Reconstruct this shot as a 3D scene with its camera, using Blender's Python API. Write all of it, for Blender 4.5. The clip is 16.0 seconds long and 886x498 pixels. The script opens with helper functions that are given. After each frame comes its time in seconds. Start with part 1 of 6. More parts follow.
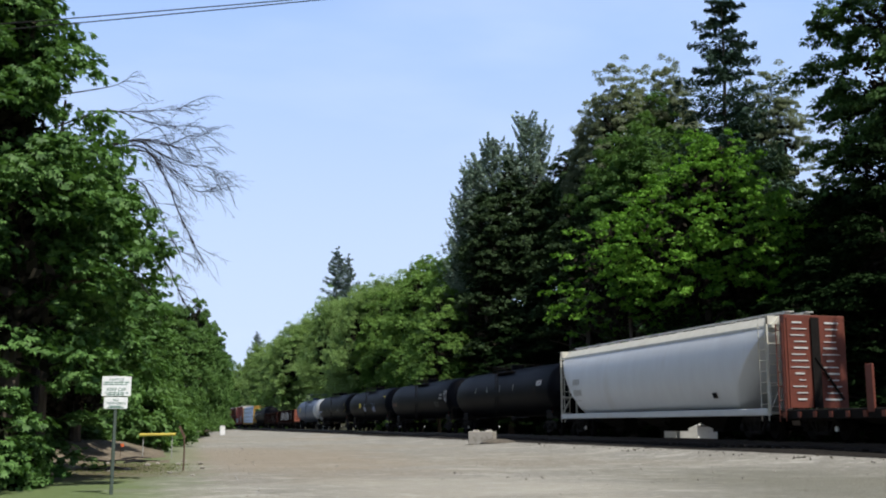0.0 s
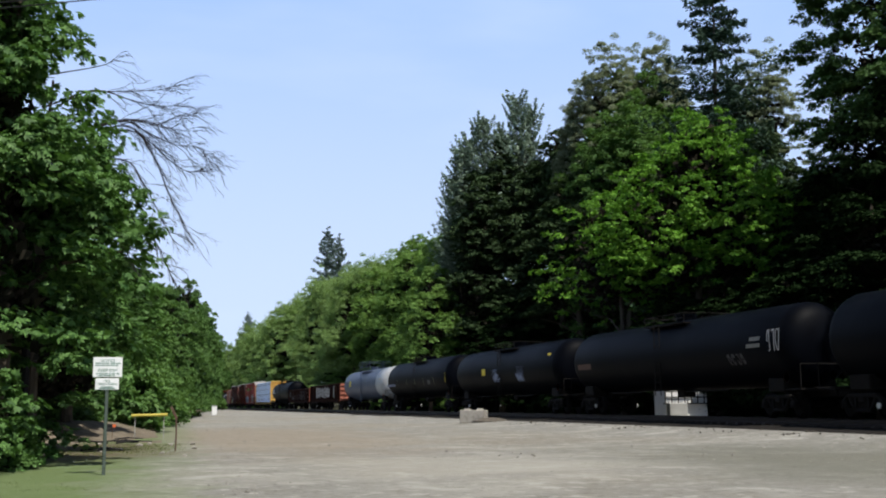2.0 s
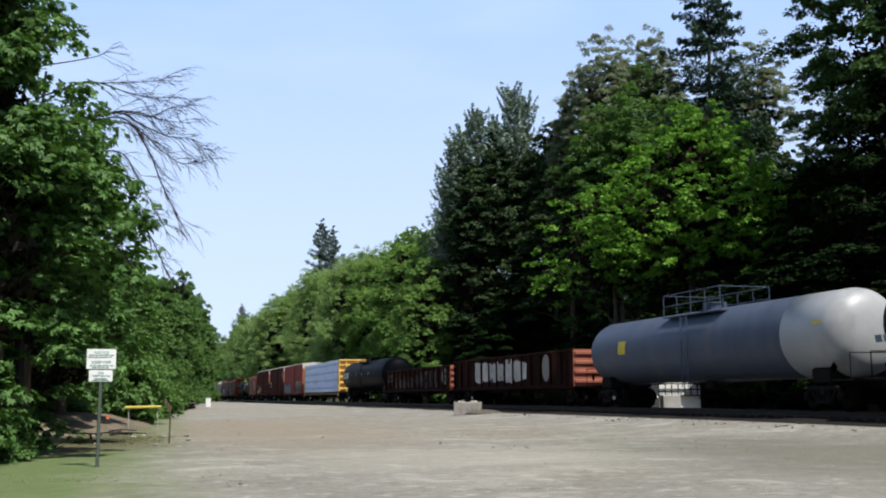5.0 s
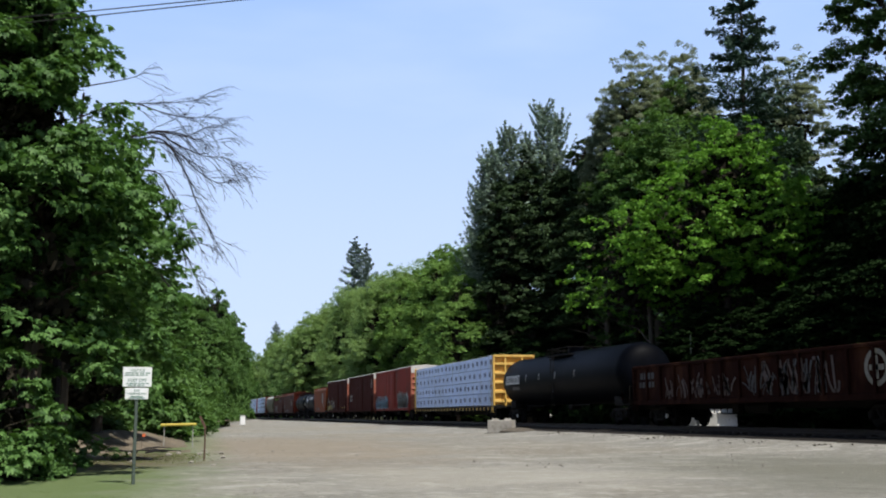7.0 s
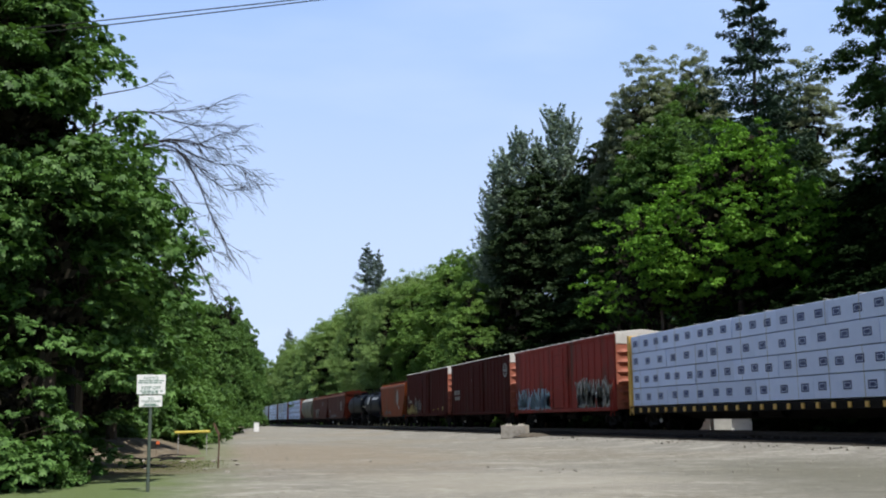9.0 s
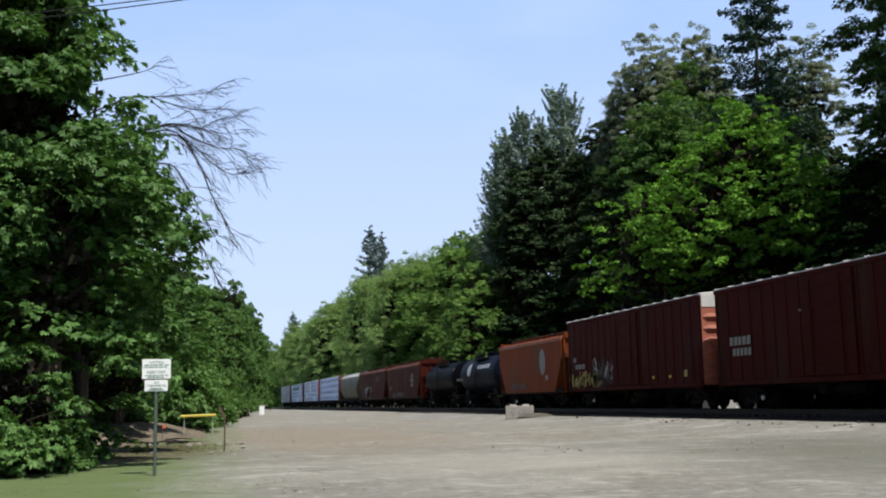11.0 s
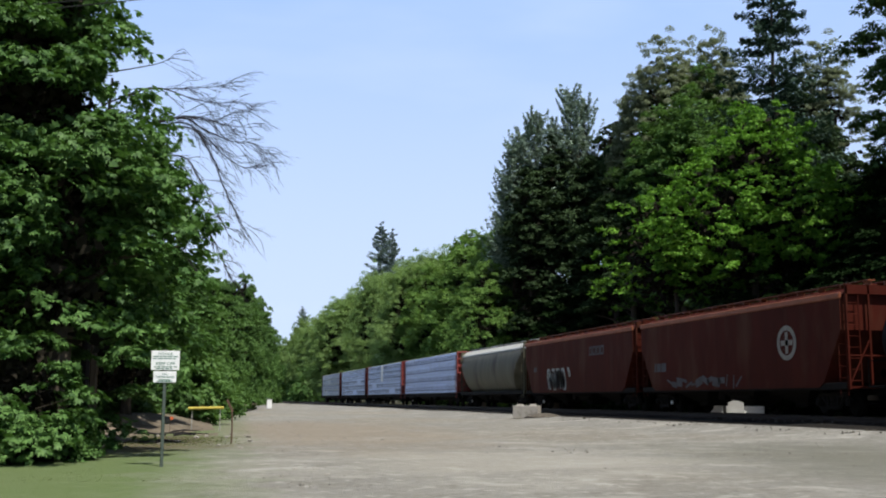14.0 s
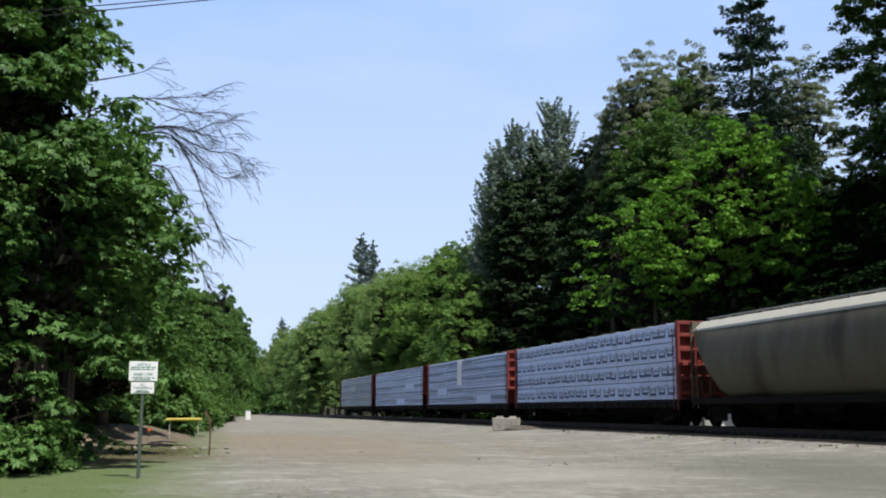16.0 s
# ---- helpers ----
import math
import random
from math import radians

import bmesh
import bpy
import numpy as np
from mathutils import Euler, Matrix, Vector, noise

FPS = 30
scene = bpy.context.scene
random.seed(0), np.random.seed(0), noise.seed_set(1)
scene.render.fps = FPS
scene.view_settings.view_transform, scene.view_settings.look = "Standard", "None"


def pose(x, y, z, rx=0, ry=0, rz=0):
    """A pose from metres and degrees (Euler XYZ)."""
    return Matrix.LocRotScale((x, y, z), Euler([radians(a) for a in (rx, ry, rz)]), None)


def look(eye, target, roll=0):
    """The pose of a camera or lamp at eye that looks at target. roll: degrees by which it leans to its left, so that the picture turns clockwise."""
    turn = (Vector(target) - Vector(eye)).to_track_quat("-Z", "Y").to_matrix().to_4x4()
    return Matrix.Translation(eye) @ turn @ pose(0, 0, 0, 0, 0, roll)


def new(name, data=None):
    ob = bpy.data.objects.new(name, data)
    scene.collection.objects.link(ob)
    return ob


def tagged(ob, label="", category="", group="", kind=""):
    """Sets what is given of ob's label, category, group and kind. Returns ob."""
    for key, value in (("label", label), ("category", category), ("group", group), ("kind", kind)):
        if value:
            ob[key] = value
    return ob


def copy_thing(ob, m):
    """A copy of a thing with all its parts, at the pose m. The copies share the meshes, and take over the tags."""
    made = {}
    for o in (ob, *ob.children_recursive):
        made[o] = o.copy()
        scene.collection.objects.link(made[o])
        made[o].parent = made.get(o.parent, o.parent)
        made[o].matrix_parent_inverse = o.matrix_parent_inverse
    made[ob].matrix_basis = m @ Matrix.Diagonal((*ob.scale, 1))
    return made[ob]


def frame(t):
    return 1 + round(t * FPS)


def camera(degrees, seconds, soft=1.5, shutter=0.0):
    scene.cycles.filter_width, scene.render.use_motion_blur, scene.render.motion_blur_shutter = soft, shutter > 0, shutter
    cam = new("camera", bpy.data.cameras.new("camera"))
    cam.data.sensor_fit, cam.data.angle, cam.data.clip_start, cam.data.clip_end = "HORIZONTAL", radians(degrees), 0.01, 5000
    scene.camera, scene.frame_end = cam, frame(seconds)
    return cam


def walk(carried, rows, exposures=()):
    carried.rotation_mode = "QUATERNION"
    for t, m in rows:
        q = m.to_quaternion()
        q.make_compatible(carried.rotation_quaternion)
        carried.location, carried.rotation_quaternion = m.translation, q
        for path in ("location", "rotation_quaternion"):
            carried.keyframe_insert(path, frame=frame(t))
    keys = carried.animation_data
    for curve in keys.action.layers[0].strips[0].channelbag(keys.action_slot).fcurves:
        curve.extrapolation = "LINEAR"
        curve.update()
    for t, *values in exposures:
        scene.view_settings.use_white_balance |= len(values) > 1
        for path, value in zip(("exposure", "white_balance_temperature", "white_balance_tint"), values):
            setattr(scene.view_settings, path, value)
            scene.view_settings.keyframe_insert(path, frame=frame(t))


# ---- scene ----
# The track runs along y; the train comes from +y and passes towards -y.
# The viewpoint stands at x = 0, y = 0 on a gravel lot west of the track.
cam = camera(45.93, 16.0, soft=2.0)
EYE = 1.15
VIEW = (
    (0.0, 99.58, 0.00, -15.70),
    (0.5, 99.32, -0.14, -15.49),
    (1.0, 99.12, -0.06, -16.04),
    (1.5, 99.18, 0.47, -16.37),
    (2.0, 98.45, 0.33, -16.16),
    (2.5, 98.03, 0.12, -16.00),
    (3.0, 97.05, 1.37, -17.86),
    (3.5, 97.84, 1.05, -17.13),
    (4.0, 97.85, 0.63, -17.41),
    (4.5, 97.82, 0.44, -17.11),
    (6.8, 99.33, 0.37, -14.42),
    (7.0, 98.99, 0.26, -14.67),
    (7.5, 99.22, -0.48, -17.47),
    (8.0, 99.52, 0.39, -16.47),
    (8.5, 99.26, 0.84, -14.26),
    (8.7, 99.35, 0.60, -13.93),
    (10.8, 98.32, 0.99, -14.08),
    (11.0, 98.30, 1.21, -13.69),
    (11.5, 98.87, 0.85, -13.19),
    (12.0, 98.87, 0.60, -12.88),
    (12.5, 98.52, 0.11, -12.81),
    (13.0, 98.16, 0.08, -13.21),
    (13.5, 98.27, -0.28, -13.45),
    (14.0, 98.19, -0.12, -13.29),
    (14.5, 98.35, -0.28, -13.58),
    (15.0, 98.51, -0.52, -13.89),
    (15.5, 99.04, -0.27, -13.87),
    (16.0, 98.84, -0.29, -14.40),
)
walk(cam, [(t, pose(0, 0, EYE, rx, ry, rz)) for t, rx, ry, rz in VIEW],
     exposures=((0.0, 0.0), (2.8, 0.0), (3.4, 0.13), (4.6, 0.13), (6.6, 0.0), (16.0, 0.0)))

# ---- light ----
SUN_AZ, SUN_EL = 158.0, 58.0        # compass bearing from +y towards +x, and elevation
world = bpy.data.worlds.new("sky_world")
world.use_nodes = True
scene.world = world
wn, wl = world.node_tree.nodes, world.node_tree.links
wn.clear()
w_out = wn.new("ShaderNodeOutputWorld")
w_bg = wn.new("ShaderNodeBackground")
w_sky = wn.new("ShaderNodeTexSky")
w_sky.sky_type = "NISHITA"
w_sky.sun_disc = False
w_sky.sun_elevation, w_sky.sun_rotation = radians(SUN_EL), radians(SUN_AZ)
w_sky.altitude, w_sky.air_density, w_sky.dust_density, w_sky.ozone_density = 50, 0.8, 0.6, 1.0
w_co = wn.new("ShaderNodeTexCoord")
w_map = wn.new("ShaderNodeMapping")
w_map.inputs["Scale"].default_value = (1.2, 3.4, 5.0)
w_map.inputs["Rotation"].default_value = (0.2, 0.3, 0.7)
w_noise = wn.new("ShaderNodeTexNoise")
w_noise.inputs["Scale"].default_value, w_noise.inputs["Detail"].default_value = 1.1, 5
w_ramp = wn.new("ShaderNodeValToRGB")
w_ramp.color_ramp.elements[0].position, w_ramp.color_ramp.elements[1].position = 0.48, 0.74
w_ramp.color_ramp.elements[1].color = (0.33, 0.33, 0.33, 1)
w_mix = wn.new("ShaderNodeMixRGB")
w_mix.inputs[2].default_value = (7.2, 7.9, 9.0, 1)
wl.new(w_co.outputs["Generated"], w_map.inputs["Vector"])
wl.new(w_map.outputs["Vector"], w_noise.inputs["Vector"])
wl.new(w_noise.outputs["Fac"], w_ramp.inputs["Fac"])
wl.new(w_ramp.outputs["Color"], w_mix.inputs[0])
# a pale haze that thickens towards the horizon all round
w_sep = wn.new("ShaderNodeSeparateXYZ")
wl.new(w_co.outputs["Generated"], w_sep.inputs["Vector"])
w_hz = wn.new("ShaderNodeMapRange")
w_hz.interpolation_type = "SMOOTHSTEP"
w_hz.inputs["From Min"].default_value, w_hz.inputs["From Max"].default_value = 0.0, 0.62
w_hz.inputs["To Min"].default_value, w_hz.inputs["To Max"].default_value = 1.0, 0.0
wl.new(w_sep.outputs["Z"], w_hz.inputs["Value"])
w_hc = wn.new("ShaderNodeValToRGB")
w_hc.color_ramp.elements[0].color, w_hc.color_ramp.elements[1].color = (0.315, 0.46, 0.78, 1), (0.49, 0.60, 0.80, 1)
w_hc.color_ramp.elements[0].position, w_hc.color_ramp.elements[1].position = 0.35, 0.98
wl.new(w_hz.outputs["Result"], w_hc.inputs["Fac"])
w_gain = wn.new("ShaderNodeMixRGB")
w_gain.blend_type = "MULTIPLY"
w_gain.inputs[0].default_value = 1.0
w_gain.inputs[2].default_value = (10.4, 10.4, 10.4, 1)
wl.new(w_hc.outputs["Color"], w_gain.inputs[1])
w_haze = wn.new("ShaderNodeMixRGB")
w_top = wn.new("ShaderNodeMapRange")
w_top.interpolation_type = "SMOOTHSTEP"
w_top.inputs["From Min"].default_value, w_top.inputs["From Max"].default_value = 0.36, 0.60
w_top.inputs["To Min"].default_value, w_top.inputs["To Max"].default_value = 1.0, 0.0
wl.new(w_sep.outputs["Z"], w_top.inputs["Value"])
wl.new(w_top.outputs["Result"], w_haze.inputs[0])
w_deep = wn.new("ShaderNodeMixRGB")
w_deep.blend_type = "MULTIPLY"
w_deep.inputs[0].default_value = 1.0
w_deep.inputs[2].default_value = (0.45, 0.45, 0.45, 1)
wl.new(w_sky.outputs["Color"], w_deep.inputs[1])
wl.new(w_deep.outputs["Color"], w_haze.inputs[1])
wl.new(w_gain.outputs["Color"], w_haze.inputs[2])
wl.new(w_haze.outputs["Color"], w_mix.inputs[1])
wl.new(w_mix.outputs["Color"], w_bg.inputs["Color"])
wl.new(w_bg.outputs["Background"], w_out.inputs["Surface"])
w_bg.inputs["Strength"].default_value = 0.13

sun_data = bpy.data.lights.new("sun", "SUN")
sun_data.energy, sun_data.angle, sun_data.color = 5.2, radians(0.6), (1.0, 0.95, 0.87)
sun = new("sun", sun_data)
sx = math.sin(radians(SUN_AZ)) * math.cos(radians(SUN_EL))
sy = math.cos(radians(SUN_AZ)) * math.cos(radians(SUN_EL))
sz = math.sin(radians(SUN_EL))
sun.matrix_world = look((sx * 90, sy * 90, sz * 90), (0, 0, 0))


# ---- materials ----
def material(name, colour, rough=0.6, metal=0.0, colour2=None, scale=3.0, bump=0.0, bump_scale=20.0,
             spec=0.35, stain=None, stain_scale=0.6, stain_lo=0.5, stain_hi=0.7, stretch=(1, 1, 1), island=0.0,
             obj_var=0.0):
    """A principled material with fine grain, broad variation and stains."""
    m = bpy.data.materials.new(name)
    m.use_nodes = True
    n, l = m.node_tree.nodes, m.node_tree.links
    b = n["Principled BSDF"]
    b.inputs["Roughness"].default_value, b.inputs["Metallic"].default_value = rough, metal
    b.inputs["Specular IOR Level"].default_value = spec
    co = n.new("ShaderNodeTexCoord")
    mp = n.new("ShaderNodeMapping")
    mp.inputs["Scale"].default_value = stretch
    l.new(co.outputs["Object"], mp.inputs["Vector"])
    t1 = n.new("ShaderNodeTexNoise")
    t1.inputs["Scale"].default_value, t1.inputs["Detail"].default_value = scale, 8
    t1.inputs["Roughness"].default_value = 0.65
    l.new(mp.outputs["Vector"], t1.inputs["Vector"])
    r1 = n.new("ShaderNodeValToRGB")
    r1.color_ramp.elements[0].position, r1.color_ramp.elements[1].position = 0.3, 0.7
    c2 = colour2 or tuple(c * 0.7 for c in colour)
    r1.color_ramp.elements[0].color, r1.color_ramp.elements[1].color = (*colour, 1), (*c2, 1)
    l.new(t1.outputs["Fac"], r1.inputs["Fac"])
    last = r1.outputs["Color"]
    if stain:
        t2 = n.new("ShaderNodeTexNoise")
        t2.inputs["Scale"].default_value, t2.inputs["Detail"].default_value = stain_scale, 6
        l.new(mp.outputs["Vector"], t2.inputs["Vector"])
        r2 = n.new("ShaderNodeMapRange")
        r2.inputs["From Min"].default_value, r2.inputs["From Max"].default_value = stain_lo, stain_hi
        l.new(t2.outputs["Fac"], r2.inputs["Value"])
        mx = n.new("ShaderNodeMixRGB")
        mx.inputs[2].default_value = (*stain, 1)
        l.new(r2.outputs["Result"], mx.inputs[0])
        l.new(last, mx.inputs[1])
        last = mx.outputs["Color"]
    for kind, amount in (("ShaderNodeNewGeometry", island), ("ShaderNodeObjectInfo", obj_var)):
        if amount:
            g = n.new(kind)
            out = g.outputs["Random Per Island"] if kind == "ShaderNodeNewGeometry" else g.outputs["Random"]
            hv = n.new("ShaderNodeHueSaturation")
            mr = n.new("ShaderNodeMapRange")
            mr.inputs["To Min"].default_value, mr.inputs["To Max"].default_value = 1 - amount, 1 + amount
            l.new(out, mr.inputs["Value"])
            l.new(mr.outputs["Result"], hv.inputs["Value"])
            l.new(last, hv.inputs["Color"])
            last = hv.outputs["Color"]
    l.new(last, b.inputs["Base Color"])
    if bump:
        t3 = n.new("ShaderNodeTexNoise")
        t3.inputs["Scale"].default_value, t3.inputs["Detail"].default_value = bump_scale, 6
        l.new(mp.outputs["Vector"], t3.inputs["Vector"])
        bp = n.new("ShaderNodeBump")
        bp.inputs["Strength"].default_value, bp.inputs["Distance"].default_value = bump, 0.05
        l.new(t3.outputs["Fac"], bp.inputs["Height"])
        l.new(bp.outputs["Normal"], b.inputs["Normal"])
    return m


def leaf_material(name, dark, light, through_colour, through_amount=0.35, rough=0.55, gloss=0.3):
    """Leaves: diffuse and gloss on the lit side, some light let through."""
    m = bpy.data.materials.new(name)
    m.use_nodes = True
    n, l = m.node_tree.nodes, m.node_tree.links
    b = n["Principled BSDF"]
    b.inputs["Roughness"].default_value = rough
    b.inputs["Specular IOR Level"].default_value = gloss
    g = n.new("ShaderNodeNewGeometry")
    co = n.new("ShaderNodeTexCoord")
    t = n.new("ShaderNodeTexNoise")
    t.inputs["Scale"].default_value, t.inputs["Detail"].default_value = 0.35, 3
    l.new(co.outputs["Object"], t.inputs["Vector"])
    ad = n.new("ShaderNodeMath")
    ad.operation = "MULTIPLY_ADD"
    ad.inputs[1].default_value = 0.5
    l.new(g.outputs["Random Per Island"], ad.inputs[0])
    sub = n.new("ShaderNodeMath")
    sub.operation = "SUBTRACT"
    sub.inputs[1].default_value = 0.22
    l.new(t.outputs["Fac"], sub.inputs[0])
    l.new(sub.outputs["Value"], ad.inputs[2])
    r = n.new("ShaderNodeValToRGB")
    r.color_ramp.elements[0].position, r.color_ramp.elements[1].position = 0.2, 0.8
    r.color_ramp.elements[0].color, r.color_ramp.elements[1].color = (*dark, 1), (*light, 1)
    l.new(ad.outputs["Value"], r.inputs["Fac"])
    l.new(r.outputs["Color"], b.inputs["Base Color"])
    tr = n.new("ShaderNodeBsdfTranslucent")
    tr.inputs["Color"].default_value = (*through_colour, 1)
    mx = n.new("ShaderNodeMixShader")
    mx.inputs[0].default_value = through_amount
    l.new(b.outputs["BSDF"], mx.inputs[1])
    l.new(tr.outputs["BSDF"], mx.inputs[2])
    l.new(mx.outputs["Shader"], n["Material Output"].inputs["Surface"])
    return m


LEAF_NEAR = leaf_material("leaf_maple_near", (0.018, 0.058, 0.016), (0.14, 0.265, 0.075), (0.12, 0.27, 0.04), 0.18, 0.55, 0.2)
LEAF_MAPLE = leaf_material("leaf_maple_bright", (0.022, 0.078, 0.012), (0.22, 0.44, 0.058), (0.20, 0.48, 0.04), 0.2, 0.55, 0.15)
LEAF_MID = leaf_material("leaf_alder", (0.028, 0.08, 0.02), (0.22, 0.37, 0.095), (0.26, 0.44, 0.08), 0.28, 0.55, 0.15)
LEAF_ROW = leaf_material("leaf_row", (0.026, 0.07, 0.02), (0.13, 0.235, 0.07), (0.14, 0.28, 0.05), 0.28, 0.55, 0.15)
# Leaves darkened well below their own colour to carry the wood's shade.
LEAF_SHADED = leaf_material("leaf_cottonwood", (0.003, 0.010, 0.003), (0.019, 0.038, 0.012), (0.016, 0.042, 0.010), 0.06, 0.7, 0.03)
LEAF_PALE = leaf_material("leaf_pale", (0.10, 0.135, 0.075), (0.25, 0.29, 0.18), (0.26, 0.31, 0.17), 0.4)
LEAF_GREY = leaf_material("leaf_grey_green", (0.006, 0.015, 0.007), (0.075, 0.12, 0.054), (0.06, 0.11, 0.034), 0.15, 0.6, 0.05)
# Far leaves are paled to put distance haze into their colour.
LEAF_HAZED = leaf_material("leaf_far", (0.09, 0.16, 0.055), (0.24, 0.36, 0.12), (0.30, 0.45, 0.13), 0.4)
LEAF_AIRY = leaf_material("leaf_open_crown", (0.014, 0.04, 0.014), (0.11, 0.20, 0.06), (0.09, 0.2, 0.035), 0.16, 0.55, 0.15)
NEEDLE = leaf_material("needles_fir", (0.018, 0.042, 0.028), (0.08, 0.135, 0.095), (0.04, 0.07, 0.035), 0.12, 0.6, 0.15)
# Far needles are lightened and blued in place of distance haze.
NEEDLE_HAZED = leaf_material("needles_far_fir", (0.08, 0.125, 0.11), (0.22, 0.29, 0.25), (0.12, 0.17, 0.12), 0.2, 0.6, 0.15)
NEEDLE_GREY = leaf_material("needles_grey_green", (0.10, 0.15, 0.115), (0.33, 0.42, 0.33), (0.2, 0.27, 0.18), 0.25, 0.6, 0.15)
BARK = material("bark", (0.10, 0.08, 0.06), 0.9, colour2=(0.05, 0.04, 0.03), scale=6, bump=0.8, stretch=(1, 1, 0.2))
# Near-black colour standing in for the shade inside the crowns.
CROWN_SHADE = material("inner_twigs", (0.03, 0.026, 0.019), 0.95, colour2=(0.016, 0.015, 0.011), scale=5, spec=0.05)
DEAD_WOOD = material("dead_wood", (0.032, 0.030, 0.032), 0.9, colour2=(0.018, 0.017, 0.018), scale=9, spec=0.1)
GRASS = leaf_material("grass_blade", (0.10, 0.13, 0.035), (0.16, 0.19, 0.06), (0.16, 0.22, 0.05), 0.3)
FOREST_FLOOR = material("forest_floor", (0.035, 0.045, 0.02), 0.95, colour2=(0.06, 0.05, 0.03), scale=1.5, bump=0.8, bump_scale=4)
DIRT = material("dirt_bank", (0.24, 0.20, 0.145), 0.95, colour2=(0.09, 0.075, 0.055), scale=2.5, bump=0.9, bump_scale=6)
HEAP_DIRT = material("heap_dirt", (0.15, 0.13, 0.105), 0.95, colour2=(0.075, 0.065, 0.052), scale=3.5, bump=1.0, bump_scale=9)
BAR_YELLOW = material("bar_yellow_paint", (0.62, 0.52, 0.09), 0.6, colour2=(0.5, 0.4, 0.09), scale=5)
STONE = material("loose_stone", (0.34, 0.325, 0.29), 0.9, colour2=(0.18, 0.172, 0.15), scale=2.5, bump=0.4, island=0.45)
CLOD = material("dark_clods", (0.07, 0.06, 0.045), 0.95, colour2=(0.03, 0.027, 0.022), scale=4, bump=0.6, island=0.35)
# Ballast colour blackened to carry the train's shadow out to its foot.
BALLAST_SHADED = material("ballast", (0.028, 0.025, 0.022), 0.95, colour2=(0.012, 0.011, 0.010), scale=9, bump=1.0, bump_scale=14, spec=0.1)
CONCRETE = material("concrete", (0.40, 0.38, 0.34), 0.9, colour2=(0.31, 0.29, 0.26), scale=5, bump=0.4, bump_scale=30,
                    stain=(0.22, 0.20, 0.17), stain_scale=2.2)
STEEL = material("rail_steel", (0.05, 0.035, 0.028), 0.6, 0.3, scale=6)
TIMBER = material("creosote_timber", (0.07, 0.055, 0.045), 0.9, scale=5, bump=0.5)
# Underframe black and wheel steel, darkened further for the shade below the cars.
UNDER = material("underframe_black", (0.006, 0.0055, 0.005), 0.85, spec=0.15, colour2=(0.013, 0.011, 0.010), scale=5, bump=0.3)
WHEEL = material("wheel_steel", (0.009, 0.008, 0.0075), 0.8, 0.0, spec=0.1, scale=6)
BEARING = material("bearing_cap", (0.75, 0.75, 0.72), 0.5, scale=6)
TANK_BLACK = material("tank_black_paint", (0.0013, 0.0018, 0.0034), 0.5, spec=0.035, colour2=(0.0024, 0.0032, 0.0056), scale=2.0,
                      stain=(0.0055, 0.006, 0.0078), stain_scale=0.8, stain_lo=0.55, stain_hi=0.8, stretch=(1, 1, 0.35), bump=0.05)
TANK_BLUEBLACK = material("tank_blue_paint", (0.003, 0.005, 0.012), 0.5, spec=0.04, colour2=(0.006, 0.008, 0.016), scale=2.0,
                          stain=(0.018, 0.018, 0.02), stain_scale=0.8, stain_lo=0.55, stain_hi=0.85, stretch=(1, 1, 0.35), bump=0.05)
TANK_GREY = material("tank_grey_paint", (0.085, 0.11, 0.165), 0.45, spec=0.12, colour2=(0.062, 0.08, 0.125), scale=1.5,
                     stain=(0.11, 0.12, 0.14), stain_scale=0.9, stain_lo=0.55, stain_hi=0.8, stretch=(1, 1, 0.3), bump=0.05)
HOPPER_GREY = material("hopper_grey_paint", (0.64, 0.67, 0.69), 0.42, colour2=(0.58, 0.60, 0.62), scale=1.2,
                       stain=(0.50, 0.49, 0.47), stain_scale=0.7, stain_lo=0.6, stain_hi=0.9, stretch=(1, 1, 0.3))
HOPPER_TAN = material("hopper_tan_paint", (0.125, 0.12, 0.086), 0.6, spec=0.2, colour2=(0.088, 0.08, 0.052), scale=1.4,
                      stain=(0.05, 0.042, 0.028), stain_scale=0.8, stretch=(1, 1, 0.3))
HOPPER_BROWN = material("hopper_brown_paint", (0.066, 0.013, 0.008), 0.6, spec=0.04, colour2=(0.043, 0.0095, 0.0065), scale=1.4,
                        stain=(0.075, 0.032, 0.02), stain_scale=0.9, stretch=(1, 1, 0.3))
HOPPER_ORANGE = material("hopper_orange_paint", (0.20, 0.046, 0.011), 0.6, spec=0.06, colour2=(0.145, 0.033, 0.009), scale=1.4,
                         stain=(0.11, 0.055, 0.03), stain_scale=0.9, stretch=(1, 1, 0.3))
# Chord colour brightened for the sun along the roof edge.
CHORD_SUNLIT = material("chord_orange_paint", (0.28, 0.095, 0.045), 0.6, colour2=(0.19, 0.06, 0.03), scale=2)
BOX_RED = material("boxcar_red_paint", (0.25, 0.034, 0.024), 0.6, spec=0.08, colour2=(0.18, 0.026, 0.019), scale=1.5,
                   stain=(0.10, 0.038, 0.027), stain_scale=0.8, stretch=(1, 1, 0.3))
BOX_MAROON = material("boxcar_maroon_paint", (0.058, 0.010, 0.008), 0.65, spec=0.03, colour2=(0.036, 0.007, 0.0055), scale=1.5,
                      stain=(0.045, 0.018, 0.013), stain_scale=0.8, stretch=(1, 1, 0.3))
# End paint brightened for sunlight; the maroon and rust sides are darkened for shade.
END_SUNLIT = material("boxcar_end_faded", (0.34, 0.115, 0.075), 0.65, colour2=(0.25, 0.08, 0.05), scale=2)
ROOF_WHITE = material("galvanised_roof", (0.62, 0.62, 0.60), 0.5, 0.2, colour2=(0.5, 0.49, 0.47), scale=2)
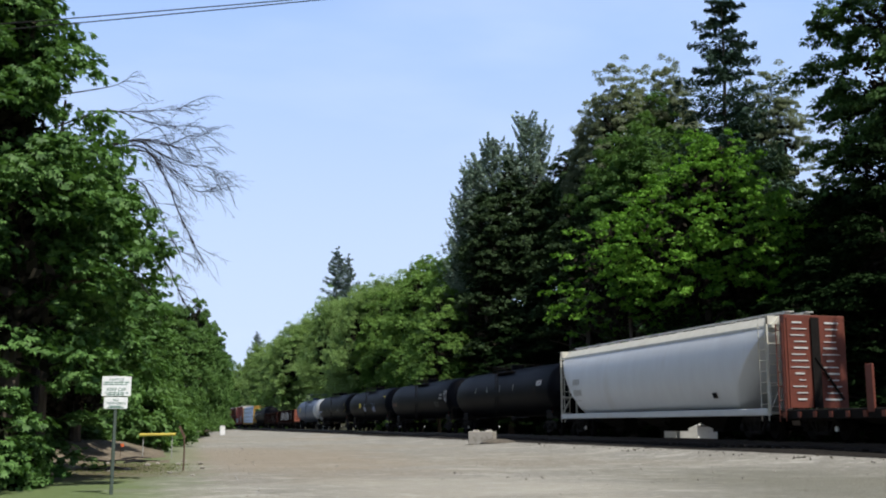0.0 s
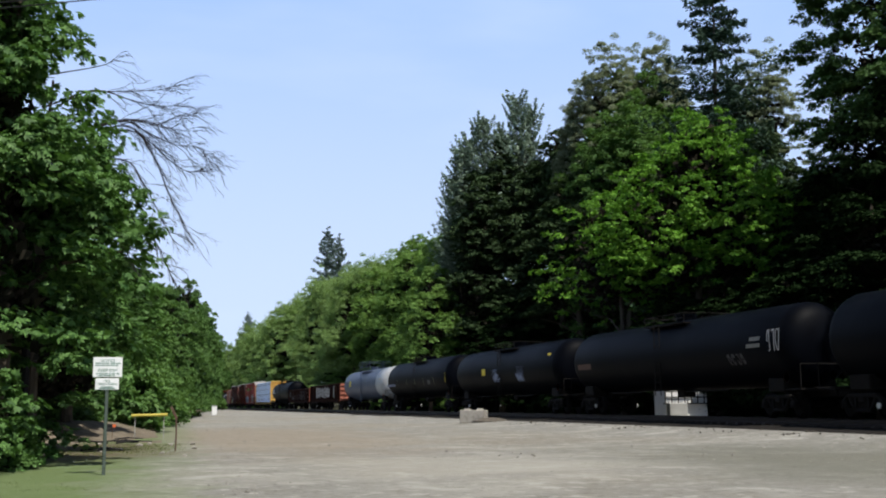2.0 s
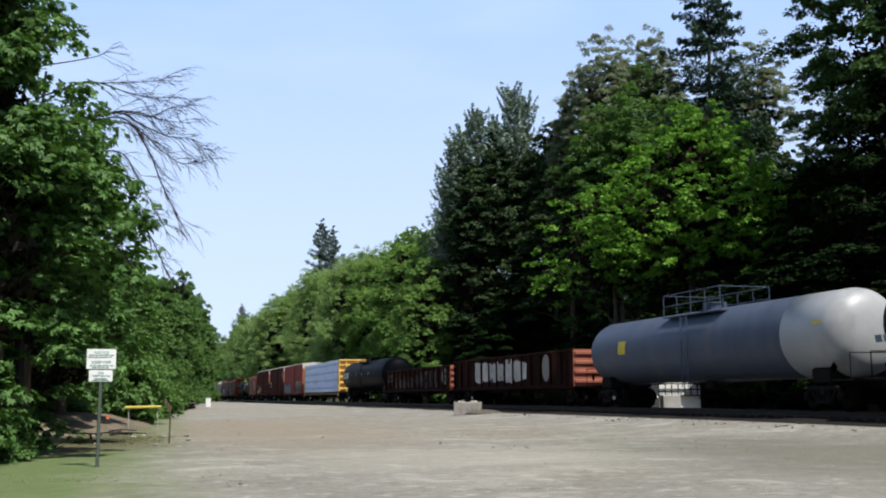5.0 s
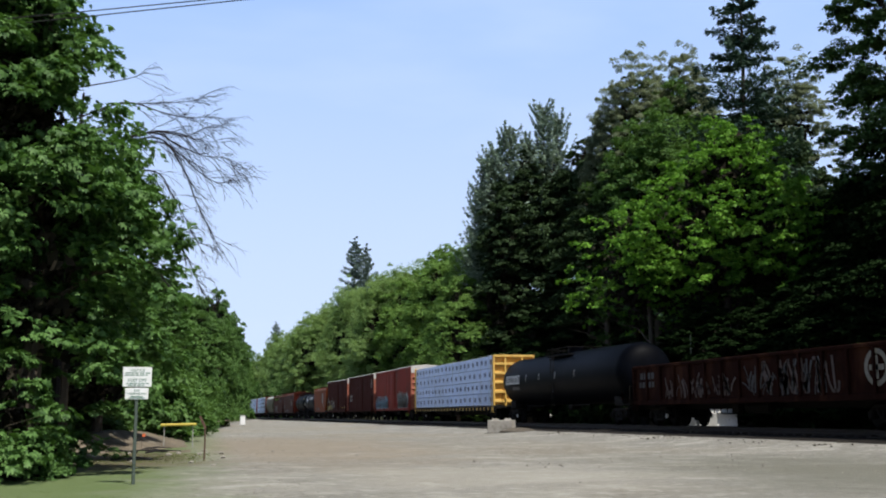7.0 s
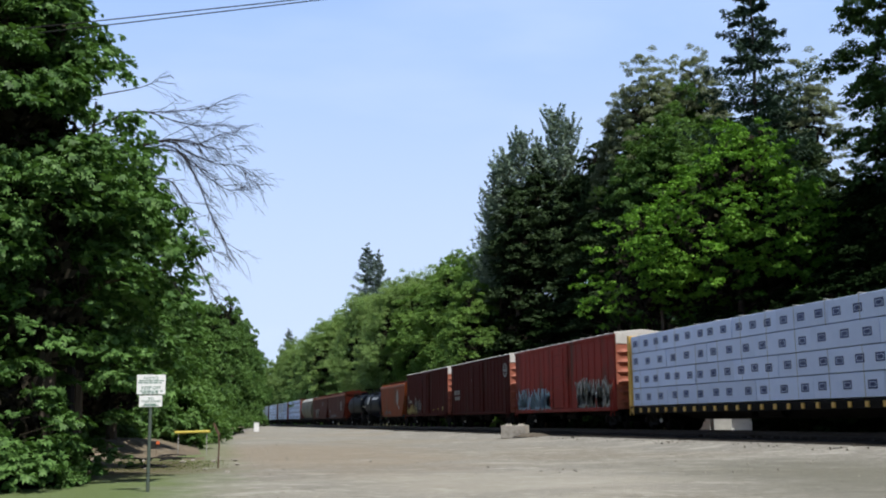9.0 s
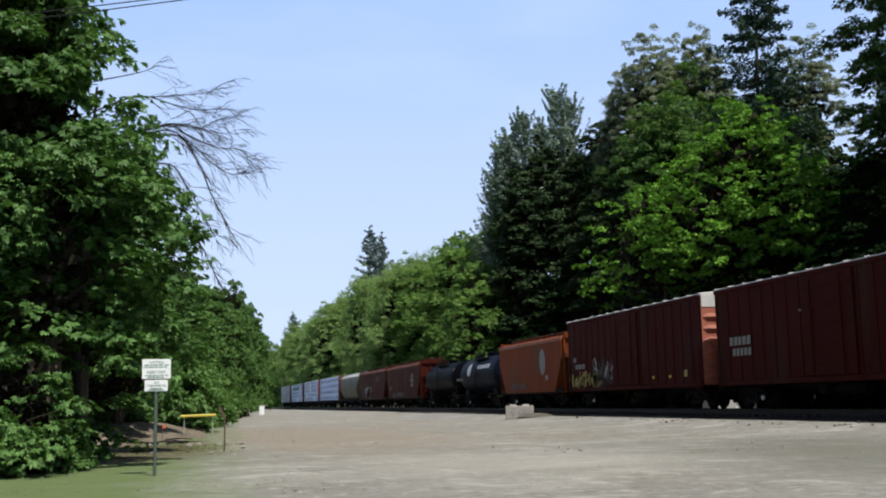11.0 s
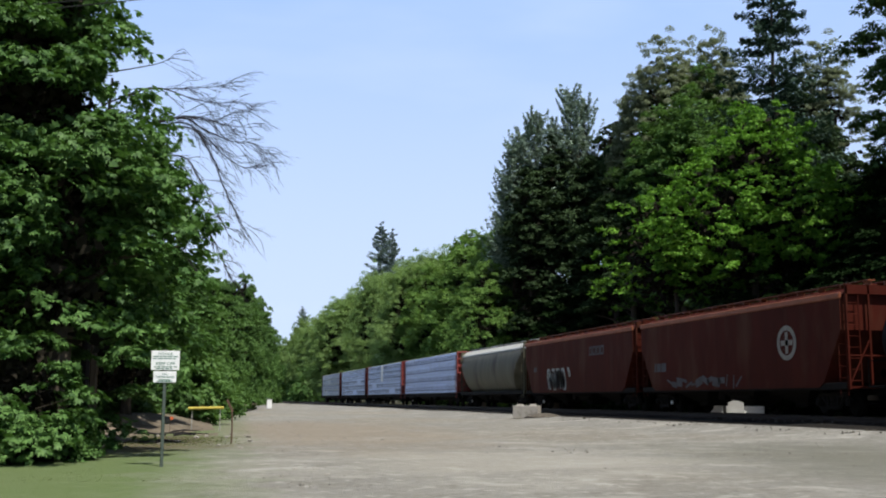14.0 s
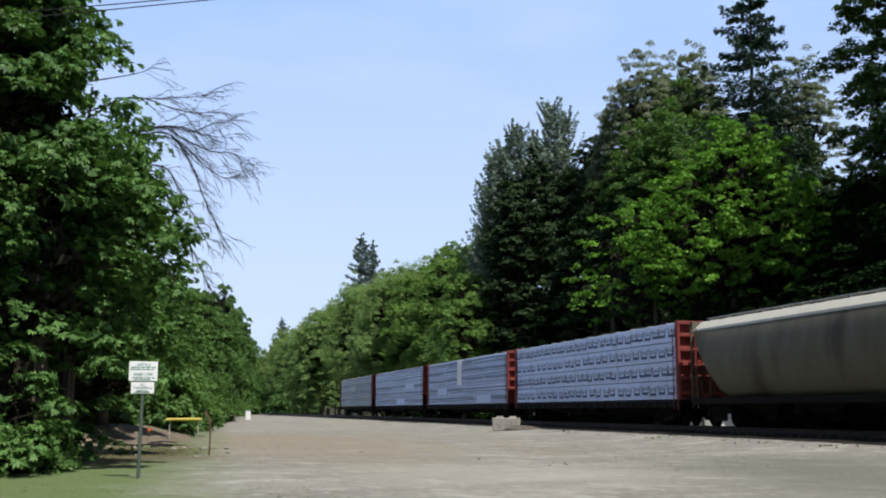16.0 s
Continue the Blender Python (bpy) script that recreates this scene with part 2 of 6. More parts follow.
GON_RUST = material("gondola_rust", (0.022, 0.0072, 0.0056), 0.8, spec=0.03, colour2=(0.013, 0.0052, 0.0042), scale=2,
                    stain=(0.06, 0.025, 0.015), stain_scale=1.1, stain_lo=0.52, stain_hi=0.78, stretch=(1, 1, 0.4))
BEAM_YELLOW = material("beam_yellow_paint", (0.74, 0.48, 0.13), 0.55, colour2=(0.64, 0.40, 0.10), scale=2,
                       stain=(0.3, 0.18, 0.08), stain_scale=1.3, stain_lo=0.6, stain_hi=0.8)
BEAM_RED = material("beam_red_paint", (0.23, 0.045, 0.04), 0.6, colour2=(0.17, 0.035, 0.03), scale=2)
BEAM_BROWN = material("beam_brown_paint", (0.17, 0.045, 0.028), 0.6, colour2=(0.11, 0.032, 0.02), scale=2)
WRAP = material("lumber_wrap", (0.60, 0.71, 0.96), 0.45, colour2=(0.52, 0.63, 0.88), scale=1.6, bump=0.25, bump_scale=3, obj_var=0.07)
WRAP_GREY = material("lumber_wrap_grey", (0.42, 0.46, 0.50), 0.5, colour2=(0.35, 0.38, 0.42), scale=1.6, bump=0.25, bump_scale=3, obj_var=0.05)
ROOF_CREAM = material("cream_roof_paint", (0.60, 0.59, 0.52), 0.5, colour2=(0.50, 0.485, 0.42), scale=2, stain=(0.38, 0.35, 0.29), stain_scale=1.5, stain_lo=0.6, stain_hi=0.85)
TICK = material("pale_tick_paint", (0.30, 0.28, 0.17), 0.6, colour2=(0.16, 0.15, 0.10), scale=5)
INK_MID = material("print_mid_blue", (0.13, 0.17, 0.29), 0.5, colour2=(0.20, 0.25, 0.38), scale=3)
INK_BLUE = material("print_dark_blue", (0.05, 0.08, 0.23), 0.5, colour2=(0.035, 0.055, 0.15), scale=4)
PAINT_WHITE = material("paint_white", (0.72, 0.72, 0.70), 0.6, scale=5)
PAINT_YELLOW = material("paint_yellow", (0.80, 0.62, 0.04), 0.55, scale=5)
SPRAY_WHITE = material("spray_white", (0.62, 0.62, 0.60), 0.6, colour2=(0.40, 0.36, 0.33), scale=3)
SPRAY_BLUE = material("spray_blue", (0.42, 0.62, 0.74), 0.6, colour2=(0.22, 0.36, 0.46), scale=3)
SPRAY_PALE = material("spray_pale_grey", (0.45, 0.50, 0.47), 0.6, colour2=(0.28, 0.28, 0.25), scale=3)
TANK_PALE = material("tank_pale_jacket", (0.40, 0.42, 0.44), 0.42, spec=0.4, colour2=(0.33, 0.35, 0.37), scale=1.5, stain=(0.25, 0.25, 0.25), stain_scale=0.9, stain_lo=0.55, stain_hi=0.8)
SPRAY_YELLOW = material("spray_yellow", (0.50, 0.40, 0.10), 0.6, colour2=(0.25, 0.2, 0.06), scale=3)
SPRAY_FADED = material("spray_faded", (0.065, 0.066, 0.075), 0.6, colour2=(0.03, 0.024, 0.025), scale=3)
GREY_RUST = material("faded_grey_rust", (0.085, 0.06, 0.055), 0.6, colour2=(0.04, 0.022, 0.02), scale=3)
LETTER = material("lettering_white", (0.26, 0.25, 0.22), 0.6, colour2=(0.15, 0.14, 0.125), scale=5)
SIGN_WHITE = material("sign_white", (0.82, 0.83, 0.84), 0.4, colour2=(0.75, 0.76, 0.77), scale=4)
SIGN_GREEN = material("sign_green_text", (0.08, 0.22, 0.16), 0.5, scale=4)
POST_GREY = material("post_grey_green", (0.10, 0.13, 0.11), 0.6, 0.3, scale=7)
WHITE_WALL = material("white_painted_wall", (0.78, 0.78, 0.77), 0.6, colour2=(0.70, 0.70, 0.68), scale=2)
GREY_BOX = material("grey_metal_box", (0.42, 0.42, 0.40), 0.6, scale=2)
CABLE = material("cable_black", (0.03, 0.03, 0.035), 0.6, scale=4)
RUSTY = material("rusty_bar", (0.12, 0.07, 0.05), 0.8, scale=8)
FLAG = material("flag_orange", (0.75, 0.16, 0.05), 0.6, scale=5)
PLACARD = material("placard_red", (0.65, 0.10, 0.08), 0.5, scale=5)


def gravel_material():
    """Packed gravel: fine stones, pale worn wheel tracks, earthy and mossy patches."""
    m = material("lot_gravel", (0.30, 0.292, 0.264), 0.95, colour2=(0.185, 0.18, 0.162), scale=9, bump=0.9, bump_scale=26)
    n, l = m.node_tree.nodes, m.node_tree.links
    b = n["Principled BSDF"]
    last = b.inputs["Base Color"].links[0].from_socket
    co = n.new("ShaderNodeTexCoord")

    def layer(last, colour, scale, lo, hi, stretch, amount, detail=5.0, warp=0.6):
        mp = n.new("ShaderNodeMapping")
        mp.inputs["Scale"].default_value = stretch
        mp.inputs["Rotation"].default_value = (0, 0, 0.5)
        l.new(co.outputs["Object"], mp.inputs["Vector"])
        t = n.new("ShaderNodeTexNoise")
        t.inputs["Scale"].default_value, t.inputs["Detail"].default_value = scale, detail
        t.inputs["Distortion"].default_value = warp
        l.new(mp.outputs["Vector"], t.inputs["Vector"])
        r = n.new("ShaderNodeMapRange")
        r.inputs["From Min"].default_value, r.inputs["From Max"].default_value = lo, hi
        r.inputs["To Max"].default_value = amount
        l.new(t.outputs["Fac"], r.inputs["Value"])
        x = n.new("ShaderNodeMixRGB")
        x.inputs[2].default_value = (*colour, 1)
        l.new(r.outputs["Result"], x.inputs[0])
        l.new(last, x.inputs[1])
        return x.outputs["Color"]

    last = layer(last, (0.25, 0.205, 0.14), 0.055, 0.50, 0.66, (1.0, 0.6, 1), 0.7)
    last = layer(last, (0.42, 0.405, 0.36), 0.22, 0.50, 0.68, (0.8, 1.0, 1), 0.45, 7, 0.9)
    last = layer(last, (0.20, 0.19, 0.16), 0.55, 0.56, 0.78, (0.8, 1.2, 1), 0.55, 8, 1.0)
    last = layer(last, (0.19, 0.185, 0.15), 1.3, 0.52, 0.70, (1, 1, 1), 0.5, 9, 1.2)
    last = layer(last, (0.44, 0.43, 0.39), 0.8, 0.54, 0.68, (1, 1, 1), 0.55, 9, 0.8)
    last = layer(last, (0.46, 0.45, 0.41), 3.2, 0.56, 0.70, (1, 1, 1), 0.7, 9)
    last = layer(last, (0.14, 0.13, 0.11), 4.0, 0.57, 0.70, (1, 1, 1), 0.65, 9)
    # wheel arcs: pale bands swept round a turning place
    off = n.new("ShaderNodeVectorMath")
    off.operation = "SUBTRACT"
    off.inputs[1].default_value = (11.0, 9.0, 0.0)
    l.new(co.outputs["Object"], off.inputs[0])
    ln = n.new("ShaderNodeVectorMath")
    ln.operation = "LENGTH"
    l.new(off.outputs["Vector"], ln.inputs[0])
    wob = n.new("ShaderNodeTexNoise")
    wob.inputs["Scale"].default_value, wob.inputs["Detail"].default_value = 0.13, 2
    l.new(co.outputs["Object"], wob.inputs["Vector"])
    rr = n.new("ShaderNodeMath")
    rr.operation = "MULTIPLY_ADD"
    rr.inputs[1].default_value = 14.0
    l.new(wob.outputs["Fac"], rr.inputs[0])
    l.new(ln.outputs["Value"], rr.inputs[2])
    band = n.new("ShaderNodeTexNoise")
    band.noise_dimensions = "1D"
    band.inputs["Scale"].default_value, band.inputs["Detail"].default_value = 0.75, 4
    l.new(rr.outputs["Value"], band.inputs["W"])
    bm_ = n.new("ShaderNodeMapRange")
    bm_.inputs["From Min"].default_value, bm_.inputs["From Max"].default_value = 0.52, 0.66
    l.new(band.outputs["Fac"], bm_.inputs["Value"])
    brk = n.new("ShaderNodeTexNoise")
    brk.inputs["Scale"].default_value, brk.inputs["Detail"].default_value = 0.28, 6
    l.new(co.outputs["Object"], brk.inputs["Vector"])
    bk = n.new("ShaderNodeMapRange")
    bk.inputs["From Min"].default_value, bk.inputs["From Max"].default_value = 0.42, 0.62
    bk.inputs["To Max"].default_value = 0.16
    l.new(brk.outputs["Fac"], bk.inputs["Value"])
    both = n.new("ShaderNodeMath")
    both.operation = "MULTIPLY"
    l.new(bm_.outputs["Result"], both.inputs[0])
    l.new(bk.outputs["Result"], both.inputs[1])
    ax = n.new("ShaderNodeMixRGB")
    ax.inputs[2].default_value = (0.47, 0.45, 0.40, 1)
    l.new(both.outputs["Value"], ax.inputs[0])
    l.new(last, ax.inputs[1])
    last = ax.outputs["Color"]
    def blob(last, colour, cx, cy, rx, ry, amount):
        """A patch of another colour round a place, with a ragged edge."""
        mp = n.new("ShaderNodeMapping")
        mp.inputs["Location"].default_value = (-cx / rx, -cy / ry, 0)
        mp.inputs["Scale"].default_value = (1 / rx, 1 / ry, 0)
        l.new(co.outputs["Object"], mp.inputs["Vector"])
        vl = n.new("ShaderNodeVectorMath")
        vl.operation = "LENGTH"
        l.new(mp.outputs["Vector"], vl.inputs[0])
        t = n.new("ShaderNodeTexNoise")
        t.inputs["Scale"].default_value, t.inputs["Detail"].default_value = 0.45, 7
        l.new(co.outputs["Object"], t.inputs["Vector"])
        sm = n.new("ShaderNodeMath")
        sm.operation = "MULTIPLY_ADD"
        sm.inputs[1].default_value = 1.1
        l.new(t.outputs["Fac"], sm.inputs[0])
        l.new(vl.outputs["Value"], sm.inputs[2])
        r = n.new("ShaderNodeMapRange")
        r.inputs["From Min"].default_value, r.inputs["From Max"].default_value = 1.6, 1.0
        r.inputs["To Max"].default_value = amount
        l.new(sm.outputs["Value"], r.inputs["Value"])
        x = n.new("ShaderNodeMixRGB")
        x.inputs[2].default_value = (*colour, 1)
        l.new(r.outputs["Result"], x.inputs[0])
        l.new(last, x.inputs[1])
        return x.outputs["Color"]

    # brown earth mid-lot, a darker patch at the near right, a paler one nearby
    last = blob(last, (0.275, 0.225, 0.165), 4.5, 40, 5.5, 20, 0.6)
    last = blob(last, (0.155, 0.155, 0.125), 14.5, 15, 6.5, 14, 0.8)
    last = blob(last, (0.40, 0.385, 0.34), 6.0, 19, 4.0, 5.0, 0.5)
    # verge tint: thin turf over the gravel west of a wavering line
    sep = n.new("ShaderNodeSeparateXYZ")
    l.new(co.outputs["Object"], sep.inputs["Vector"])
    tn = n.new("ShaderNodeTexNoise")
    tn.inputs["Scale"].default_value, tn.inputs["Detail"].default_value = 0.8, 6
    l.new(co.outputs["Object"], tn.inputs["Vector"])
    e1 = n.new("ShaderNodeMath")
    e1.operation = "MULTIPLY_ADD"
    e1.inputs[1].default_value, e1.inputs[2].default_value = 3.0, -1.5
    l.new(tn.outputs["Fac"], e1.inputs[0])
    e2 = n.new("ShaderNodeMath")
    e2.operation = "ADD"
    l.new(sep.outputs["X"], e2.inputs[0])
    l.new(e1.outputs["Value"], e2.inputs[1])
    e3 = n.new("ShaderNodeMath")
    e3.operation = "MULTIPLY_ADD"
    e3.inputs[1].default_value = -0.045
    l.new(sep.outputs["Y"], e3.inputs[0])
    l.new(e2.outputs["Value"], e3.inputs[2])
    e4 = n.new("ShaderNodeMapRange")
    e4.inputs["From Min"].default_value, e4.inputs["From Max"].default_value = 0.6, -1.7
    e4.inputs["To Max"].default_value = 0.85
    l.new(e3.outputs["Value"], e4.inputs["Value"])
    tx = n.new("ShaderNodeMixRGB")
    tx.inputs[2].default_value = (0.105, 0.165, 0.04, 1)
    l.new(e4.outputs["Result"], tx.inputs[0])
    l.new(last, tx.inputs[1])
    last = blob(tx.outputs["Color"], (0.13, 0.10, 0.07), -1.2, 30, 2.6, 8, 0.85)
    l.new(last, b.inputs["Base Color"])
    return m


GRAVEL = gravel_material()


# ---- mesh helpers ----
def obj(name, bm, mat, parent=None, smooth=False):
    me = bpy.data.meshes.new(name)
    bm.to_mesh(me)
    bm.free()
    me.materials.append(mat)
    if smooth:
        me.polygons.foreach_set("use_smooth", [True] * len(me.polygons))
    ob = new(name, me)
    if parent:
        ob.parent = parent
    return ob


def part(name, bm, mat, parent, label="", at=None, smooth=False):
    ob = obj(name, bm, mat, parent, smooth)
    if at:
        ob.location = at
    if label:
        tagged(ob, label)
    return ob


def twin(ob, at, parent=None):
    """Another object on the same mesh."""
    o = new(ob.name.split(".")[0], ob.data)
    o.parent, o.location = parent or ob.parent, at
    return o


def thing(name, label, category, group="", at=(0, 0, 0), rz=0, kind=""):
    e = new(name)
    e.matrix_basis = pose(*at, 0, 0, rz)
    return tagged(e, label, category, group, kind)


def box(bm, c, s, m=None, bevel=0.0):
    r = bmesh.ops.create_cube(bm, size=1.0)
    v = r["verts"]
    bmesh.ops.scale(bm, vec=s, verts=v)
    if bevel:
        e = list({e for x in v for e in x.link_edges})
        g = bmesh.ops.bevel(bm, geom=e, offset=bevel, segments=1, affect="EDGES")
        v = list({x for f in g["faces"] for x in f.verts} | {x for x in v if x.is_valid})
    if m is not None:
        bmesh.ops.transform(bm, matrix=m, verts=v)
    bmesh.ops.translate(bm, vec=c, verts=v)
    return v


def rod(bm, a, b, r, seg=6, r2=None):
    a, b = Vector(a), Vector(b)
    d = b - a
    m = Matrix.Translation((a + b) / 2) @ d.to_track_quat("Z", "Y").to_matrix().to_4x4()
    bmesh.ops.create_cone(bm, cap_ends=True, segments=seg, radius1=r, radius2=r if r2 is None else r2, depth=d.length, matrix=m)


def loft(bm, rings, closed=True, caps=True):
    vs = [[bm.verts.new(p) for p in ring] for ring in rings]
    k = len(rings[0])
    for a, b in zip(vs, vs[1:]):
        for i in range(k if closed else k - 1):
            j = (i + 1) % k
            bm.faces.new((a[i], a[j], b[j], b[i]))
    if caps:
        bm.faces.new(vs[0][::-1])
        bm.faces.new(vs[-1])
    bmesh.ops.recalc_face_normals(bm, faces=bm.faces)


def fast_mesh(name, verts, quads, mat, second=None, start=0):
    """A mesh of quads; those from start on take the second material."""
    me = bpy.data.meshes.new(name)
    n, f = len(verts), len(quads)
    me.vertices.add(n)
    me.vertices.foreach_set("co", verts.astype(np.float32).ravel())
    me.loops.add(4 * f)
    me.loops.foreach_set("vertex_index", quads.astype(np.int32).ravel())
    me.polygons.add(f)
    me.polygons.foreach_set("loop_start", np.arange(0, 4 * f, 4, dtype=np.int32))
    me.materials.append(mat)
    if second:
        me.materials.append(second)
        me.polygons.foreach_set("material_index", (np.arange(f) >= start).astype(np.int32))
    me.update(calc_edges=True)
    return me


# ---- foliage ----
def unit(v):
    return v / np.maximum(np.linalg.norm(v, axis=-1, keepdims=True), 1e-6)


def leaves(rng, centres, normals, size, slim=0.62, fold=0.18):
    """A folded, pointed leaf at every centre."""
    n = len(centres)
    a = unit(np.cross(normals, rng.normal(size=(n, 3))))
    b = np.cross(normals, a)
    s = (size * rng.uniform(0.6, 1.3, n))[:, None]
    droop = normals * s * fold
    v = np.stack([centres - a * s * 0.5, centres + b * s * slim * 0.5 - a * s * 0.05 + droop,
                  centres + a * s * 0.55 - droop * 0.6, centres - b * s * slim * 0.5 - a * s * 0.05 + droop], 1)
    return v.reshape(-1, 3), np.arange(4 * n).reshape(n, 4)


def palmate(rng, centres, out, size, lobes=5):
    """Maple leaves: narrow lobes spread from one stalk, hanging outwards and down."""
    n = len(centres)
    tip = unit(out * np.array([0.8, 0.8, 0.2]) + np.array([0, 0, -0.35]) + rng.normal(size=(n, 3)) * 0.55)
    nrm = unit(np.array([0, 0, 1.0]) + out * 0.7 + rng.normal(size=(n, 3)) * 0.4)
    nrm = unit(nrm - tip * np.sum(nrm * tip, 1, keepdims=True))
    side = np.cross(nrm, tip)
    s = (size * rng.uniform(0.65, 1.25, n))[:, None]
    vs = []
    for k in range(lobes):
        a = (k - (lobes - 1) / 2) * 0.62
        ln = s * (0.62 - 0.09 * abs(k - (lobes - 1) / 2))
        d = tip * math.cos(a) + side * math.sin(a)
        e = -tip * math.sin(a) + side * math.cos(a)
        dip = nrm * ln * 0.12
        vs.append(np.stack([centres, centres + d * ln * 0.55 + e * ln * 0.2 + dip, centres + d * ln - dip, centres + d * ln * 0.55 - e * ln * 0.2 + dip], 1))
    v = np.stack(vs, 1).reshape(-1, 3)
    return v, np.arange(4 * lobes * n).reshape(-1, 4)


def leaf_crown(seed, height, radius, base, clumps, per, leaf, mat, clump=0.22, lean=(0, 0), top=0.55, name="crown", ragged=0.25, taper=0.0, lobes=0, core=900):
    """A broadleaf crown: clumps of leaves on and inside an uneven envelope, from base to height."""
    rng = np.random.default_rng(seed)
    h = height - base
    d = unit(rng.normal(size=(clumps, 3)))
    d[:, 2] = np.where(d[:, 2] < -0.6, -d[:, 2], d[:, 2])
    bumps = unit(rng.normal(size=(9, 3)))
    bulge = 1 + ragged * np.max(d @ bumps.T, axis=1) ** 3 - ragged * 0.6 + rng.normal(size=clumps) * ragged * 0.18
    depth = rng.uniform(0.35, 1.0, clumps) ** 0.45
    z0 = base + h * (1 - top)
    zr = np.where(d[:, 2] > 0, h * top, h * (1 - top))
    c = np.stack([d[:, 0] * radius, d[:, 1] * radius, d[:, 2] * zr], 1) * (bulge * depth)[:, None]
    k = np.clip((c[:, 2] + z0 - base) / h, 0, 1)[:, None]
    c[:, :2] *= (1 - taper * np.clip(d[:, 2], 0, 1))[:, None]
    c = c + np.array([0, 0, z0]) + np.array([lean[0], lean[1], 0]) * k
    size = clump * radius * rng.uniform(0.6, 1.3, clumps)
    out = unit(d * np.array([1, 1, 0.6]) + np.array([0, 0, 0.25]))
    i = np.repeat(np.arange(clumps), per)
    off = unit(rng.normal(size=(len(i), 3))) * (rng.uniform(0, 1, len(i)) ** 0.4)[:, None] * np.array([1, 1, 0.5])
    off[:, 2] -= 0.35 * (off[:, 0] ** 2 + off[:, 1] ** 2)
    p = c[i] + off * size[i][:, None]
    nrm = unit(out[i] * 0.6 + np.array([0, 0, 0.7]) + rng.normal(size=(len(i), 3)) * 0.45)
    v, f = palmate(rng, p, unit(off + 0.5 * d[i]), leaf, lobes) if lobes else leaves(rng, p, nrm, leaf)
    # near-black leaves that put shade into the heart of the crown
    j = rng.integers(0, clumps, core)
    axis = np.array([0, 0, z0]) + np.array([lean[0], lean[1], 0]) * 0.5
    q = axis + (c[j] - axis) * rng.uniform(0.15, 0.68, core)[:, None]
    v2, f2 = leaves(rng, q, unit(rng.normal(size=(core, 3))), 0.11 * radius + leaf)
    return fast_mesh(name, np.concatenate([v, v2]), np.concatenate([f, f2 + len(v)]), mat, CROWN_SHADE, len(f))


def bough_crown(seed, height, radius, base, boughs, sprays, per, leaf, mat, spread=0.3, top=0.55, ragged=0.3, taper=0.3, lobes=0, lean=(0, 0), flat=0.34, inner=8000, hollow=None, name="crown"):
    """A crown built of separate boughs: domed, drooping shelves of leafy sprays with dark hollows between."""
    rng = np.random.default_rng(seed)
    h = height - base
    i = np.arange(boughs)
    dz = np.clip(-0.92 + 1.9 * (i + 0.5) / boughs + rng.normal(size=boughs) * 0.06, -0.95, 0.98)
    a = i * 2.39996 + rng.normal(size=boughs) * 0.35
    dr = np.where(dz > 0, np.sqrt(1 - dz ** 2), 1 - 0.38 * dz ** 2)
    d = np.stack([dr * np.cos(a), dr * np.sin(a), dz], 1)
    bumps = unit(rng.normal(size=(8, 3)))
    bulge = 1 + ragged * np.max(d @ bumps.T, axis=1) ** 3 - ragged * 0.6 + rng.normal(size=boughs) * ragged * 0.25
    z0 = base + h * (1 - top)
    zr = np.where(dz > 0, h * top, h * (1 - top))
    w = spread * radius * rng.uniform(0.55, 1.35, boughs) * (1 - 0.35 * np.clip(dz, 0, 1))
    reach = bulge * rng.choice([1.0, 1.0, 0.82, 0.62], boughs)
    c = np.stack([d[:, 0] * (radius - 0.6 * w), d[:, 1] * (radius - 0.6 * w), dz * (zr - 0.3 * w)], 1) * reach[:, None]
    c[:, :2] *= (1 - taper * np.clip(dz, 0, 1))[:, None]
    c += np.array([0, 0, z0]) + np.array([lean[0], lean[1], 0]) * np.clip((c[:, 2] + z0 - base) / h, 0, 1)[:, None]
    o = unit(np.stack([d[:, 0], d[:, 1], 0 * dz], 1))
    q = np.stack([-o[:, 1], o[:, 0], 0 * dz], 1)
    # sprays over each bough's dome
    b = np.repeat(i, sprays)
    ang = rng.uniform(0, 6.283, len(b))
    rr = np.sqrt(rng.uniform(0, 1, len(b)))
    u, v = rr * np.cos(ang), rr * np.sin(ang)
    zz = flat * (1 - rr ** 2) * 1.3 - 0.42 * np.clip(u, 0, 1) ** 2 - 0.12 * v ** 2 + rng.normal(size=len(b)) * 0.09
    s = c[b] + (o[b] * (u * 1.15)[:, None] + q[b] * v[:, None] + np.array([0, 0, 1.0]) * zz[:, None]) * w[b][:, None]
    out = unit(o[b] * (u + 0.35)[:, None] + q[b] * v[:, None] + np.array([0, 0, 0.25]))
    if hollow:
        keep = np.linalg.norm((s - np.array(hollow[:3])) / np.array([1, 1, 0.9]), axis=1) > hollow[3] * rng.uniform(0.8, 1.15, len(s))
        s, out, b = s[keep], out[keep], b[keep]
    k = np.repeat(np.arange(len(b)), per)
    g = rng.normal(size=(len(k), 3)) * np.array([1, 1, 0.42])
    p = s[k] + g * (0.15 * w[b])[k][:, None]
    nrm = unit(out[k] * 0.55 + np.array([0, 0, 0.8]) + rng.normal(size=(len(k), 3)) * 0.4)
    vs, f = palmate(rng, p, unit(out[k] + g * 0.4), leaf, lobes) if lobes else leaves(rng, p, nrm, leaf)
    # near-black leaves inside the boughs, painted as the crown's inner shade
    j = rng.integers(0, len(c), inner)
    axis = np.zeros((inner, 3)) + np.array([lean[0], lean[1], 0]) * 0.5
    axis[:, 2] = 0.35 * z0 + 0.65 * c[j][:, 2]
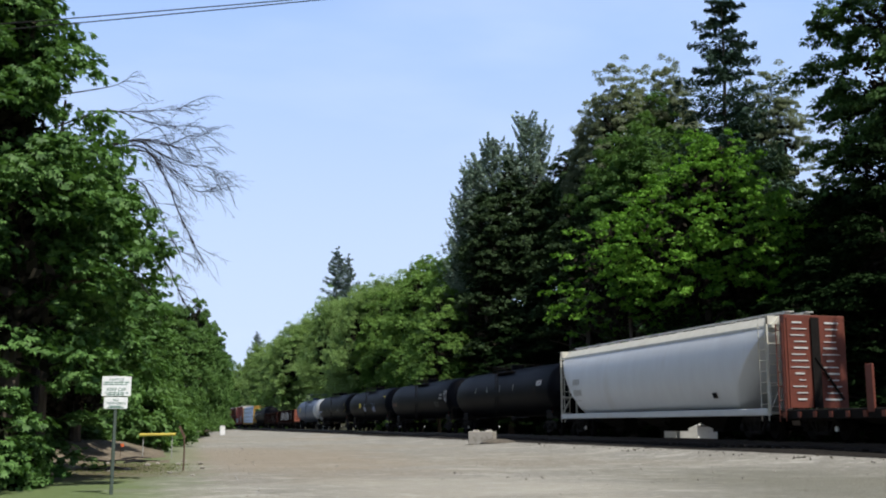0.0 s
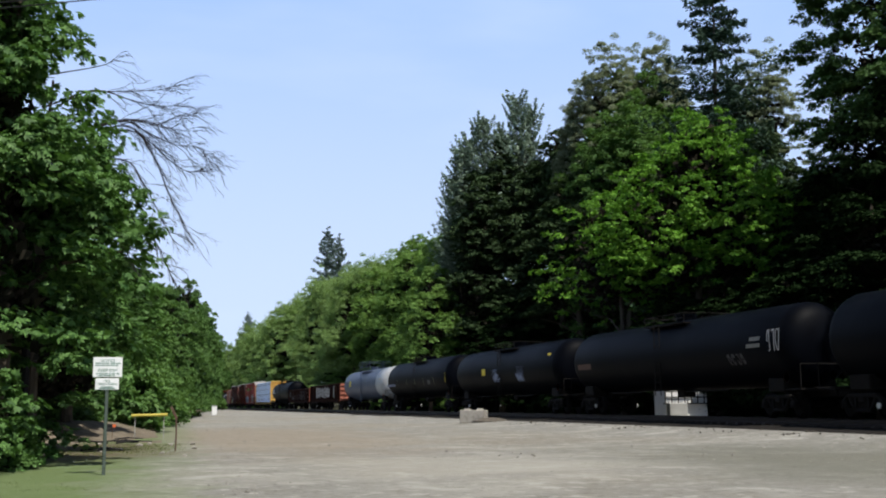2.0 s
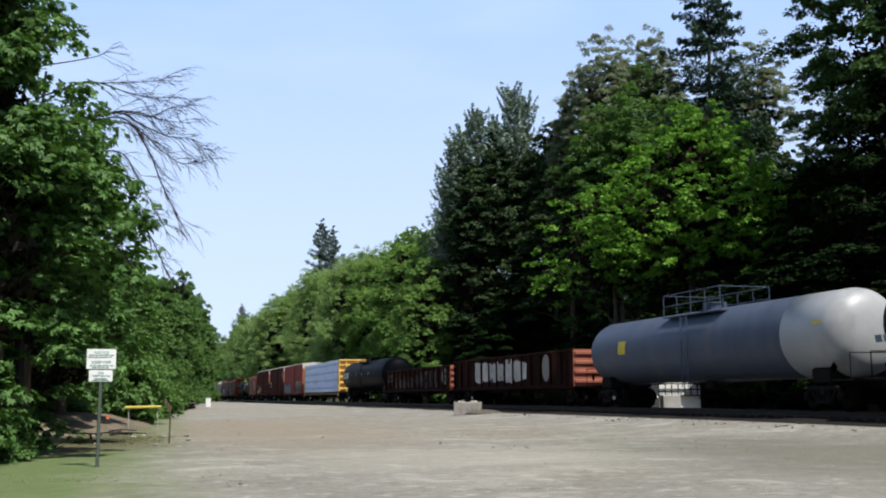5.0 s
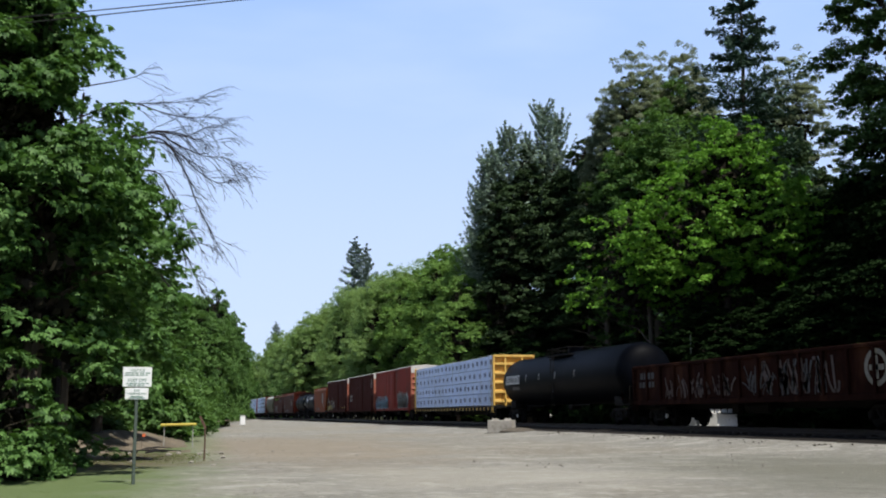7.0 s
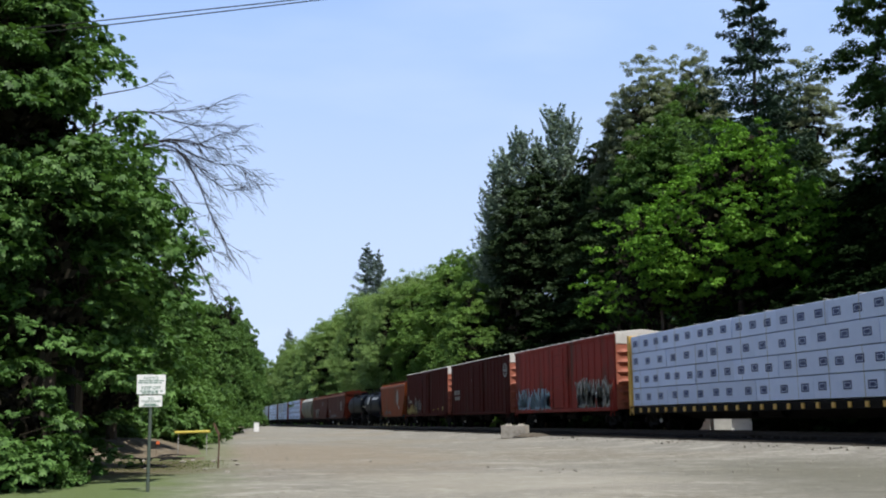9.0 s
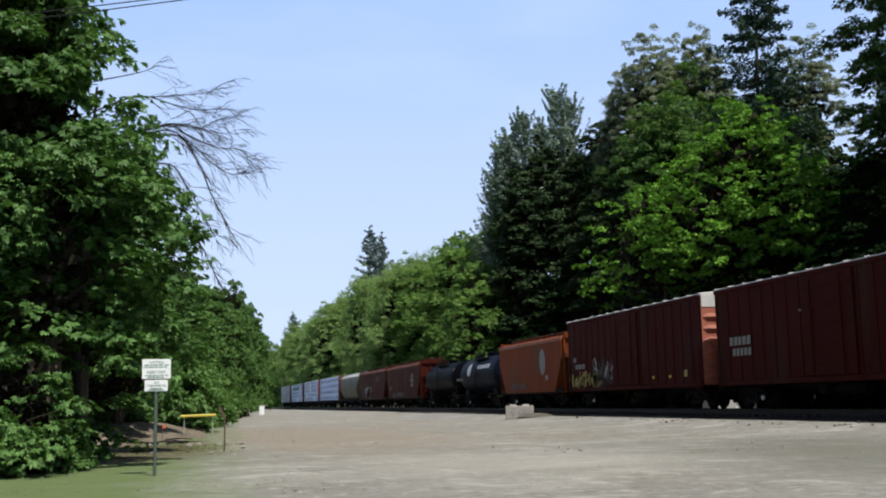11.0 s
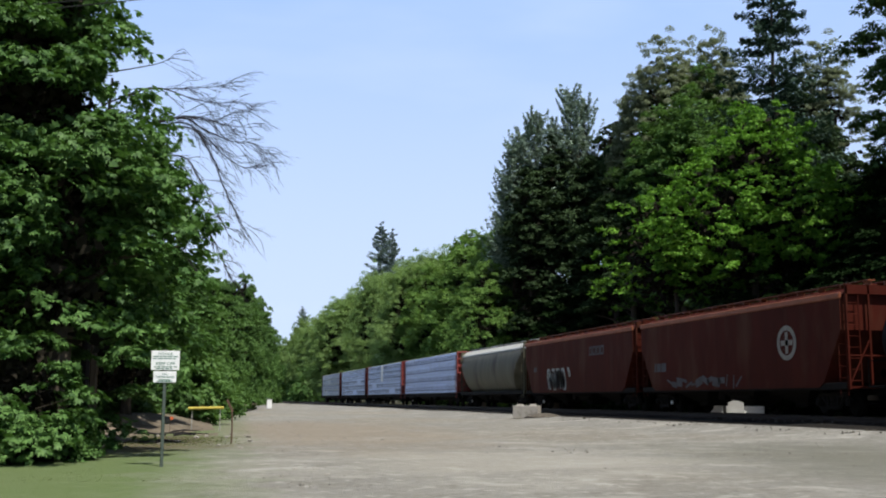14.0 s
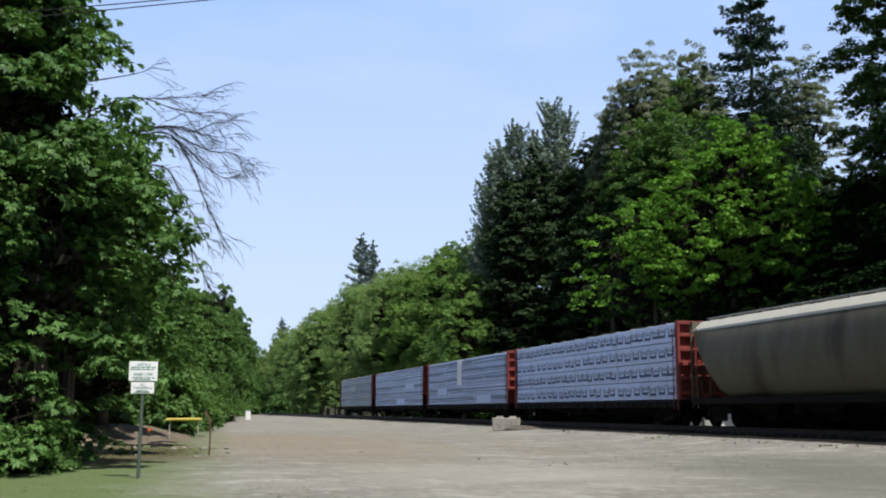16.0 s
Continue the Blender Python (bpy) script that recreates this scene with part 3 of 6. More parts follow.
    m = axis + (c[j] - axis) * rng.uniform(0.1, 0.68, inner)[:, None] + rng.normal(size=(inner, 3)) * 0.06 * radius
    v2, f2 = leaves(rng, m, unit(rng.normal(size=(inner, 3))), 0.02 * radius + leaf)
    return fast_mesh(name, np.concatenate([vs, v2]), np.concatenate([f, f2 + len(vs)]), mat, CROWN_SHADE, len(f))


def fir_crown(seed, height, radius, base, whorls, mat, spray=0.5, per=10, power=0.8, name="crown", wild=0.2, droop=0.25):
    """A conifer crown: whorls of drooping branches carrying flat sprays of needles."""
    rng = np.random.default_rng(seed)
    vs, fs, count = [], [], 0
    for w in range(whorls):
        k = (w + rng.uniform(-0.3, 0.3)) / whorls
        z = base + (height - base) * k
        r0 = radius * (max(0.0, 1 - k) ** power) * rng.uniform(1 - wild, 1 + wild) + 0.25
        n_b = max(4, int(7 * (1 - k * 0.5)))
        a0 = rng.uniform(0, 6.28)
        for b in range(n_b):
            a = a0 + 6.28 * b / n_b + rng.normal() * 0.25
            r = r0 * rng.uniform(0.65, 1.15)
            m = max(3, int(per * (0.35 + r / radius)))
            t = rng.uniform(0.12, 1.0, m * 3)
            side = rng.normal(size=m * 3) * 0.22 * r * (1.1 - t)
            dirv = np.array([math.cos(a), math.sin(a)])
            perp = np.array([-dirv[1], dirv[0]])
            p = np.empty((m * 3, 3))
            p[:, :2] = dirv * (t * r)[:, None] + perp * side[:, None]
            p[:, 2] = z + rng.normal() * 0.35 * (height - base) / whorls - droop * r * t ** 2 + 0.12 * r * t + rng.normal(size=m * 3) * 0.06 * r - np.abs(side) * 0.25
            nrm = unit(np.array([0, 0, 1.0]) + rng.normal(size=(m * 3, 3)) * 0.45 + np.array([dirv[0], dirv[1], 0]) * 0.2)
            v, f = leaves(rng, p, nrm, spray, slim=0.42, fold=0.05)
            vs.append(v)
            fs.append(f + count)
            count += len(v)
    return fast_mesh(name, np.concatenate(vs), np.concatenate(fs), mat)


def trunk(bm, height, r, seed, limbs=5, limb_from=0.3, limb_len=2.0, lean=(0, 0)):
    rng = random.Random(seed)
    rings = []
    for i in range(8):
        k = i / 7
        rr = r * (1 - 0.82 * k) * (1.35 if i == 0 else 1)
        cx, cy = lean[0] * k + rng.uniform(-0.1, 0.1) * r * 2 * (i > 0), lean[1] * k + rng.uniform(-0.1, 0.1) * r * 2 * (i > 0)
        rings.append([(cx + rr * math.cos(a * 0.785), cy + rr * math.sin(a * 0.785), height * k - 0.15 * (i == 0)) for a in range(8)])
    loft(bm, rings)
    for i in range(limbs):
        k = limb_from + (0.95 - limb_from) * i / max(1, limbs)
        a = rng.uniform(0, 6.28)
        ln = limb_len * rng.uniform(0.6, 1.1) * (1.15 - k)
        z = height * k
        p0 = Vector((lean[0] * k, lean[1] * k, z))
        p1 = p0 + Vector((math.cos(a) * ln * 0.5, math.sin(a) * ln * 0.5, ln * 0.35))
        p2 = p1 + Vector((math.cos(a + 0.3) * ln * 0.5, math.sin(a + 0.3) * ln * 0.5, ln * 0.12))
        rod(bm, p0, p1, r * 0.4 * (1.1 - k), 5, r * 0.26 * (1.1 - k))
        rod(bm, p1, p2, r * 0.26 * (1.1 - k), 5, r * 0.08)


def tree(name, label, at, height, radius, crown_mesh, r_trunk=0.25, seed=1, limbs=5, group="trees", lean=(0, 0), rz=0, cat="tree", tall=0.9):
    e = thing(name, label, cat, group, at, rz)
    bm = bmesh.new()
    trunk(bm, height * tall, r_trunk, seed, limbs, 0.3, radius * 1.1, lean)
    part("trunk", bm, BARK, e)
    c = new("crown", crown_mesh)
    c.parent = e
    return e


def spot(bearing, reach, z=0.0):
    """A place by its bearing from the track's line and its distance from the viewpoint."""
    return (reach * math.sin(radians(bearing)), reach * math.cos(radians(bearing)), z)


def grown(e, at, s, rz, sz=None):
    return copy_thing(e, Matrix.LocRotScale(at, Euler((0, 0, radians(rz))), (s, s, sz or s)))


# ---- ground ----
def lot_height(x, y):
    """Gentle unevenness of the lot, level near the track."""
    near = 1 / (1 + (max(0.0, abs(x - 8) - 60) / 40) ** 2)
    rise = 0.22 * min(1, max(0, (x - 17.4) / 2.8)) * min(1, max(0, (36 - x) / 6))
    return rise + near * (0.05 * noise.noise(Vector((x * 0.07, y * 0.07, 0.3))) + 0.02 * noise.noise(Vector((x * 0.4, y * 0.4, 4))))


def build_ground():
    bm = bmesh.new()
    xs = [-3000, -900, -300, -120, -60] + [-40 + 2 * i for i in range(28)] + [16 + 0.7 * i for i in range(29)] + [38, 40] + [60, 90, 140, 300, 900, 3000]
    ys = [-3000, -800, -200, -80, -30] + [-10 + 2.5 * i for i in range(65)] + [165, 190, 230, 300, 420, 700, 1400, 3500]
    grid = [[bm.verts.new((x, y, lot_height(x, y))) for x in xs] for y in ys]
    for a, b in zip(grid, grid[1:]):
        for i in range(len(xs) - 1):
            bm.faces.new((a[i], a[i + 1], b[i + 1], b[i]))
    g = obj("ground", bm, GRAVEL, smooth=True)
    tagged(g, "packed grey-brown gravel lot with pale wheel tracks", "ground", kind="structure")


build_ground()

RAIL_Z = EYE - 0.575
TRACK_X = 21.77 + 1.55


def build_track():
    # ballast bank
    bm = bmesh.new()
    rng = random.Random(5)
    rings = []
    ys = [-160 + 1.2 * i for i in range(280)] + [176 + 20 * i for i in range(26)]
    for y in ys:
        j = [rng.uniform(-1, 1) for _ in range(6)]
        edge = 0.35 * noise.noise(Vector((y * 0.22, 1.0, 0)))
        rings.append([(TRACK_X - 3.5 + edge + 0.12 * j[0], y, 0.12), (TRACK_X - 2.9 + 0.1 * j[1], y, 0.26 + 0.03 * j[1]),
                      (TRACK_X - 1.9, y, RAIL_Z - 0.24 + 0.03 * j[2]), (TRACK_X + 2.1, y, RAIL_Z - 0.24 + 0.03 * j[3]),
                      (TRACK_X + 3.4 + 0.1 * j[4], y, 0.12), (TRACK_X + 4.6 + 0.1 * j[5], y, -0.05)])
    loft(bm, rings, closed=False, caps=False)
    for f in bm.faces:
        if f.normal.z < 0:
            f.normal_flip()
    b = obj("ballast", bm, BALLAST_SHADED)
    tagged(b, "crushed-stone railway ballast bank, darkened for train shadow", "ballast", kind="structure")
    track = thing("railway_track", "steel rails on dark timber sleepers", "railway track", at=(TRACK_X, 0, RAIL_Z), kind="structure")
    for sx_ in (-0.76, 0.76):
        bm = bmesh.new()
        loft(bm, [[(sx_ + a, y, z) for a, z in ((-0.07, -0.18), (0.07, -0.18), (0.07, -0.165), (0.012, -0.14), (0.012, -0.045),
                  (0.037, -0.035), (0.037, -0.006), (0.03, 0), (-0.03, 0), (-0.037, -0.006), (-0.037, -0.035), (-0.012, -0.045),
                  (-0.012, -0.14), (-0.07, -0.165))] for y in (-160, 700)])
        part("rail", bm, STEEL, track)
    bm = bmesh.new()
    box(bm, (0, 0, -0.27), (2.6, 0.23, 0.18), bevel=0.015)
    first = part("sleeper", bm, TIMBER, track, at=(0, -20, 0))
    for i in range(1, 250):
        twin(first, (0.02 * math.sin(i * 7.0), -20 + 0.6 * i, 0.0), track)


build_track()


def pebbles(name, label, rng, x, y, z, s, mat):
    n = len(x)
    oct_ = np.array([(1, 0, 0), (0, 1, 0), (-1, 0, 0), (0, -1, 0), (0, 0, 0.7), (0, 0, -0.4)], float)
    v = oct_[None] * (s[:, None, None] * rng.uniform(0.6, 1.3, (n, 6, 1)))
    v += np.stack([x, y, z], 1)[:, None, :]
    tri = [(0, 1, 4), (1, 2, 4), (2, 3, 4), (3, 0, 4), (1, 0, 5), (2, 1, 5), (3, 2, 5), (0, 3, 5)]
    me = bpy.data.meshes.new(name)
    me.from_pydata(v.reshape(-1, 3).tolist(), [], [tuple(6 * i + k for k in t) for i in range(n) for t in tri])
    me.materials.append(mat)
    tagged(new(name, me), label, "gravel", kind="stuff")


def scatter_stones():
    """Loose stones on the lot, and dark clods along the foot of the ballast."""
    rng = np.random.default_rng(3)
    n = 2400
    x, y = rng.uniform(1.0, 18.0, n), 14 + 50 * rng.uniform(0, 1, n) ** 1.6
    s = np.where(rng.uniform(size=n) < 0.97, rng.uniform(0.008, 0.022, n), rng.uniform(0.025, 0.05, n))
    pebbles("gravel_stones", "loose grey stones scattered on the gravel lot", rng, x, y, np.full(n, 0.015), s, STONE)
    n = 420
    y = 16 + 84 * rng.uniform(0, 1, n) ** 1.5
    y = y + 2.2 * np.sin(y * 0.55)
    x = 19.75 + 0.35 * np.sin(y * 0.9) * np.sin(y * 0.23) + rng.normal(size=n) * 0.42
    s = rng.uniform(0.015, 0.055, n) * np.where(rng.uniform(size=n) < 0.05, 2.2, 1)
    pebbles("ballast_rubble", "dark clods and stones along the ballast's foot", rng, x, y, 0.02 + 0.08 * np.clip(x - 17.4, 0, 2.8), s, CLOD)


scatter_stones()


# ---- trees ----
def stand(first, rows):
    """Copies of a tree: bearing, distance, spread, turn and height of each."""
    for b, d, s, rz, h in rows:
        grown(first, spot(b, d), s, rz, h)


def build_woods():
    # broadleaf trees at the lot's western edge, foliage hanging almost to the ground
    west = "trees west of the lot"
    big = bough_crown(11, 12.6, 3.0, 1.4, 118, 24, 15, 0.25, LEAF_NEAR, 0.32, top=0.62, ragged=0.28, taper=0.62, lean=(-1.3, 0), lobes=5, hollow=(0.8, -1.9, 3.5, 1.3))
    tree("maple_tree", "large leafy green maple with foliage to the ground", spot(-6.7, 22), 11.6, 2.75, big, 0.24, 2, 6, west)
    mid = bough_crown(12, 8.2, 2.5, 1.9, 54, 24, 14, 0.26, LEAF_NEAR, 0.36, top=0.55, ragged=0.4, lobes=5)
    e = tree("maple_tree", "leafy green maple at the lot's edge", spot(-5.2, 28), 8.2, 2.5, mid, 0.2, 3, 5, west)
    stand(e, ((-11.3, 25, 1.16, 130, 1.07), (-3.4, 40, 1.08, 80, 0.89), (-6.5, 36, 1.20, 10, 0.94),))
    low = bough_crown(23, 2.6, 1.5, 0.0, 26, 18, 12, 0.22, LEAF_NEAR, 0.4, top=0.8, lobes=5)
    s = tree("shrub", "leafy green shrub below the maples", spot(-8.8, 20.5), 2.6, 1.5, low, 0.05, 15, 4, "shrubs west of the lot", cat="shrub", tall=0.6)
    stand(s, ((-7.5, 22, 0.60, 40, 0.50), (-10.6, 21, 1.00, 200, 0.81), (-6.6, 22, 0.60, 150, 0.50), (-5.9, 21, 0.37, 20, 0.35), (-8.3, 26, 1.33, 310, 1.00),))
    row = bough_crown(13, 10, 3.2, 0.1, 90, 22, 18, 0.2, LEAF_ROW, 0.28, top=0.55, ragged=0.35)
    r = tree("alder_tree", "leafy green alder in the wooded row", spot(-0.8, 62), 10, 3.2, row, 0.2, 4, 5, west)
    stand(r, ((-1.8, 52, 0.94, 40, 0.87), (0.6, 85, 0.97, 110, 1.07), (-0.1, 75, 1.00, 10, 1.03), (1.7, 115, 1.06, 200, 1.48), (1.0, 103, 1.06, 60, 1.36), (2.7, 154, 1.12, 300, 1.88), (2.2, 134, 1.06, 150, 1.68), (3.2, 194, 1.15, 20, 2.12), (3.5, 240, 1.31, 160, 2.2), (3.7, 307, 1.7, 70, 2.4), (-4.0, 64, 1.25, 77, 0.99), (-6.7, 65, 1.41, 177, 1.02), (-9.6, 61, 1.41, 277, 1.03), (-12.8, 57, 1.41, 17, 1.05), (-2.7, 79, 1.56, 97, 1.05), (-5.7, 49, 1.06, 107, 0.49), (-8.8, 48, 1.06, 207, 0.57),))
    brush = leaf_crown(25, 4.2, 2.6, 0.0, 150, 80, 0.3, LEAF_ROW, 0.3, top=0.75)
    v = tree("shrub", "leafy shrub at the foot of the wooded row", spot(-1.4, 50), 4.2, 2.6, brush, 0.08, 18, 4, "shrubs west of the lot", cat="shrub", tall=0.6)
    stand(v, ((-0.3, 62, 1.00, 40, 0.76), (0.5, 78, 1.00, 90, 0.83), (1.2, 95, 1.04, 140, 0.88), (1.9, 115, 1.08, 190, 0.95), (2.1, 142, 1.00, 240, 1.07), (2.7, 169, 1.15, 290, 1.14), (3.1, 205, 1.31, 340, 1.21), (3.5, 251, 1.54, 30, 1.36), (3.9, 317, 1.92, 80, 1.50), (-3.2, 49, 1.00, 130, 0.64), (-5.7, 45, 1.00, 230, 0.62), (-8.0, 42, 1.00, 330, 0.62), (4.2, 408, 2.31, 130, 1.86), (4.3, 388, 2.31, 10, 2.83), (4.7, 357, 2.31, 60, 2.55), (5.2, 336, 2.31, 110, 2.50), (5.8, 305, 2.31, 160, 2.29), (6.4, 279, 2.31, 210, 2.12),))
    # unseen copies of the row added west and south of the lot to block skylight
    stand(r, ((-35, 24, 2.0, 40, 2.6), (-60, 19, 2.0, 140, 2.6), (-85, 17, 2.0, 240, 2.7), (-110, 19, 2.0, 340, 2.6), (-132, 25, 2.0, 80, 2.7), (-23, 32, 2.0, 110, 2.5), (-148, 34, 2.1, 210, 2.7), (-17, 42, 2.0, 10, 2.3), (-50, 36, 2.2, 60, 3.0), (-85, 32, 2.2, 160, 3.0), (-120, 36, 2.2, 260, 3.0)))
    # the wood behind the track, farther on
    behind = "wood behind the track"
    wall = leaf_crown(14, 20, 5.5, 0.3, 700, 80, 0.24, LEAF_HAZED, 0.15, top=0.5, ragged=0.4, core=3000)
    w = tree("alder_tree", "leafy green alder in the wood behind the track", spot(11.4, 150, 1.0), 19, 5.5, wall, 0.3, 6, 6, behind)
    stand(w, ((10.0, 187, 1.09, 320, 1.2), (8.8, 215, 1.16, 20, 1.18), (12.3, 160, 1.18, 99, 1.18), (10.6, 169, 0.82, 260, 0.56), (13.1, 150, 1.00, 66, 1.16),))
    shelf = bough_crown(27, 20, 5.5, 0.3, 190, 24, 14, 0.23, LEAF_MID, 0.21, top=0.5, ragged=0.22, flat=0.5)
    y = tree("alder_tree", "green alder with lit boughs behind the track", spot(16.2, 114), 19, 5.5, shelf, 0.3, 19, 6, behind)
    stand(y, ((17.1, 110, 0.91, 200, 0.98), (14.5, 128, 1.00, 50, 1.06), (12.9, 143, 0.98, 140, 0.98), (15.3, 135, 1.18, 75, 1.16), (13.7, 129, 0.73, 18, 0.52), (15.5, 103, 0.64, 290, 0.74), (11.7, 153, 0.84, 210, 0.72),))
    farw = leaf_crown(15, 20.5, 7.0, 0.3, 900, 50, 0.34, LEAF_HAZED, 0.12, top=0.5, ragged=0.4, core=2500)
    f = tree("alder_tree", "sunlit green alder far along the track, paled for haze", spot(7.8, 215), 20, 6.5, farw, 0.3, 7, 5, behind)
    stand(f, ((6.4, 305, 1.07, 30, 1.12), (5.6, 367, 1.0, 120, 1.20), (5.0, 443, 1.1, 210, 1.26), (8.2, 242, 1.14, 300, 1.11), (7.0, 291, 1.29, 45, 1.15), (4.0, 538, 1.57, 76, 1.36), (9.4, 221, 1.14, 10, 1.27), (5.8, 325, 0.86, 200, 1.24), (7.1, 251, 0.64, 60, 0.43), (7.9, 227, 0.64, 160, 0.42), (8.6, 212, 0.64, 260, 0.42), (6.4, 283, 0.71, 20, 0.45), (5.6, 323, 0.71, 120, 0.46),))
    # tall trees behind the near track
    tall = "tall trees behind the track"
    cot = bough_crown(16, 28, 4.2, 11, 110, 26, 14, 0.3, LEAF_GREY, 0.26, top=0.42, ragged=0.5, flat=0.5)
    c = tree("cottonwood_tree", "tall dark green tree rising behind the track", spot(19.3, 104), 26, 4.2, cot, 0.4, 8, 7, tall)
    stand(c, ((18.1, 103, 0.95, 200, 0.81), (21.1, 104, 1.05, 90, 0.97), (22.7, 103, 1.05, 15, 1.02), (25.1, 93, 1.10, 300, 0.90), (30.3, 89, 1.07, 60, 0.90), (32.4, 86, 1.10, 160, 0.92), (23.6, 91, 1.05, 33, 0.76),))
    # more of the same on the slope behind
    for x, y in ((58, 100), (62, 120), (60, 140), (56, 82), (60, 68), (64, 160), (62, 185), (58, 52), (66, 210), (60, 38), (64, 240)):
        grown(c, (x, y, 5.0), 1.25, x * 37 + y, 0.62)
    # tall trees added along the track, unseen south of the view, to cast shade
    for x, y, h in ((47, 33, 1.15), (46, 42, 1.2), (49, 48, 1.2), (51, 40, 1.3), (40, 24, 1.1), (33, 21, 0.9), (33.5, 12, 0.95), (47, 28, 1.2), (41, 12, 1.1), (42, -2, 1.1)):
        grown(c, (x, y, 0), 1.5, x * 31 + y * 17, h)
    fresh = leaf_crown(28, 28, 4.2, 0.5, 700, 70, 0.24, LEAF_ROW, 0.16, top=0.42, ragged=0.5, core=2500)
    n = tree("cottonwood_tree", "tall mid-green tree behind the bright maple", spot(24.9, 98), 26, 4.6, fresh, 0.4, 20, 7, tall)
    stand(n, ((27.8, 96, 1.14, 130, 1.15), (26.3, 90, 1.10, 240, 0.98), (29.4, 93, 1.05, 20, 1.00),))
    col = fir_crown(24, 30, 2.3, 15, 34, NEEDLE_GREY, 0.42, 22, power=0.45, wild=0.5, droop=-0.9)
    q = tree("poplar_tree", "tall columnar grey-green tree with upright branches", spot(18.4, 104), 29.5, 1.9, col, 0.25, 16, 0, tall, tall=0.95)
    stand(q, ((17.2, 104, 1.00, 50, 0.89), (17.6, 107, 0.95, 150, 0.96), (20.4, 104, 1.00, 250, 1.08), (21.2, 106, 0.89, 30, 1.06), (16.7, 106, 0.84, 90, 0.81), (19.4, 108, 0.95, 190, 1.00),))
    pale = leaf_crown(17, 34, 3.6, 10, 520, 80, 0.2, LEAF_PALE, 0.13, top=0.45, ragged=0.45)
    p = tree("cottonwood_tree", "tall lacy pale grey-green cottonwood", spot(25.2, 96), 34, 3.6, pale, 0.35, 9, 8, tall)
    stand(p, ((23.7, 98, 0.78, 60, 0.93), (27.2, 99, 0.94, 120, 1.02), (28.8, 98, 0.94, 220, 1.02), (33.8, 90, 0.94, 320, 0.89),))
    fir = fir_crown(18, 34, 7.4, 3, 46, NEEDLE, 0.4, 80, wild=0.5, power=0.7, droop=0.05)
    tree("fir_tree", "tall dark green Douglas fir", (40.4, 66.3, 0), 33.5, 5.0, fir, 0.35, 10, 0, tall, tall=0.98)
    spire = fir_crown(19, 41.5, 4.7, 8, 44, NEEDLE_HAZED, 0.5, 50, wild=0.6, power=0.45, droop=-0.15)
    z = tree("fir_tree", "distant spire-shaped fir on the slope, paled for haze", (40.9, 235, 0), 40.5, 5.0, spire, 0.4, 11, 0, tall, tall=0.97)
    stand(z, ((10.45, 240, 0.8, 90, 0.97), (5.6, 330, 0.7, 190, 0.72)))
    bright = bough_crown(46, 19.5, 6.5, 7.3, 620, 7, 10, 0.32, LEAF_MAPLE, 0.098, top=0.6, ragged=0.4, lobes=3, taper=0.5, flat=0.32, inner=9000)
    m = tree("bigleaf_maple", "sunlit bright green bigleaf maple behind the track", (33.2, 57.4, 0), 19.5, 6.2, bright, 0.35, 12, 6, tall)
    stand(m, ((32.1, 73, 0.74, 220, 0.97),))
    thin = bough_crown(47, 15.5, 5.0, 7.0, 170, 5, 9, 0.32, LEAF_MAPLE, 0.12, top=0.6, ragged=0.35, lobes=3, taper=0.4, flat=0.3, inner=4000)
    tree("bigleaf_maple", "thin-leaved green maple in the shade of the wood", spot(25.9, 68), 15, 4.5, thin, 0.25, 34, 6, tall)
    dark = bough_crown(21, 23, 4.6, 0.6, 110, 26, 14, 0.3, LEAF_SHADED, 0.28, top=0.5, ragged=0.5)
    k = tree("broadleaf_tree", "green broadleaf tree behind the track, leaves darkened for shade", spot(41.8, 58), 22, 4.6, dark, 0.4, 13, 7, tall)
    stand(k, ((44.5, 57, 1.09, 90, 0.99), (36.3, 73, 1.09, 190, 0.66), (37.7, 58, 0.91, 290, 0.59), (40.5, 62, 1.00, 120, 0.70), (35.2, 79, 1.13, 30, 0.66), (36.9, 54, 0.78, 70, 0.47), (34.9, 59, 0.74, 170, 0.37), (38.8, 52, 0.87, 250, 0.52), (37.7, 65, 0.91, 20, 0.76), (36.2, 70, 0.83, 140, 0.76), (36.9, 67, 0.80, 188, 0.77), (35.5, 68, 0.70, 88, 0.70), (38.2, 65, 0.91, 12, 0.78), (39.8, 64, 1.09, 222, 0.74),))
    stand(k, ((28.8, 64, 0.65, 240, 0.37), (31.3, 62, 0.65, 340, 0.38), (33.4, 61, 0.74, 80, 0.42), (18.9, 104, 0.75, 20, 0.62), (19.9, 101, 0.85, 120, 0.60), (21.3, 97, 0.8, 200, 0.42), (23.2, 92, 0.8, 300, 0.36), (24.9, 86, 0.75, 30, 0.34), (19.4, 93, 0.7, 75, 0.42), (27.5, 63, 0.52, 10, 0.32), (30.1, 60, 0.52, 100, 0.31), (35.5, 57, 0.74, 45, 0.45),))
    # one tall open-crowned tree with sky between its boughs
    airy = bough_crown(31, 31, 5.2, 13.2, 82, 28, 21, 0.34, LEAF_AIRY, 0.27, top=0.6, ragged=0.25, taper=0.25, flat=0.45, lobes=3, inner=1800)
    tree("broadleaf_tree", "tall open-crowned green tree with sky between its boughs", spot(40.3, 60), 30, 4.0, airy, 0.3, 33, 12, tall, tall=0.8)
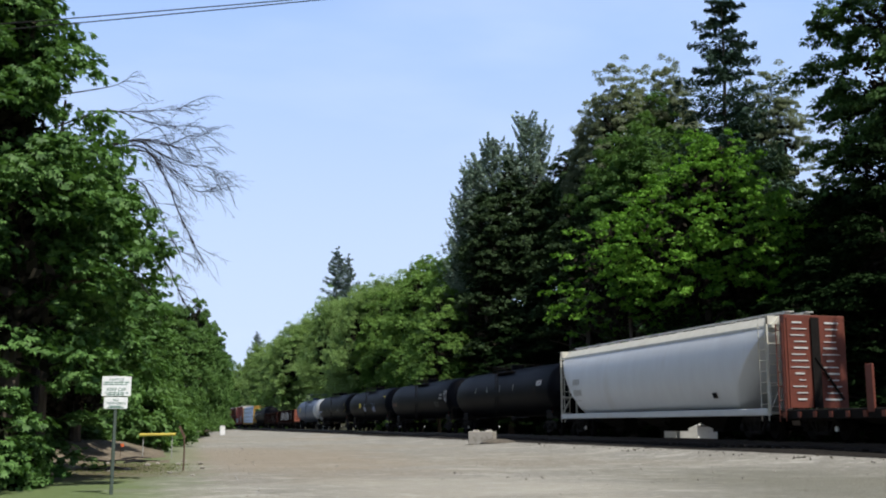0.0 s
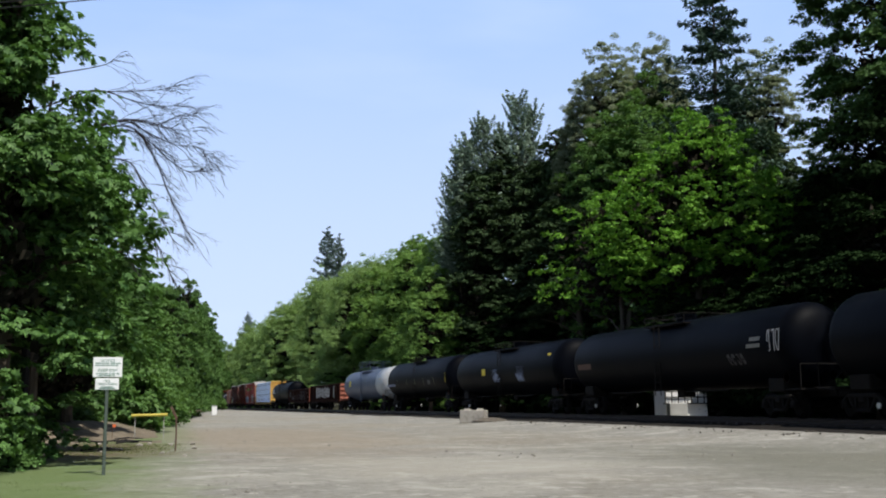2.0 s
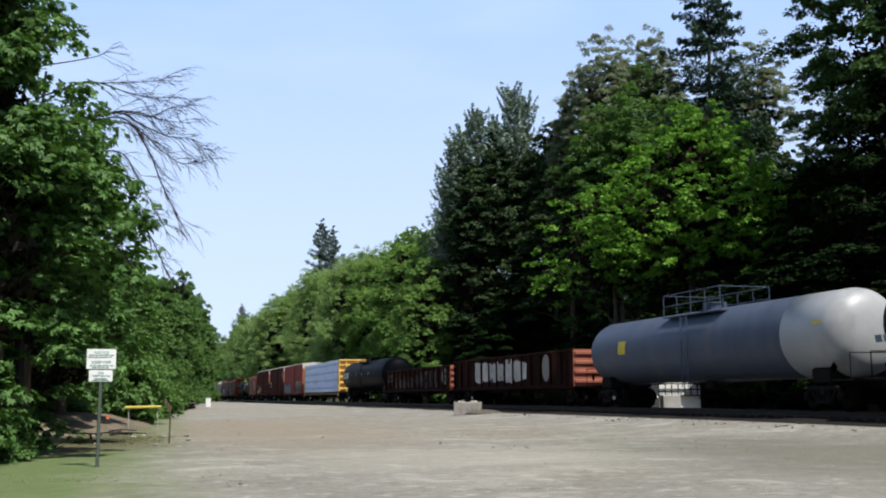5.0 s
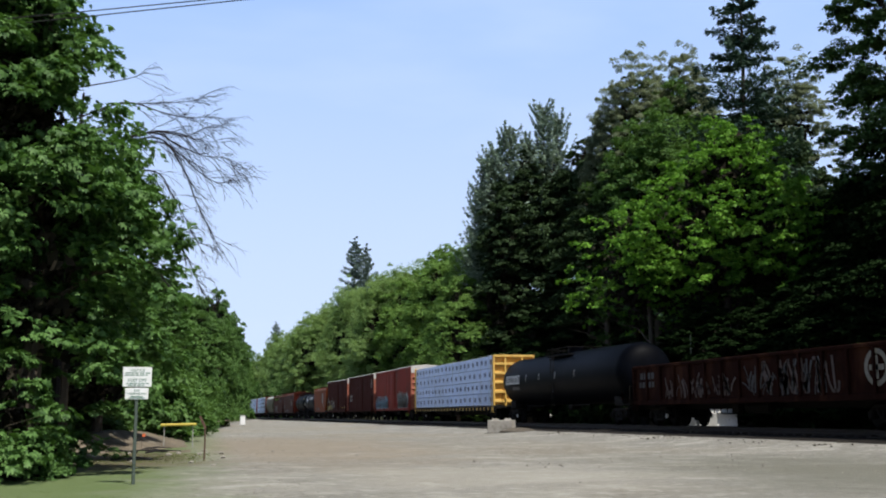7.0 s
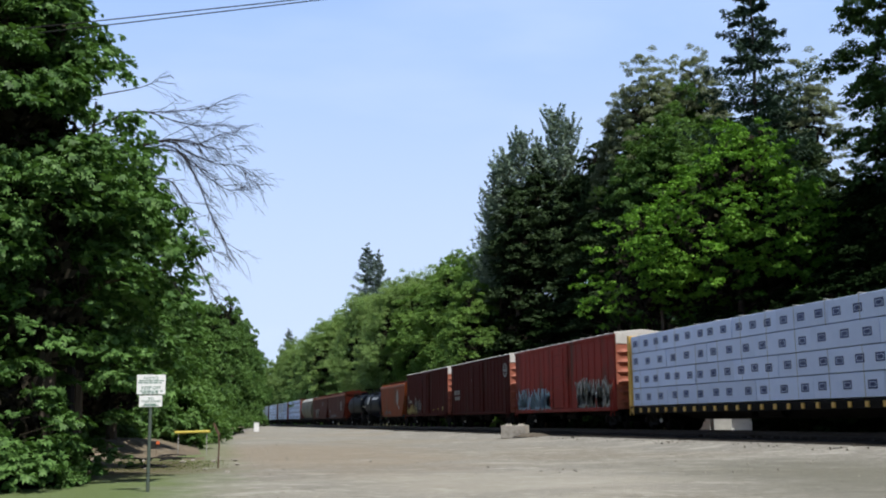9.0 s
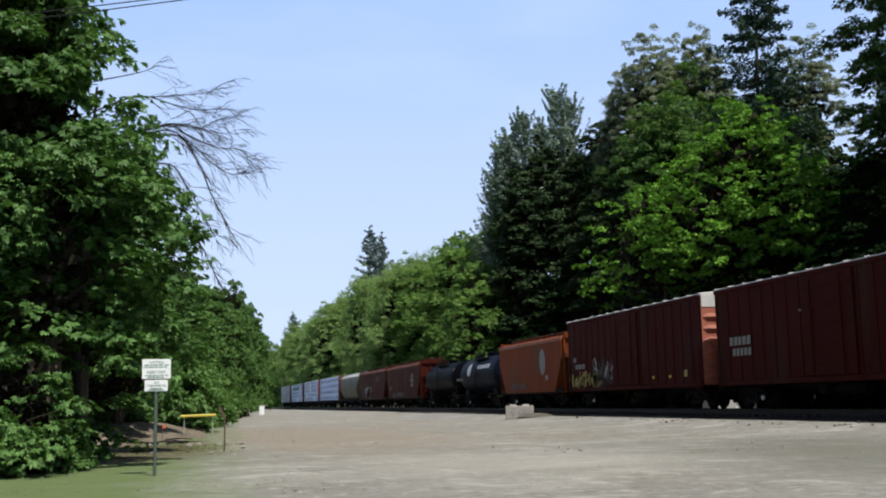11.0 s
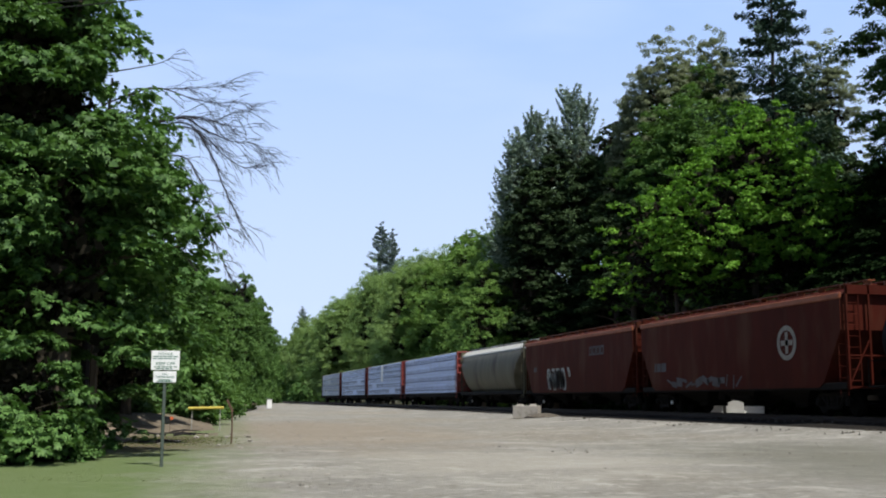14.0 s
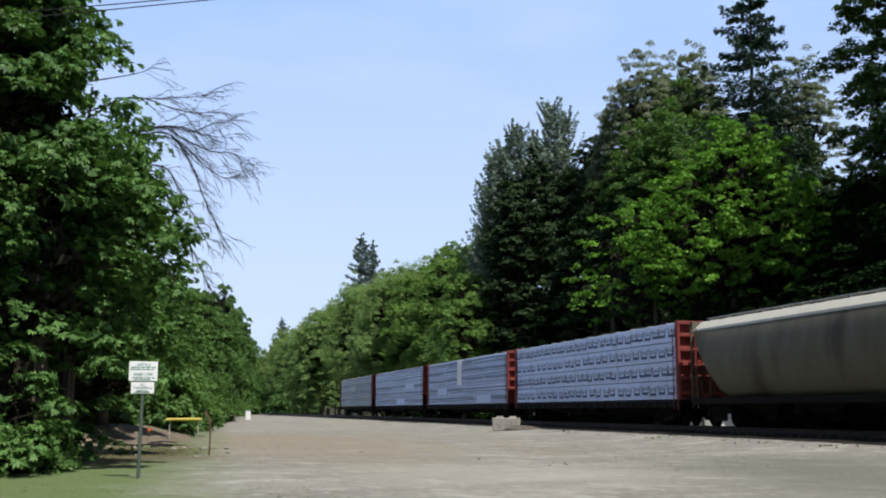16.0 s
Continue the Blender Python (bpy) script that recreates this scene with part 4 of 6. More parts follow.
    # the heart of the wood, behind the front trees, its shade painted into near-black leaves
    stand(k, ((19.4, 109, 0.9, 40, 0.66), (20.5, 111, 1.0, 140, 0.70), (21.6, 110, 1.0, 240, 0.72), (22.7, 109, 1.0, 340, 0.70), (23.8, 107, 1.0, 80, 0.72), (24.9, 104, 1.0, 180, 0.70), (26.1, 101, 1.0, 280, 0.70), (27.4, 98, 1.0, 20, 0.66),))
    # shrubs at the foot of the wood, in the same shade-darkened leaves
    shrub = leaf_crown(22, 5.0, 3.2, 0.0, 150, 70, 0.4, LEAF_SHADED, 0.28, top=0.7)
    u = tree("shrub", "dense green shrub under the trees, leaves darkened for shade", spot(34, 60), 5, 3.2, shrub, 0.1, 14, 4, "undergrowth behind the track", cat="shrub", tall=0.6)
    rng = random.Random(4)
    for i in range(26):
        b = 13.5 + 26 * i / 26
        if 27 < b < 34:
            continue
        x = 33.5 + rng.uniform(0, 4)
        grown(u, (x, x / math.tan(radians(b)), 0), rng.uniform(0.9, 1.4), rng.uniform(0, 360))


build_woods()


def build_hill():
    bm = bmesh.new()
    xs = [38, 44, 52, 62, 80, 110, 170]
    ys = [-60 + 15 * i for i in range(42)]
    g = [[bm.verts.new((x, y, -0.1 + 11 * (1 - math.exp(-(x - 38) / 26)) * (1 + 0.3 * noise.noise(Vector((x * 0.03, y * 0.02, 0)))))) for x in xs] for y in ys]
    for a, b in zip(g, g[1:]):
        for i in range(len(xs) - 1):
            bm.faces.new((a[i], a[i + 1], b[i + 1], b[i]))
    tagged(obj("hillside", bm, FOREST_FLOOR, smooth=True), "wooded hillside with dark leaf-littered floor", "hillside", kind="structure")


build_hill()


# ---- the train ----
SPEED = 22.17
HALF = 1.55


def stroke(bm, pts, w, surf):
    """A painted ribbon through the points (y, z) on a car's side, whose x at height z is surf(z)."""
    prev = None
    for i, (y, z) in enumerate(pts):
        a, b = pts[max(0, i - 1)], pts[min(len(pts) - 1, i + 1)]
        d = Vector((b[0] - a[0], b[1] - a[1]))
        if d.length < 1e-6:
            continue
        d.normalize()
        px, pz = -d.y * w / 2, d.x * w / 2
        q = [bm.verts.new((surf(z + s * pz) - 0.006, y + s * px, z + s * pz)) for s in (1, -1)]
        if prev:
            bm.faces.new((prev[0], prev[1], q[1], q[0]))
        prev = q


def bars(bm, y, z, widths, h, surf, gap=0.08):
    """A row of plain bars for lettering that cannot be given in words."""
    k = max(1, int(h / 0.1))
    for w in widths:
        prev = None
        for i in range(k + 1):
            zz = z - h / 2 + h * i / k
            open_mid = h > 0.4 and w < 1 and 1 < i < k
            row = [bm.verts.new((surf(zz) - 0.008, y + a - 0.12 * (zz - z), zz)) for a in (0, 0.28 * w, 0.72 * w, w)]
            if prev:
                for c in range(3):
                    if c != 1 or not open_mid:
                        bm.faces.new((prev[c], prev[c + 1], row[c + 1], row[c]))
            prev = row
        y += w + gap


def scrawl(bm, seed, y0, y1, z0, z1, w, surf, letters=5):
    """Loops and hooks of spray paint that spell nothing."""
    rng = random.Random(seed)
    step = (y1 - y0) / letters
    for k in range(letters):
        cy, cz = y0 + (k + 0.5) * step, (z0 + z1) / 2
        ry, rz = step * 0.42, (z1 - z0) * 0.46
        a0, turn = rng.uniform(0, 6.28), rng.choice((-1, 1)) * rng.uniform(3.0, 6.0)
        sq = rng.uniform(0.5, 1.0)
        stroke(bm, [(cy + ry * math.cos(a0 + turn * i / 12), cz + rz * max(-1, min(1, 1.2 * math.sin(a0 + turn * i / 12 + sq)))) for i in range(13)], w, surf)
        stroke(bm, [(cy - ry * rng.uniform(0, 1), z0), (cy + ry * rng.uniform(-0.4, 1), z1)], w, surf)


def fan(bm, seed, y0, y1, z0, z1, n, surf):
    """Tangled spikes of spray paint, thick at the foot and thin above."""
    rng = random.Random(seed)
    for i in range(n):
        y = y0 + (y1 - y0) * rng.random()
        top = z0 + (z1 - z0) * rng.uniform(0.35, 1.0)
        bend = rng.uniform(-0.5, 0.5)
        base = z0 + (z1 - z0) * rng.uniform(0, 0.25)
        stroke(bm, [(y + bend * k * k, base + (top - base) * k) for k in (0, 0.25, 0.5, 0.75, 1)], rng.choice((0.05, 0.07, 0.1, 0.17)), surf)


def disc(bm, y, z, ry, rz, surf, seg=20, inner=0.0):
    """A painted round or ring that follows the car's side."""
    prev = None
    for k in ((1.0, inner) if inner else (1.0, 0.75, 0.5, 0.25, 0.02)):
        ring = []
        for i in range(seg):
            a = 6.283 * i / seg
            zz = z + k * rz * math.sin(a)
            ring.append(bm.verts.new((surf(zz) - 0.008, y + k * ry * math.cos(a), zz)))
        if prev:
            for i in range(seg):
                j = (i + 1) % seg
                bm.faces.new((prev[i], prev[j], ring[j], ring[i]))
        prev = ring


def emblem(car, y, z, r, surf, mat=None):
    """A round railway emblem, drawn as a ring with a plain cross."""
    bm = bmesh.new()
    disc(bm, y, z, r, r, surf, 24, 0.72)
    for a in (0.0, 1.571):
        stroke(bm, [(y - 0.62 * r * math.cos(a), z - 0.62 * r * math.sin(a)), (y + 0.62 * r * math.cos(a), z + 0.62 * r * math.sin(a))], 0.3 * r, surf)
    part("emblem", bm, mat or LETTER, car, "pale round ring-and-cross emblem")


def build_truck_meshes():
    """One side-frame truck and one wheelset; all cars share these meshes."""
    bm = bmesh.new()
    for s in (-1, 1):
        x = s * 1.0
        box(bm, (x, 0, 0.78), (0.16, 1.5, 0.14), bevel=0.03)
        box(bm, (x, 0, 0.30), (0.16, 0.8, 0.12), bevel=0.03)
        for e in (-1, 1):
            rod(bm, (x, e * 0.75, 0.76), (x, e * 1.02, 0.52), 0.09, 6)
            box(bm, (x, e * 0.9, 0.5), (0.2, 0.28, 0.26), bevel=0.04)
            rod(bm, (x, e * 0.36, 0.3), (x, e * 0.66, 0.72), 0.07, 6)
            box(bm, (x, e * 0.3, 0.52), (0.15, 0.1, 0.4))
        for k in (-0.14, 0.0, 0.14):
            rod(bm, (x, k, 0.34), (x, k, 0.68), 0.055, 8)
    box(bm, (0, 0, 0.66), (2.2, 0.34, 0.24), bevel=0.04)
    rod(bm, (0, 0, 0.7), (0, 0, 0.95), 0.2, 10)
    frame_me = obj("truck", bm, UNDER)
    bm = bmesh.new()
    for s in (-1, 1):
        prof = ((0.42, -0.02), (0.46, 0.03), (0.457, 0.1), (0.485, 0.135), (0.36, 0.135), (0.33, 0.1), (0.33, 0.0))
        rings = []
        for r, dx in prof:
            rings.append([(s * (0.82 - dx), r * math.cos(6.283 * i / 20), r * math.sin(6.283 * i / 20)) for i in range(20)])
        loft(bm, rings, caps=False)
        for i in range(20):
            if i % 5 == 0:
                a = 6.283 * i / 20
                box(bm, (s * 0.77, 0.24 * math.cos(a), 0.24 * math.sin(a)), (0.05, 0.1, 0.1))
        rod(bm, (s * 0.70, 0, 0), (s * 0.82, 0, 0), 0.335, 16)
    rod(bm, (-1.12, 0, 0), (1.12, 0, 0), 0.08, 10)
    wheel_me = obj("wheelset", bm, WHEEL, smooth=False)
    bm = bmesh.new()
    for s in (-1, 1):
        rod(bm, (s * 1.1, 0, 0), (s * 1.16, 0, 0), 0.09, 10)
    cap_me = obj("bearing_cap", bm, BEARING)
    meshes = (frame_me.data, wheel_me.data, cap_me.data)
    for o in (frame_me, wheel_me, cap_me):
        bpy.data.objects.remove(o)
    return meshes


TRUCK_MESH, WHEEL_MESH, CAP_MESH = build_truck_meshes()
CARS = []
WHEELSETS = {-0.9: [], 0.9: []}


def new_car(name, label, front, rear, truck_in=2.2, group="cars of the freight train", stub=False):
    """An empty at rail level under the car's middle, with its trucks, centre sill and couplers; front and rear: where the ends stand at 8 s."""
    car = thing(name, label, "rail car", group)
    mid, length = (front + rear) / 2, rear - front
    CARS.append((car, mid))
    for s in (-1, 1):
        t = new("truck", TRUCK_MESH)
        t.parent, t.location = car, (0, s * (length / 2 - truck_in), 0)
        if s > 0:
            cap = new("bearing_cap", CAP_MESH)
            cap.parent, cap.location = t, (0, -0.9, 0.457)
        for o in (-0.9, 0.9):
            w = new("wheelset", WHEEL_MESH)
            w.parent, w.location = t, (0, o, 0.457)
            WHEELSETS[o].append(w)
    if stub:
        for s in (-1, 1):
            bm = bmesh.new()
            box(bm, (0, s * (length / 2 - 1.5), 0.93), (0.44, 3.2, 0.36), bevel=0.03)
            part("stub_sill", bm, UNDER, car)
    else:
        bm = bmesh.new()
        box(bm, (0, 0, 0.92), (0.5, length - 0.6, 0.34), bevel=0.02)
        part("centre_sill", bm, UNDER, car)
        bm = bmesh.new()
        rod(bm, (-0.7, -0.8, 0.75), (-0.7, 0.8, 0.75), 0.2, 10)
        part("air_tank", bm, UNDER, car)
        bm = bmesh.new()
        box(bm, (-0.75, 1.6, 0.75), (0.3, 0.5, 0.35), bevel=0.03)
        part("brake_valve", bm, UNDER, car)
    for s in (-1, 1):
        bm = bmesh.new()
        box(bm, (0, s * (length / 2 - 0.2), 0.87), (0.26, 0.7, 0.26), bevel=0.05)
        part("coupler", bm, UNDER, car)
    return car, length


def ladder(car, x, y0, y1, z0, z1, mat, rungs=5, across="y"):
    bm = bmesh.new()
    if across == "y":
        a, b = (x, y0), (x, y1)
    else:
        a, b = (x, y0), (y1, y0)
    for p in (a, b):
        rod(bm, (*p, z0), (*p, z1), 0.022, 5)
    for i in range(rungs):
        z = z0 + (z1 - z0) * (i + 0.5) / rungs
        rod(bm, (*a, z), (*b, z), 0.016, 5)
    part("ladder", bm, mat, car)


def tank_car(label, front, rear, mat, radius=1.5, platform=True, marks=(), railing=None, zc=None, rail_h=0.42, rail_l=3.6, jacket=None):
    car, length = new_car("tank_car", label, front, rear, 2.3, stub=True)
    zc = zc or 1.12 + radius
    body = length - 1.7
    bm = bmesh.new()
    seg, rings = 40, []
    stations = [(-body / 2, 0.05), (-body / 2 + 0.05, 0.4), (-body / 2 + 0.16, 0.66), (-body / 2 + 0.34, 0.86), (-body / 2 + 0.58, 0.97), (-body / 2 + 0.8, 1.0)]
    mid = [(y * body, 1.0) for y in (-0.3, 0.0, 0.3)]
    stations = stations + mid + [(-y, k) for y, k in reversed(stations)]
    for y, k in stations:
        rings.append([(radius * k * math.cos(6.283 * i / seg), y, zc + radius * k * math.sin(6.283 * i / seg)) for i in range(seg)])
    loft(bm, rings)
    tank = part("tank", bm, mat, car, smooth=True)
    if jacket:
        bm = bmesh.new()
        r2 = radius + 0.012
        loft(bm, [[(r2 * k * math.cos(6.283 * i / seg), y, zc + r2 * k * math.sin(6.283 * i / seg)) for i in range(seg)] for y, k in [(y - 0.012, k) for y, k in stations[:6]] + [(-body / 2 + 3.1, 1.0)]])
        part("end_jacket", bm, jacket, tank, "paler painted end section", smooth=True)

    def surf(z):
        return -math.sqrt(max(0.0, radius ** 2 - (z - zc) ** 2)) - 0.004
    rail_mat = railing or UNDER
    if platform:
        bm = bmesh.new()
        top = zc + radius
        rod(bm, (0, 0, top - 0.1), (0, 0, top + 0.22), 0.45, 16)
        rod(bm, (0, 0, top + 0.22), (0, 0, top + 0.28), 0.5, 16)
        for y in (-0.75, 0.75):
            rod(bm, (0, y, top - 0.1), (0, y, top + 0.25), 0.1, 8)
        part("dome", bm, mat, car)
        bm = bmesh.new()
        zp = top - 0.22
        hl = rail_l / 2
        for s in (-1, 1):
            box(bm, (s * 0.9, 0, zp), (0.5, rail_l, 0.04))
            for i in range(5):
                y = -hl + rail_l * i / 4
                rod(bm, (s * 1.12, y, zp), (s * 1.12, y, zp + rail_h), 0.02, 5)
            for z in (0.5 * rail_h, rail_h):
                rod(bm, (s * 1.12, -hl, zp + z), (s * 1.12, hl, zp + z), 0.018, 5)
        for y in (-hl, hl):
            rod(bm, (-1.12, y, zp + rail_h), (1.12, y, zp + rail_h), 0.018, 5)
        part("platform", bm, rail_mat, car, "walkway platform with handrails")
        ladder(car, -1.5, -0.25, 0.25, 0.9, zp, rail_mat, 8)
    for s in (-1, 1):
        bm = bmesh.new()
        y = s * (length / 2 - 2.3)
        box(bm, (0, y, 1.2), (2.2, 1.0, 0.5), bevel=0.04)
        box(bm, (0, s * (length / 2 - 0.9), 1.03), (2.7, 0.9, 0.06))
        for x in (-1.3, 1.3):
            rod(bm, (x, s * (length / 2 - 0.5), 1.03), (x, s * (length / 2 - 0.5), 1.9), 0.02, 5)
        rod(bm, (-1.3, s * (length / 2 - 0.5), 1.9), (1.3, s * (length / 2 - 0.5), 1.9), 0.02, 5)
        rod(bm, (0.9, s * (length / 2 - 0.75), 1.0), (0.9, s * (length / 2 - 0.75), 1.8), 0.03, 5)
        part("end_platform", bm, UNDER, car, "end walkway with handrail")
    bm = bmesh.new()
    box(bm, (-0.1, 0, 0.98), (0.6, 0.6, 0.35), bevel=0.05)
    part("outlet", bm, UNDER, car)
    for s in (-1, 1):
        bm = bmesh.new()
        rod(bm, (-1.25, s * 2.0, 1.05), (-1.25, s * 5.2, 1.05), 0.03, 5)
        part("grab_rail", bm, UNDER, car)
    for kind, *a in marks:
        bm = bmesh.new()
        if kind == "bars":
            bars(bm, *a[:4], surf)
            part("lettering", bm, a[4] if len(a) > 4 else LETTER, car, "worn stencilled lettering")
        elif kind == "square":
            for k in range(6):
                stroke(bm, [(a[0], a[1] + a[3] * (k / 6 - 0.417)), (a[0] + a[2], a[1] + a[3] * (k / 6 - 0.417))], a[3] / 6, surf)
            part("panel", bm, a[4], car, "small painted square")
        elif kind == "spray":
            scrawl(bm, a[0], a[1], a[2], a[3], a[4], a[5], surf, a[6])
            part("graffiti", bm, a[7], car, "spray-painted scrawl")
        elif kind == "fan":
            fan(bm, a[0], a[1], a[2], a[3], a[4], a[5], surf)
            part("graffiti", bm, a[6], car, "spray-painted scrawl")
        elif kind == "disc":
            disc(bm, a[0], a[1], a[2], a[2], surf)
            part("disc", bm, a[3], car, "white round mark")
        elif kind == "stripes":
            stroke(bm, [(0, a[1]), (0, (a[1] + a[2]) / 2), (0, a[2])], a[3], surf)
            first = part("stripe", bm, a[4], car, "thin reflective stripe", at=(0, a[0][0], 0))
            for y in a[0][1:]:
                twin(first, (0, y, 0))
    for s in (-1, 1):
        bm = bmesh.new()
        v = [bm.verts.new((-1.32, s * (length / 2 - 1.3) + 0.19 * a, 1.45 + 0.19 * b)) for a, b in ((1, 0), (0, 1), (-1, 0), (0, -1))]
        bm.faces.new(v)
        bmesh.ops.solidify(bm, geom=bm.faces[:], thickness=0.01)
        part("placard", bm, PLACARD if s < 0 else UNDER, car, "diamond placard")
    return car


def hopper_car(name, label, front, rear, mat, chord, curved=True, flush=1.57, top=4.5, marks=(), ends=None, slope_to=2.9, roof=None, sill=None):
    car, length = new_car(name, label, front, rear, 2.0)
    ends = ends or mat
    body = length - 1.1
    eave = top - 0.42
    bm = bmesh.new()

    def half(z):
        if not curved:
            return flush
        k = (z - 2.75) / 1.75
        return flush + 0.06 - (0.72 if k < 0 else 0.6) * abs(k) ** 2.4

    def ring(y, zb):
        pts = []
        levels = [zb + (eave - zb) * i / 7 for i in range(8)]
        for z in levels:
            pts.append((-half(z), y, z))
        pts += [(-1.0, y, top - 0.12), (-0.45, y, top - 0.02), (0.45, y, top - 0.02), (1.0, y, top - 0.12)]
        for z in reversed(levels):
            pts.append((half(z), y, z))
        return pts
    b2 = body / 2
    st = [(-b2, 3.95), (-b2 + 0.25, 3.75), (-b2 + 0.9, 3.05), (-b2 + 1.5, 2.3), (-b2 + 2.0, 1.55), (-b2 + 2.4, 1.02)] if curved else [(-b2, slope_to), (-b2 + 0.02, slope_to), (-b2 + 0.55, slope_to - 0.85), (-b2 + 1.15, 1.2), (-b2 + 1.5, 1.02)]
    st = st + [(y, 1.02) for y in (-b2 * 0.4, 0, b2 * 0.4)] + [(-y, z) for y, z in reversed(st)]
    loft(bm, [ring(y, z) for y, z in st])
    part("body", bm, mat, car, smooth=curved)

    def surf(z):
        return -half(z) - 0.004
    for s in (-1, 1):
        bm = bmesh.new()
        box(bm, (s * (half(eave) - 0.01), 0, eave + 0.02), (0.12, body + 0.1, 0.22), bevel=0.03) if not curved else loft(bm, [[(s * x, y, z) for x, z in ((half(eave) - 0.05, eave - 0.08), (half(eave) + 0.05, eave - 0.06), (half(eave) + 0.03, eave + 0.04), (0.92, top - 0.03), (0.86, top - 0.08))] for y in (-b2 - 0.35, b2 + 0.35)])
        part("side_chord", bm, chord, car, "top chord along the eave")
        bm = bmesh.new()
        box(bm, (s * 1.42, 0, 1.06), (0.2, length - 0.9, 0.26), bevel=0.03)
        part("side_sill", bm, sill or chord, car)
    bm = bmesh.new()
    for s in (-1, 1):
        box(bm, (s * 0.42, 0, top + 0.14), (0.3, body + 0.5, 0.035))
        for i in range(13):
            y = -b2 + body * i / 12
            box(bm, (s * 0.42, y, top + 0.06), (0.3, 0.05, 0.14))
    part("running_board", bm, roof or chord, car, "roof walkway grating")
    bm = bmesh.new()
    for i in range(5):
        y = -b2 * 0.8 + b2 * 1.6 * i / 4
        box(bm, (0, y, top + 0.03), (0.46, body / 6.2, 0.1), bevel=0.03)
    part("roof_hatch", bm, roof or mat, car)
    for s in (-1, 1):
        ye = s * (length / 2 - 0.38)
        bm = bmesh.new()
        box(bm, (0, s * (length / 2 - 0.75), 1.02), (2.8, 0.8, 0.07))
        box(bm, (0, ye, top - 0.2), (2.9, 0.07, 0.32))
        for x in (-1.42, -0.55, 0.55, 1.42):
            box(bm, (x, ye, (top + 0.9) / 2), (0.07, 0.07, top - 1.0))
        rod(bm, (-1.42, ye, 1.1), (-0.55, ye, 2.7), 0.03, 5)
        rod(bm, (1.42, ye, 1.1), (0.55, ye, 2.7), 0.03, 5)
        rod(bm, (-1.42, ye, 2.1), (1.42, ye, 2.1), 0.03, 5)
        part("end_frame", bm, ends, car, "end cage with posts and platform")
        ladder(car, -1.42, ye, -0.95, 1.05, top - 0.1, ends, 9, "x")
        ladder(car, -1.46, ye - s * 0.05, ye - s * 0.5, 0.75, top - 0.3, ends, 9)
    bm = bmesh.new()
    for i in range(3):
        y = (i - 1) * body * 0.24
        loft(bm, [[(x * w, y + yy * w2, z) for x, yy in ((-1, -1), (1, -1), (1, 1), (-1, 1))] for w, w2, z in ((1.25, body * 0.11, 1.1), (0.45, 0.35, 0.42))])
        box(bm, (0, y, 0.38), (1.0, 0.8, 0.12))
    part("outlet_gate", bm, UNDER, car, "discharge hoppers and gates")
    side_marks(car, marks, surf)
    return car


def side_marks(car, marks, surf):
    for kind, *a in marks:
        if kind == "emblem":
            emblem(car, a[0], a[1], a[2], surf)
            continue
        bm = bmesh.new()
        if kind == "bars":
            bars(bm, *a[:4], surf)
            part("lettering", bm, a[4] if len(a) > 4 else LETTER, car, "worn stencilled lettering")
        elif kind == "patch":
            rng = random.Random(a[0])
            for i in range(a[6]):
                y = a[1] + (a[2] - a[1]) * (i + 0.5) / a[6]
                z0, z1 = a[3] + rng.uniform(0, 0.25), a[4] - rng.uniform(0, 0.3)
                stroke(bm, [(y, z0), (y + rng.uniform(-0.1, 0.1), z1)], (a[2] - a[1]) / a[6] * rng.uniform(0.98, 1.3), surf)
            part("paint_patch", bm, a[5], car, "patch of rolled-on paint with drips")
        elif kind == "fan":
            fan(bm, a[0], a[1], a[2], a[3], a[4], a[5], surf)
            part("graffiti", bm, a[6], car, "spiky spray-painted graffiti")
        elif kind == "spray":
            scrawl(bm, a[0], a[1], a[2], a[3], a[4], a[5], surf, a[6])
            part("graffiti", bm, a[7], car, "spray-painted scrawl")
        elif kind == "oval":
            disc(bm, a[0], a[1], a[2], a[3], surf, 24, 0.0 if len(a) < 5 else a[4])
            part("oval_mark", bm, LETTER, car, "pale painted oval")


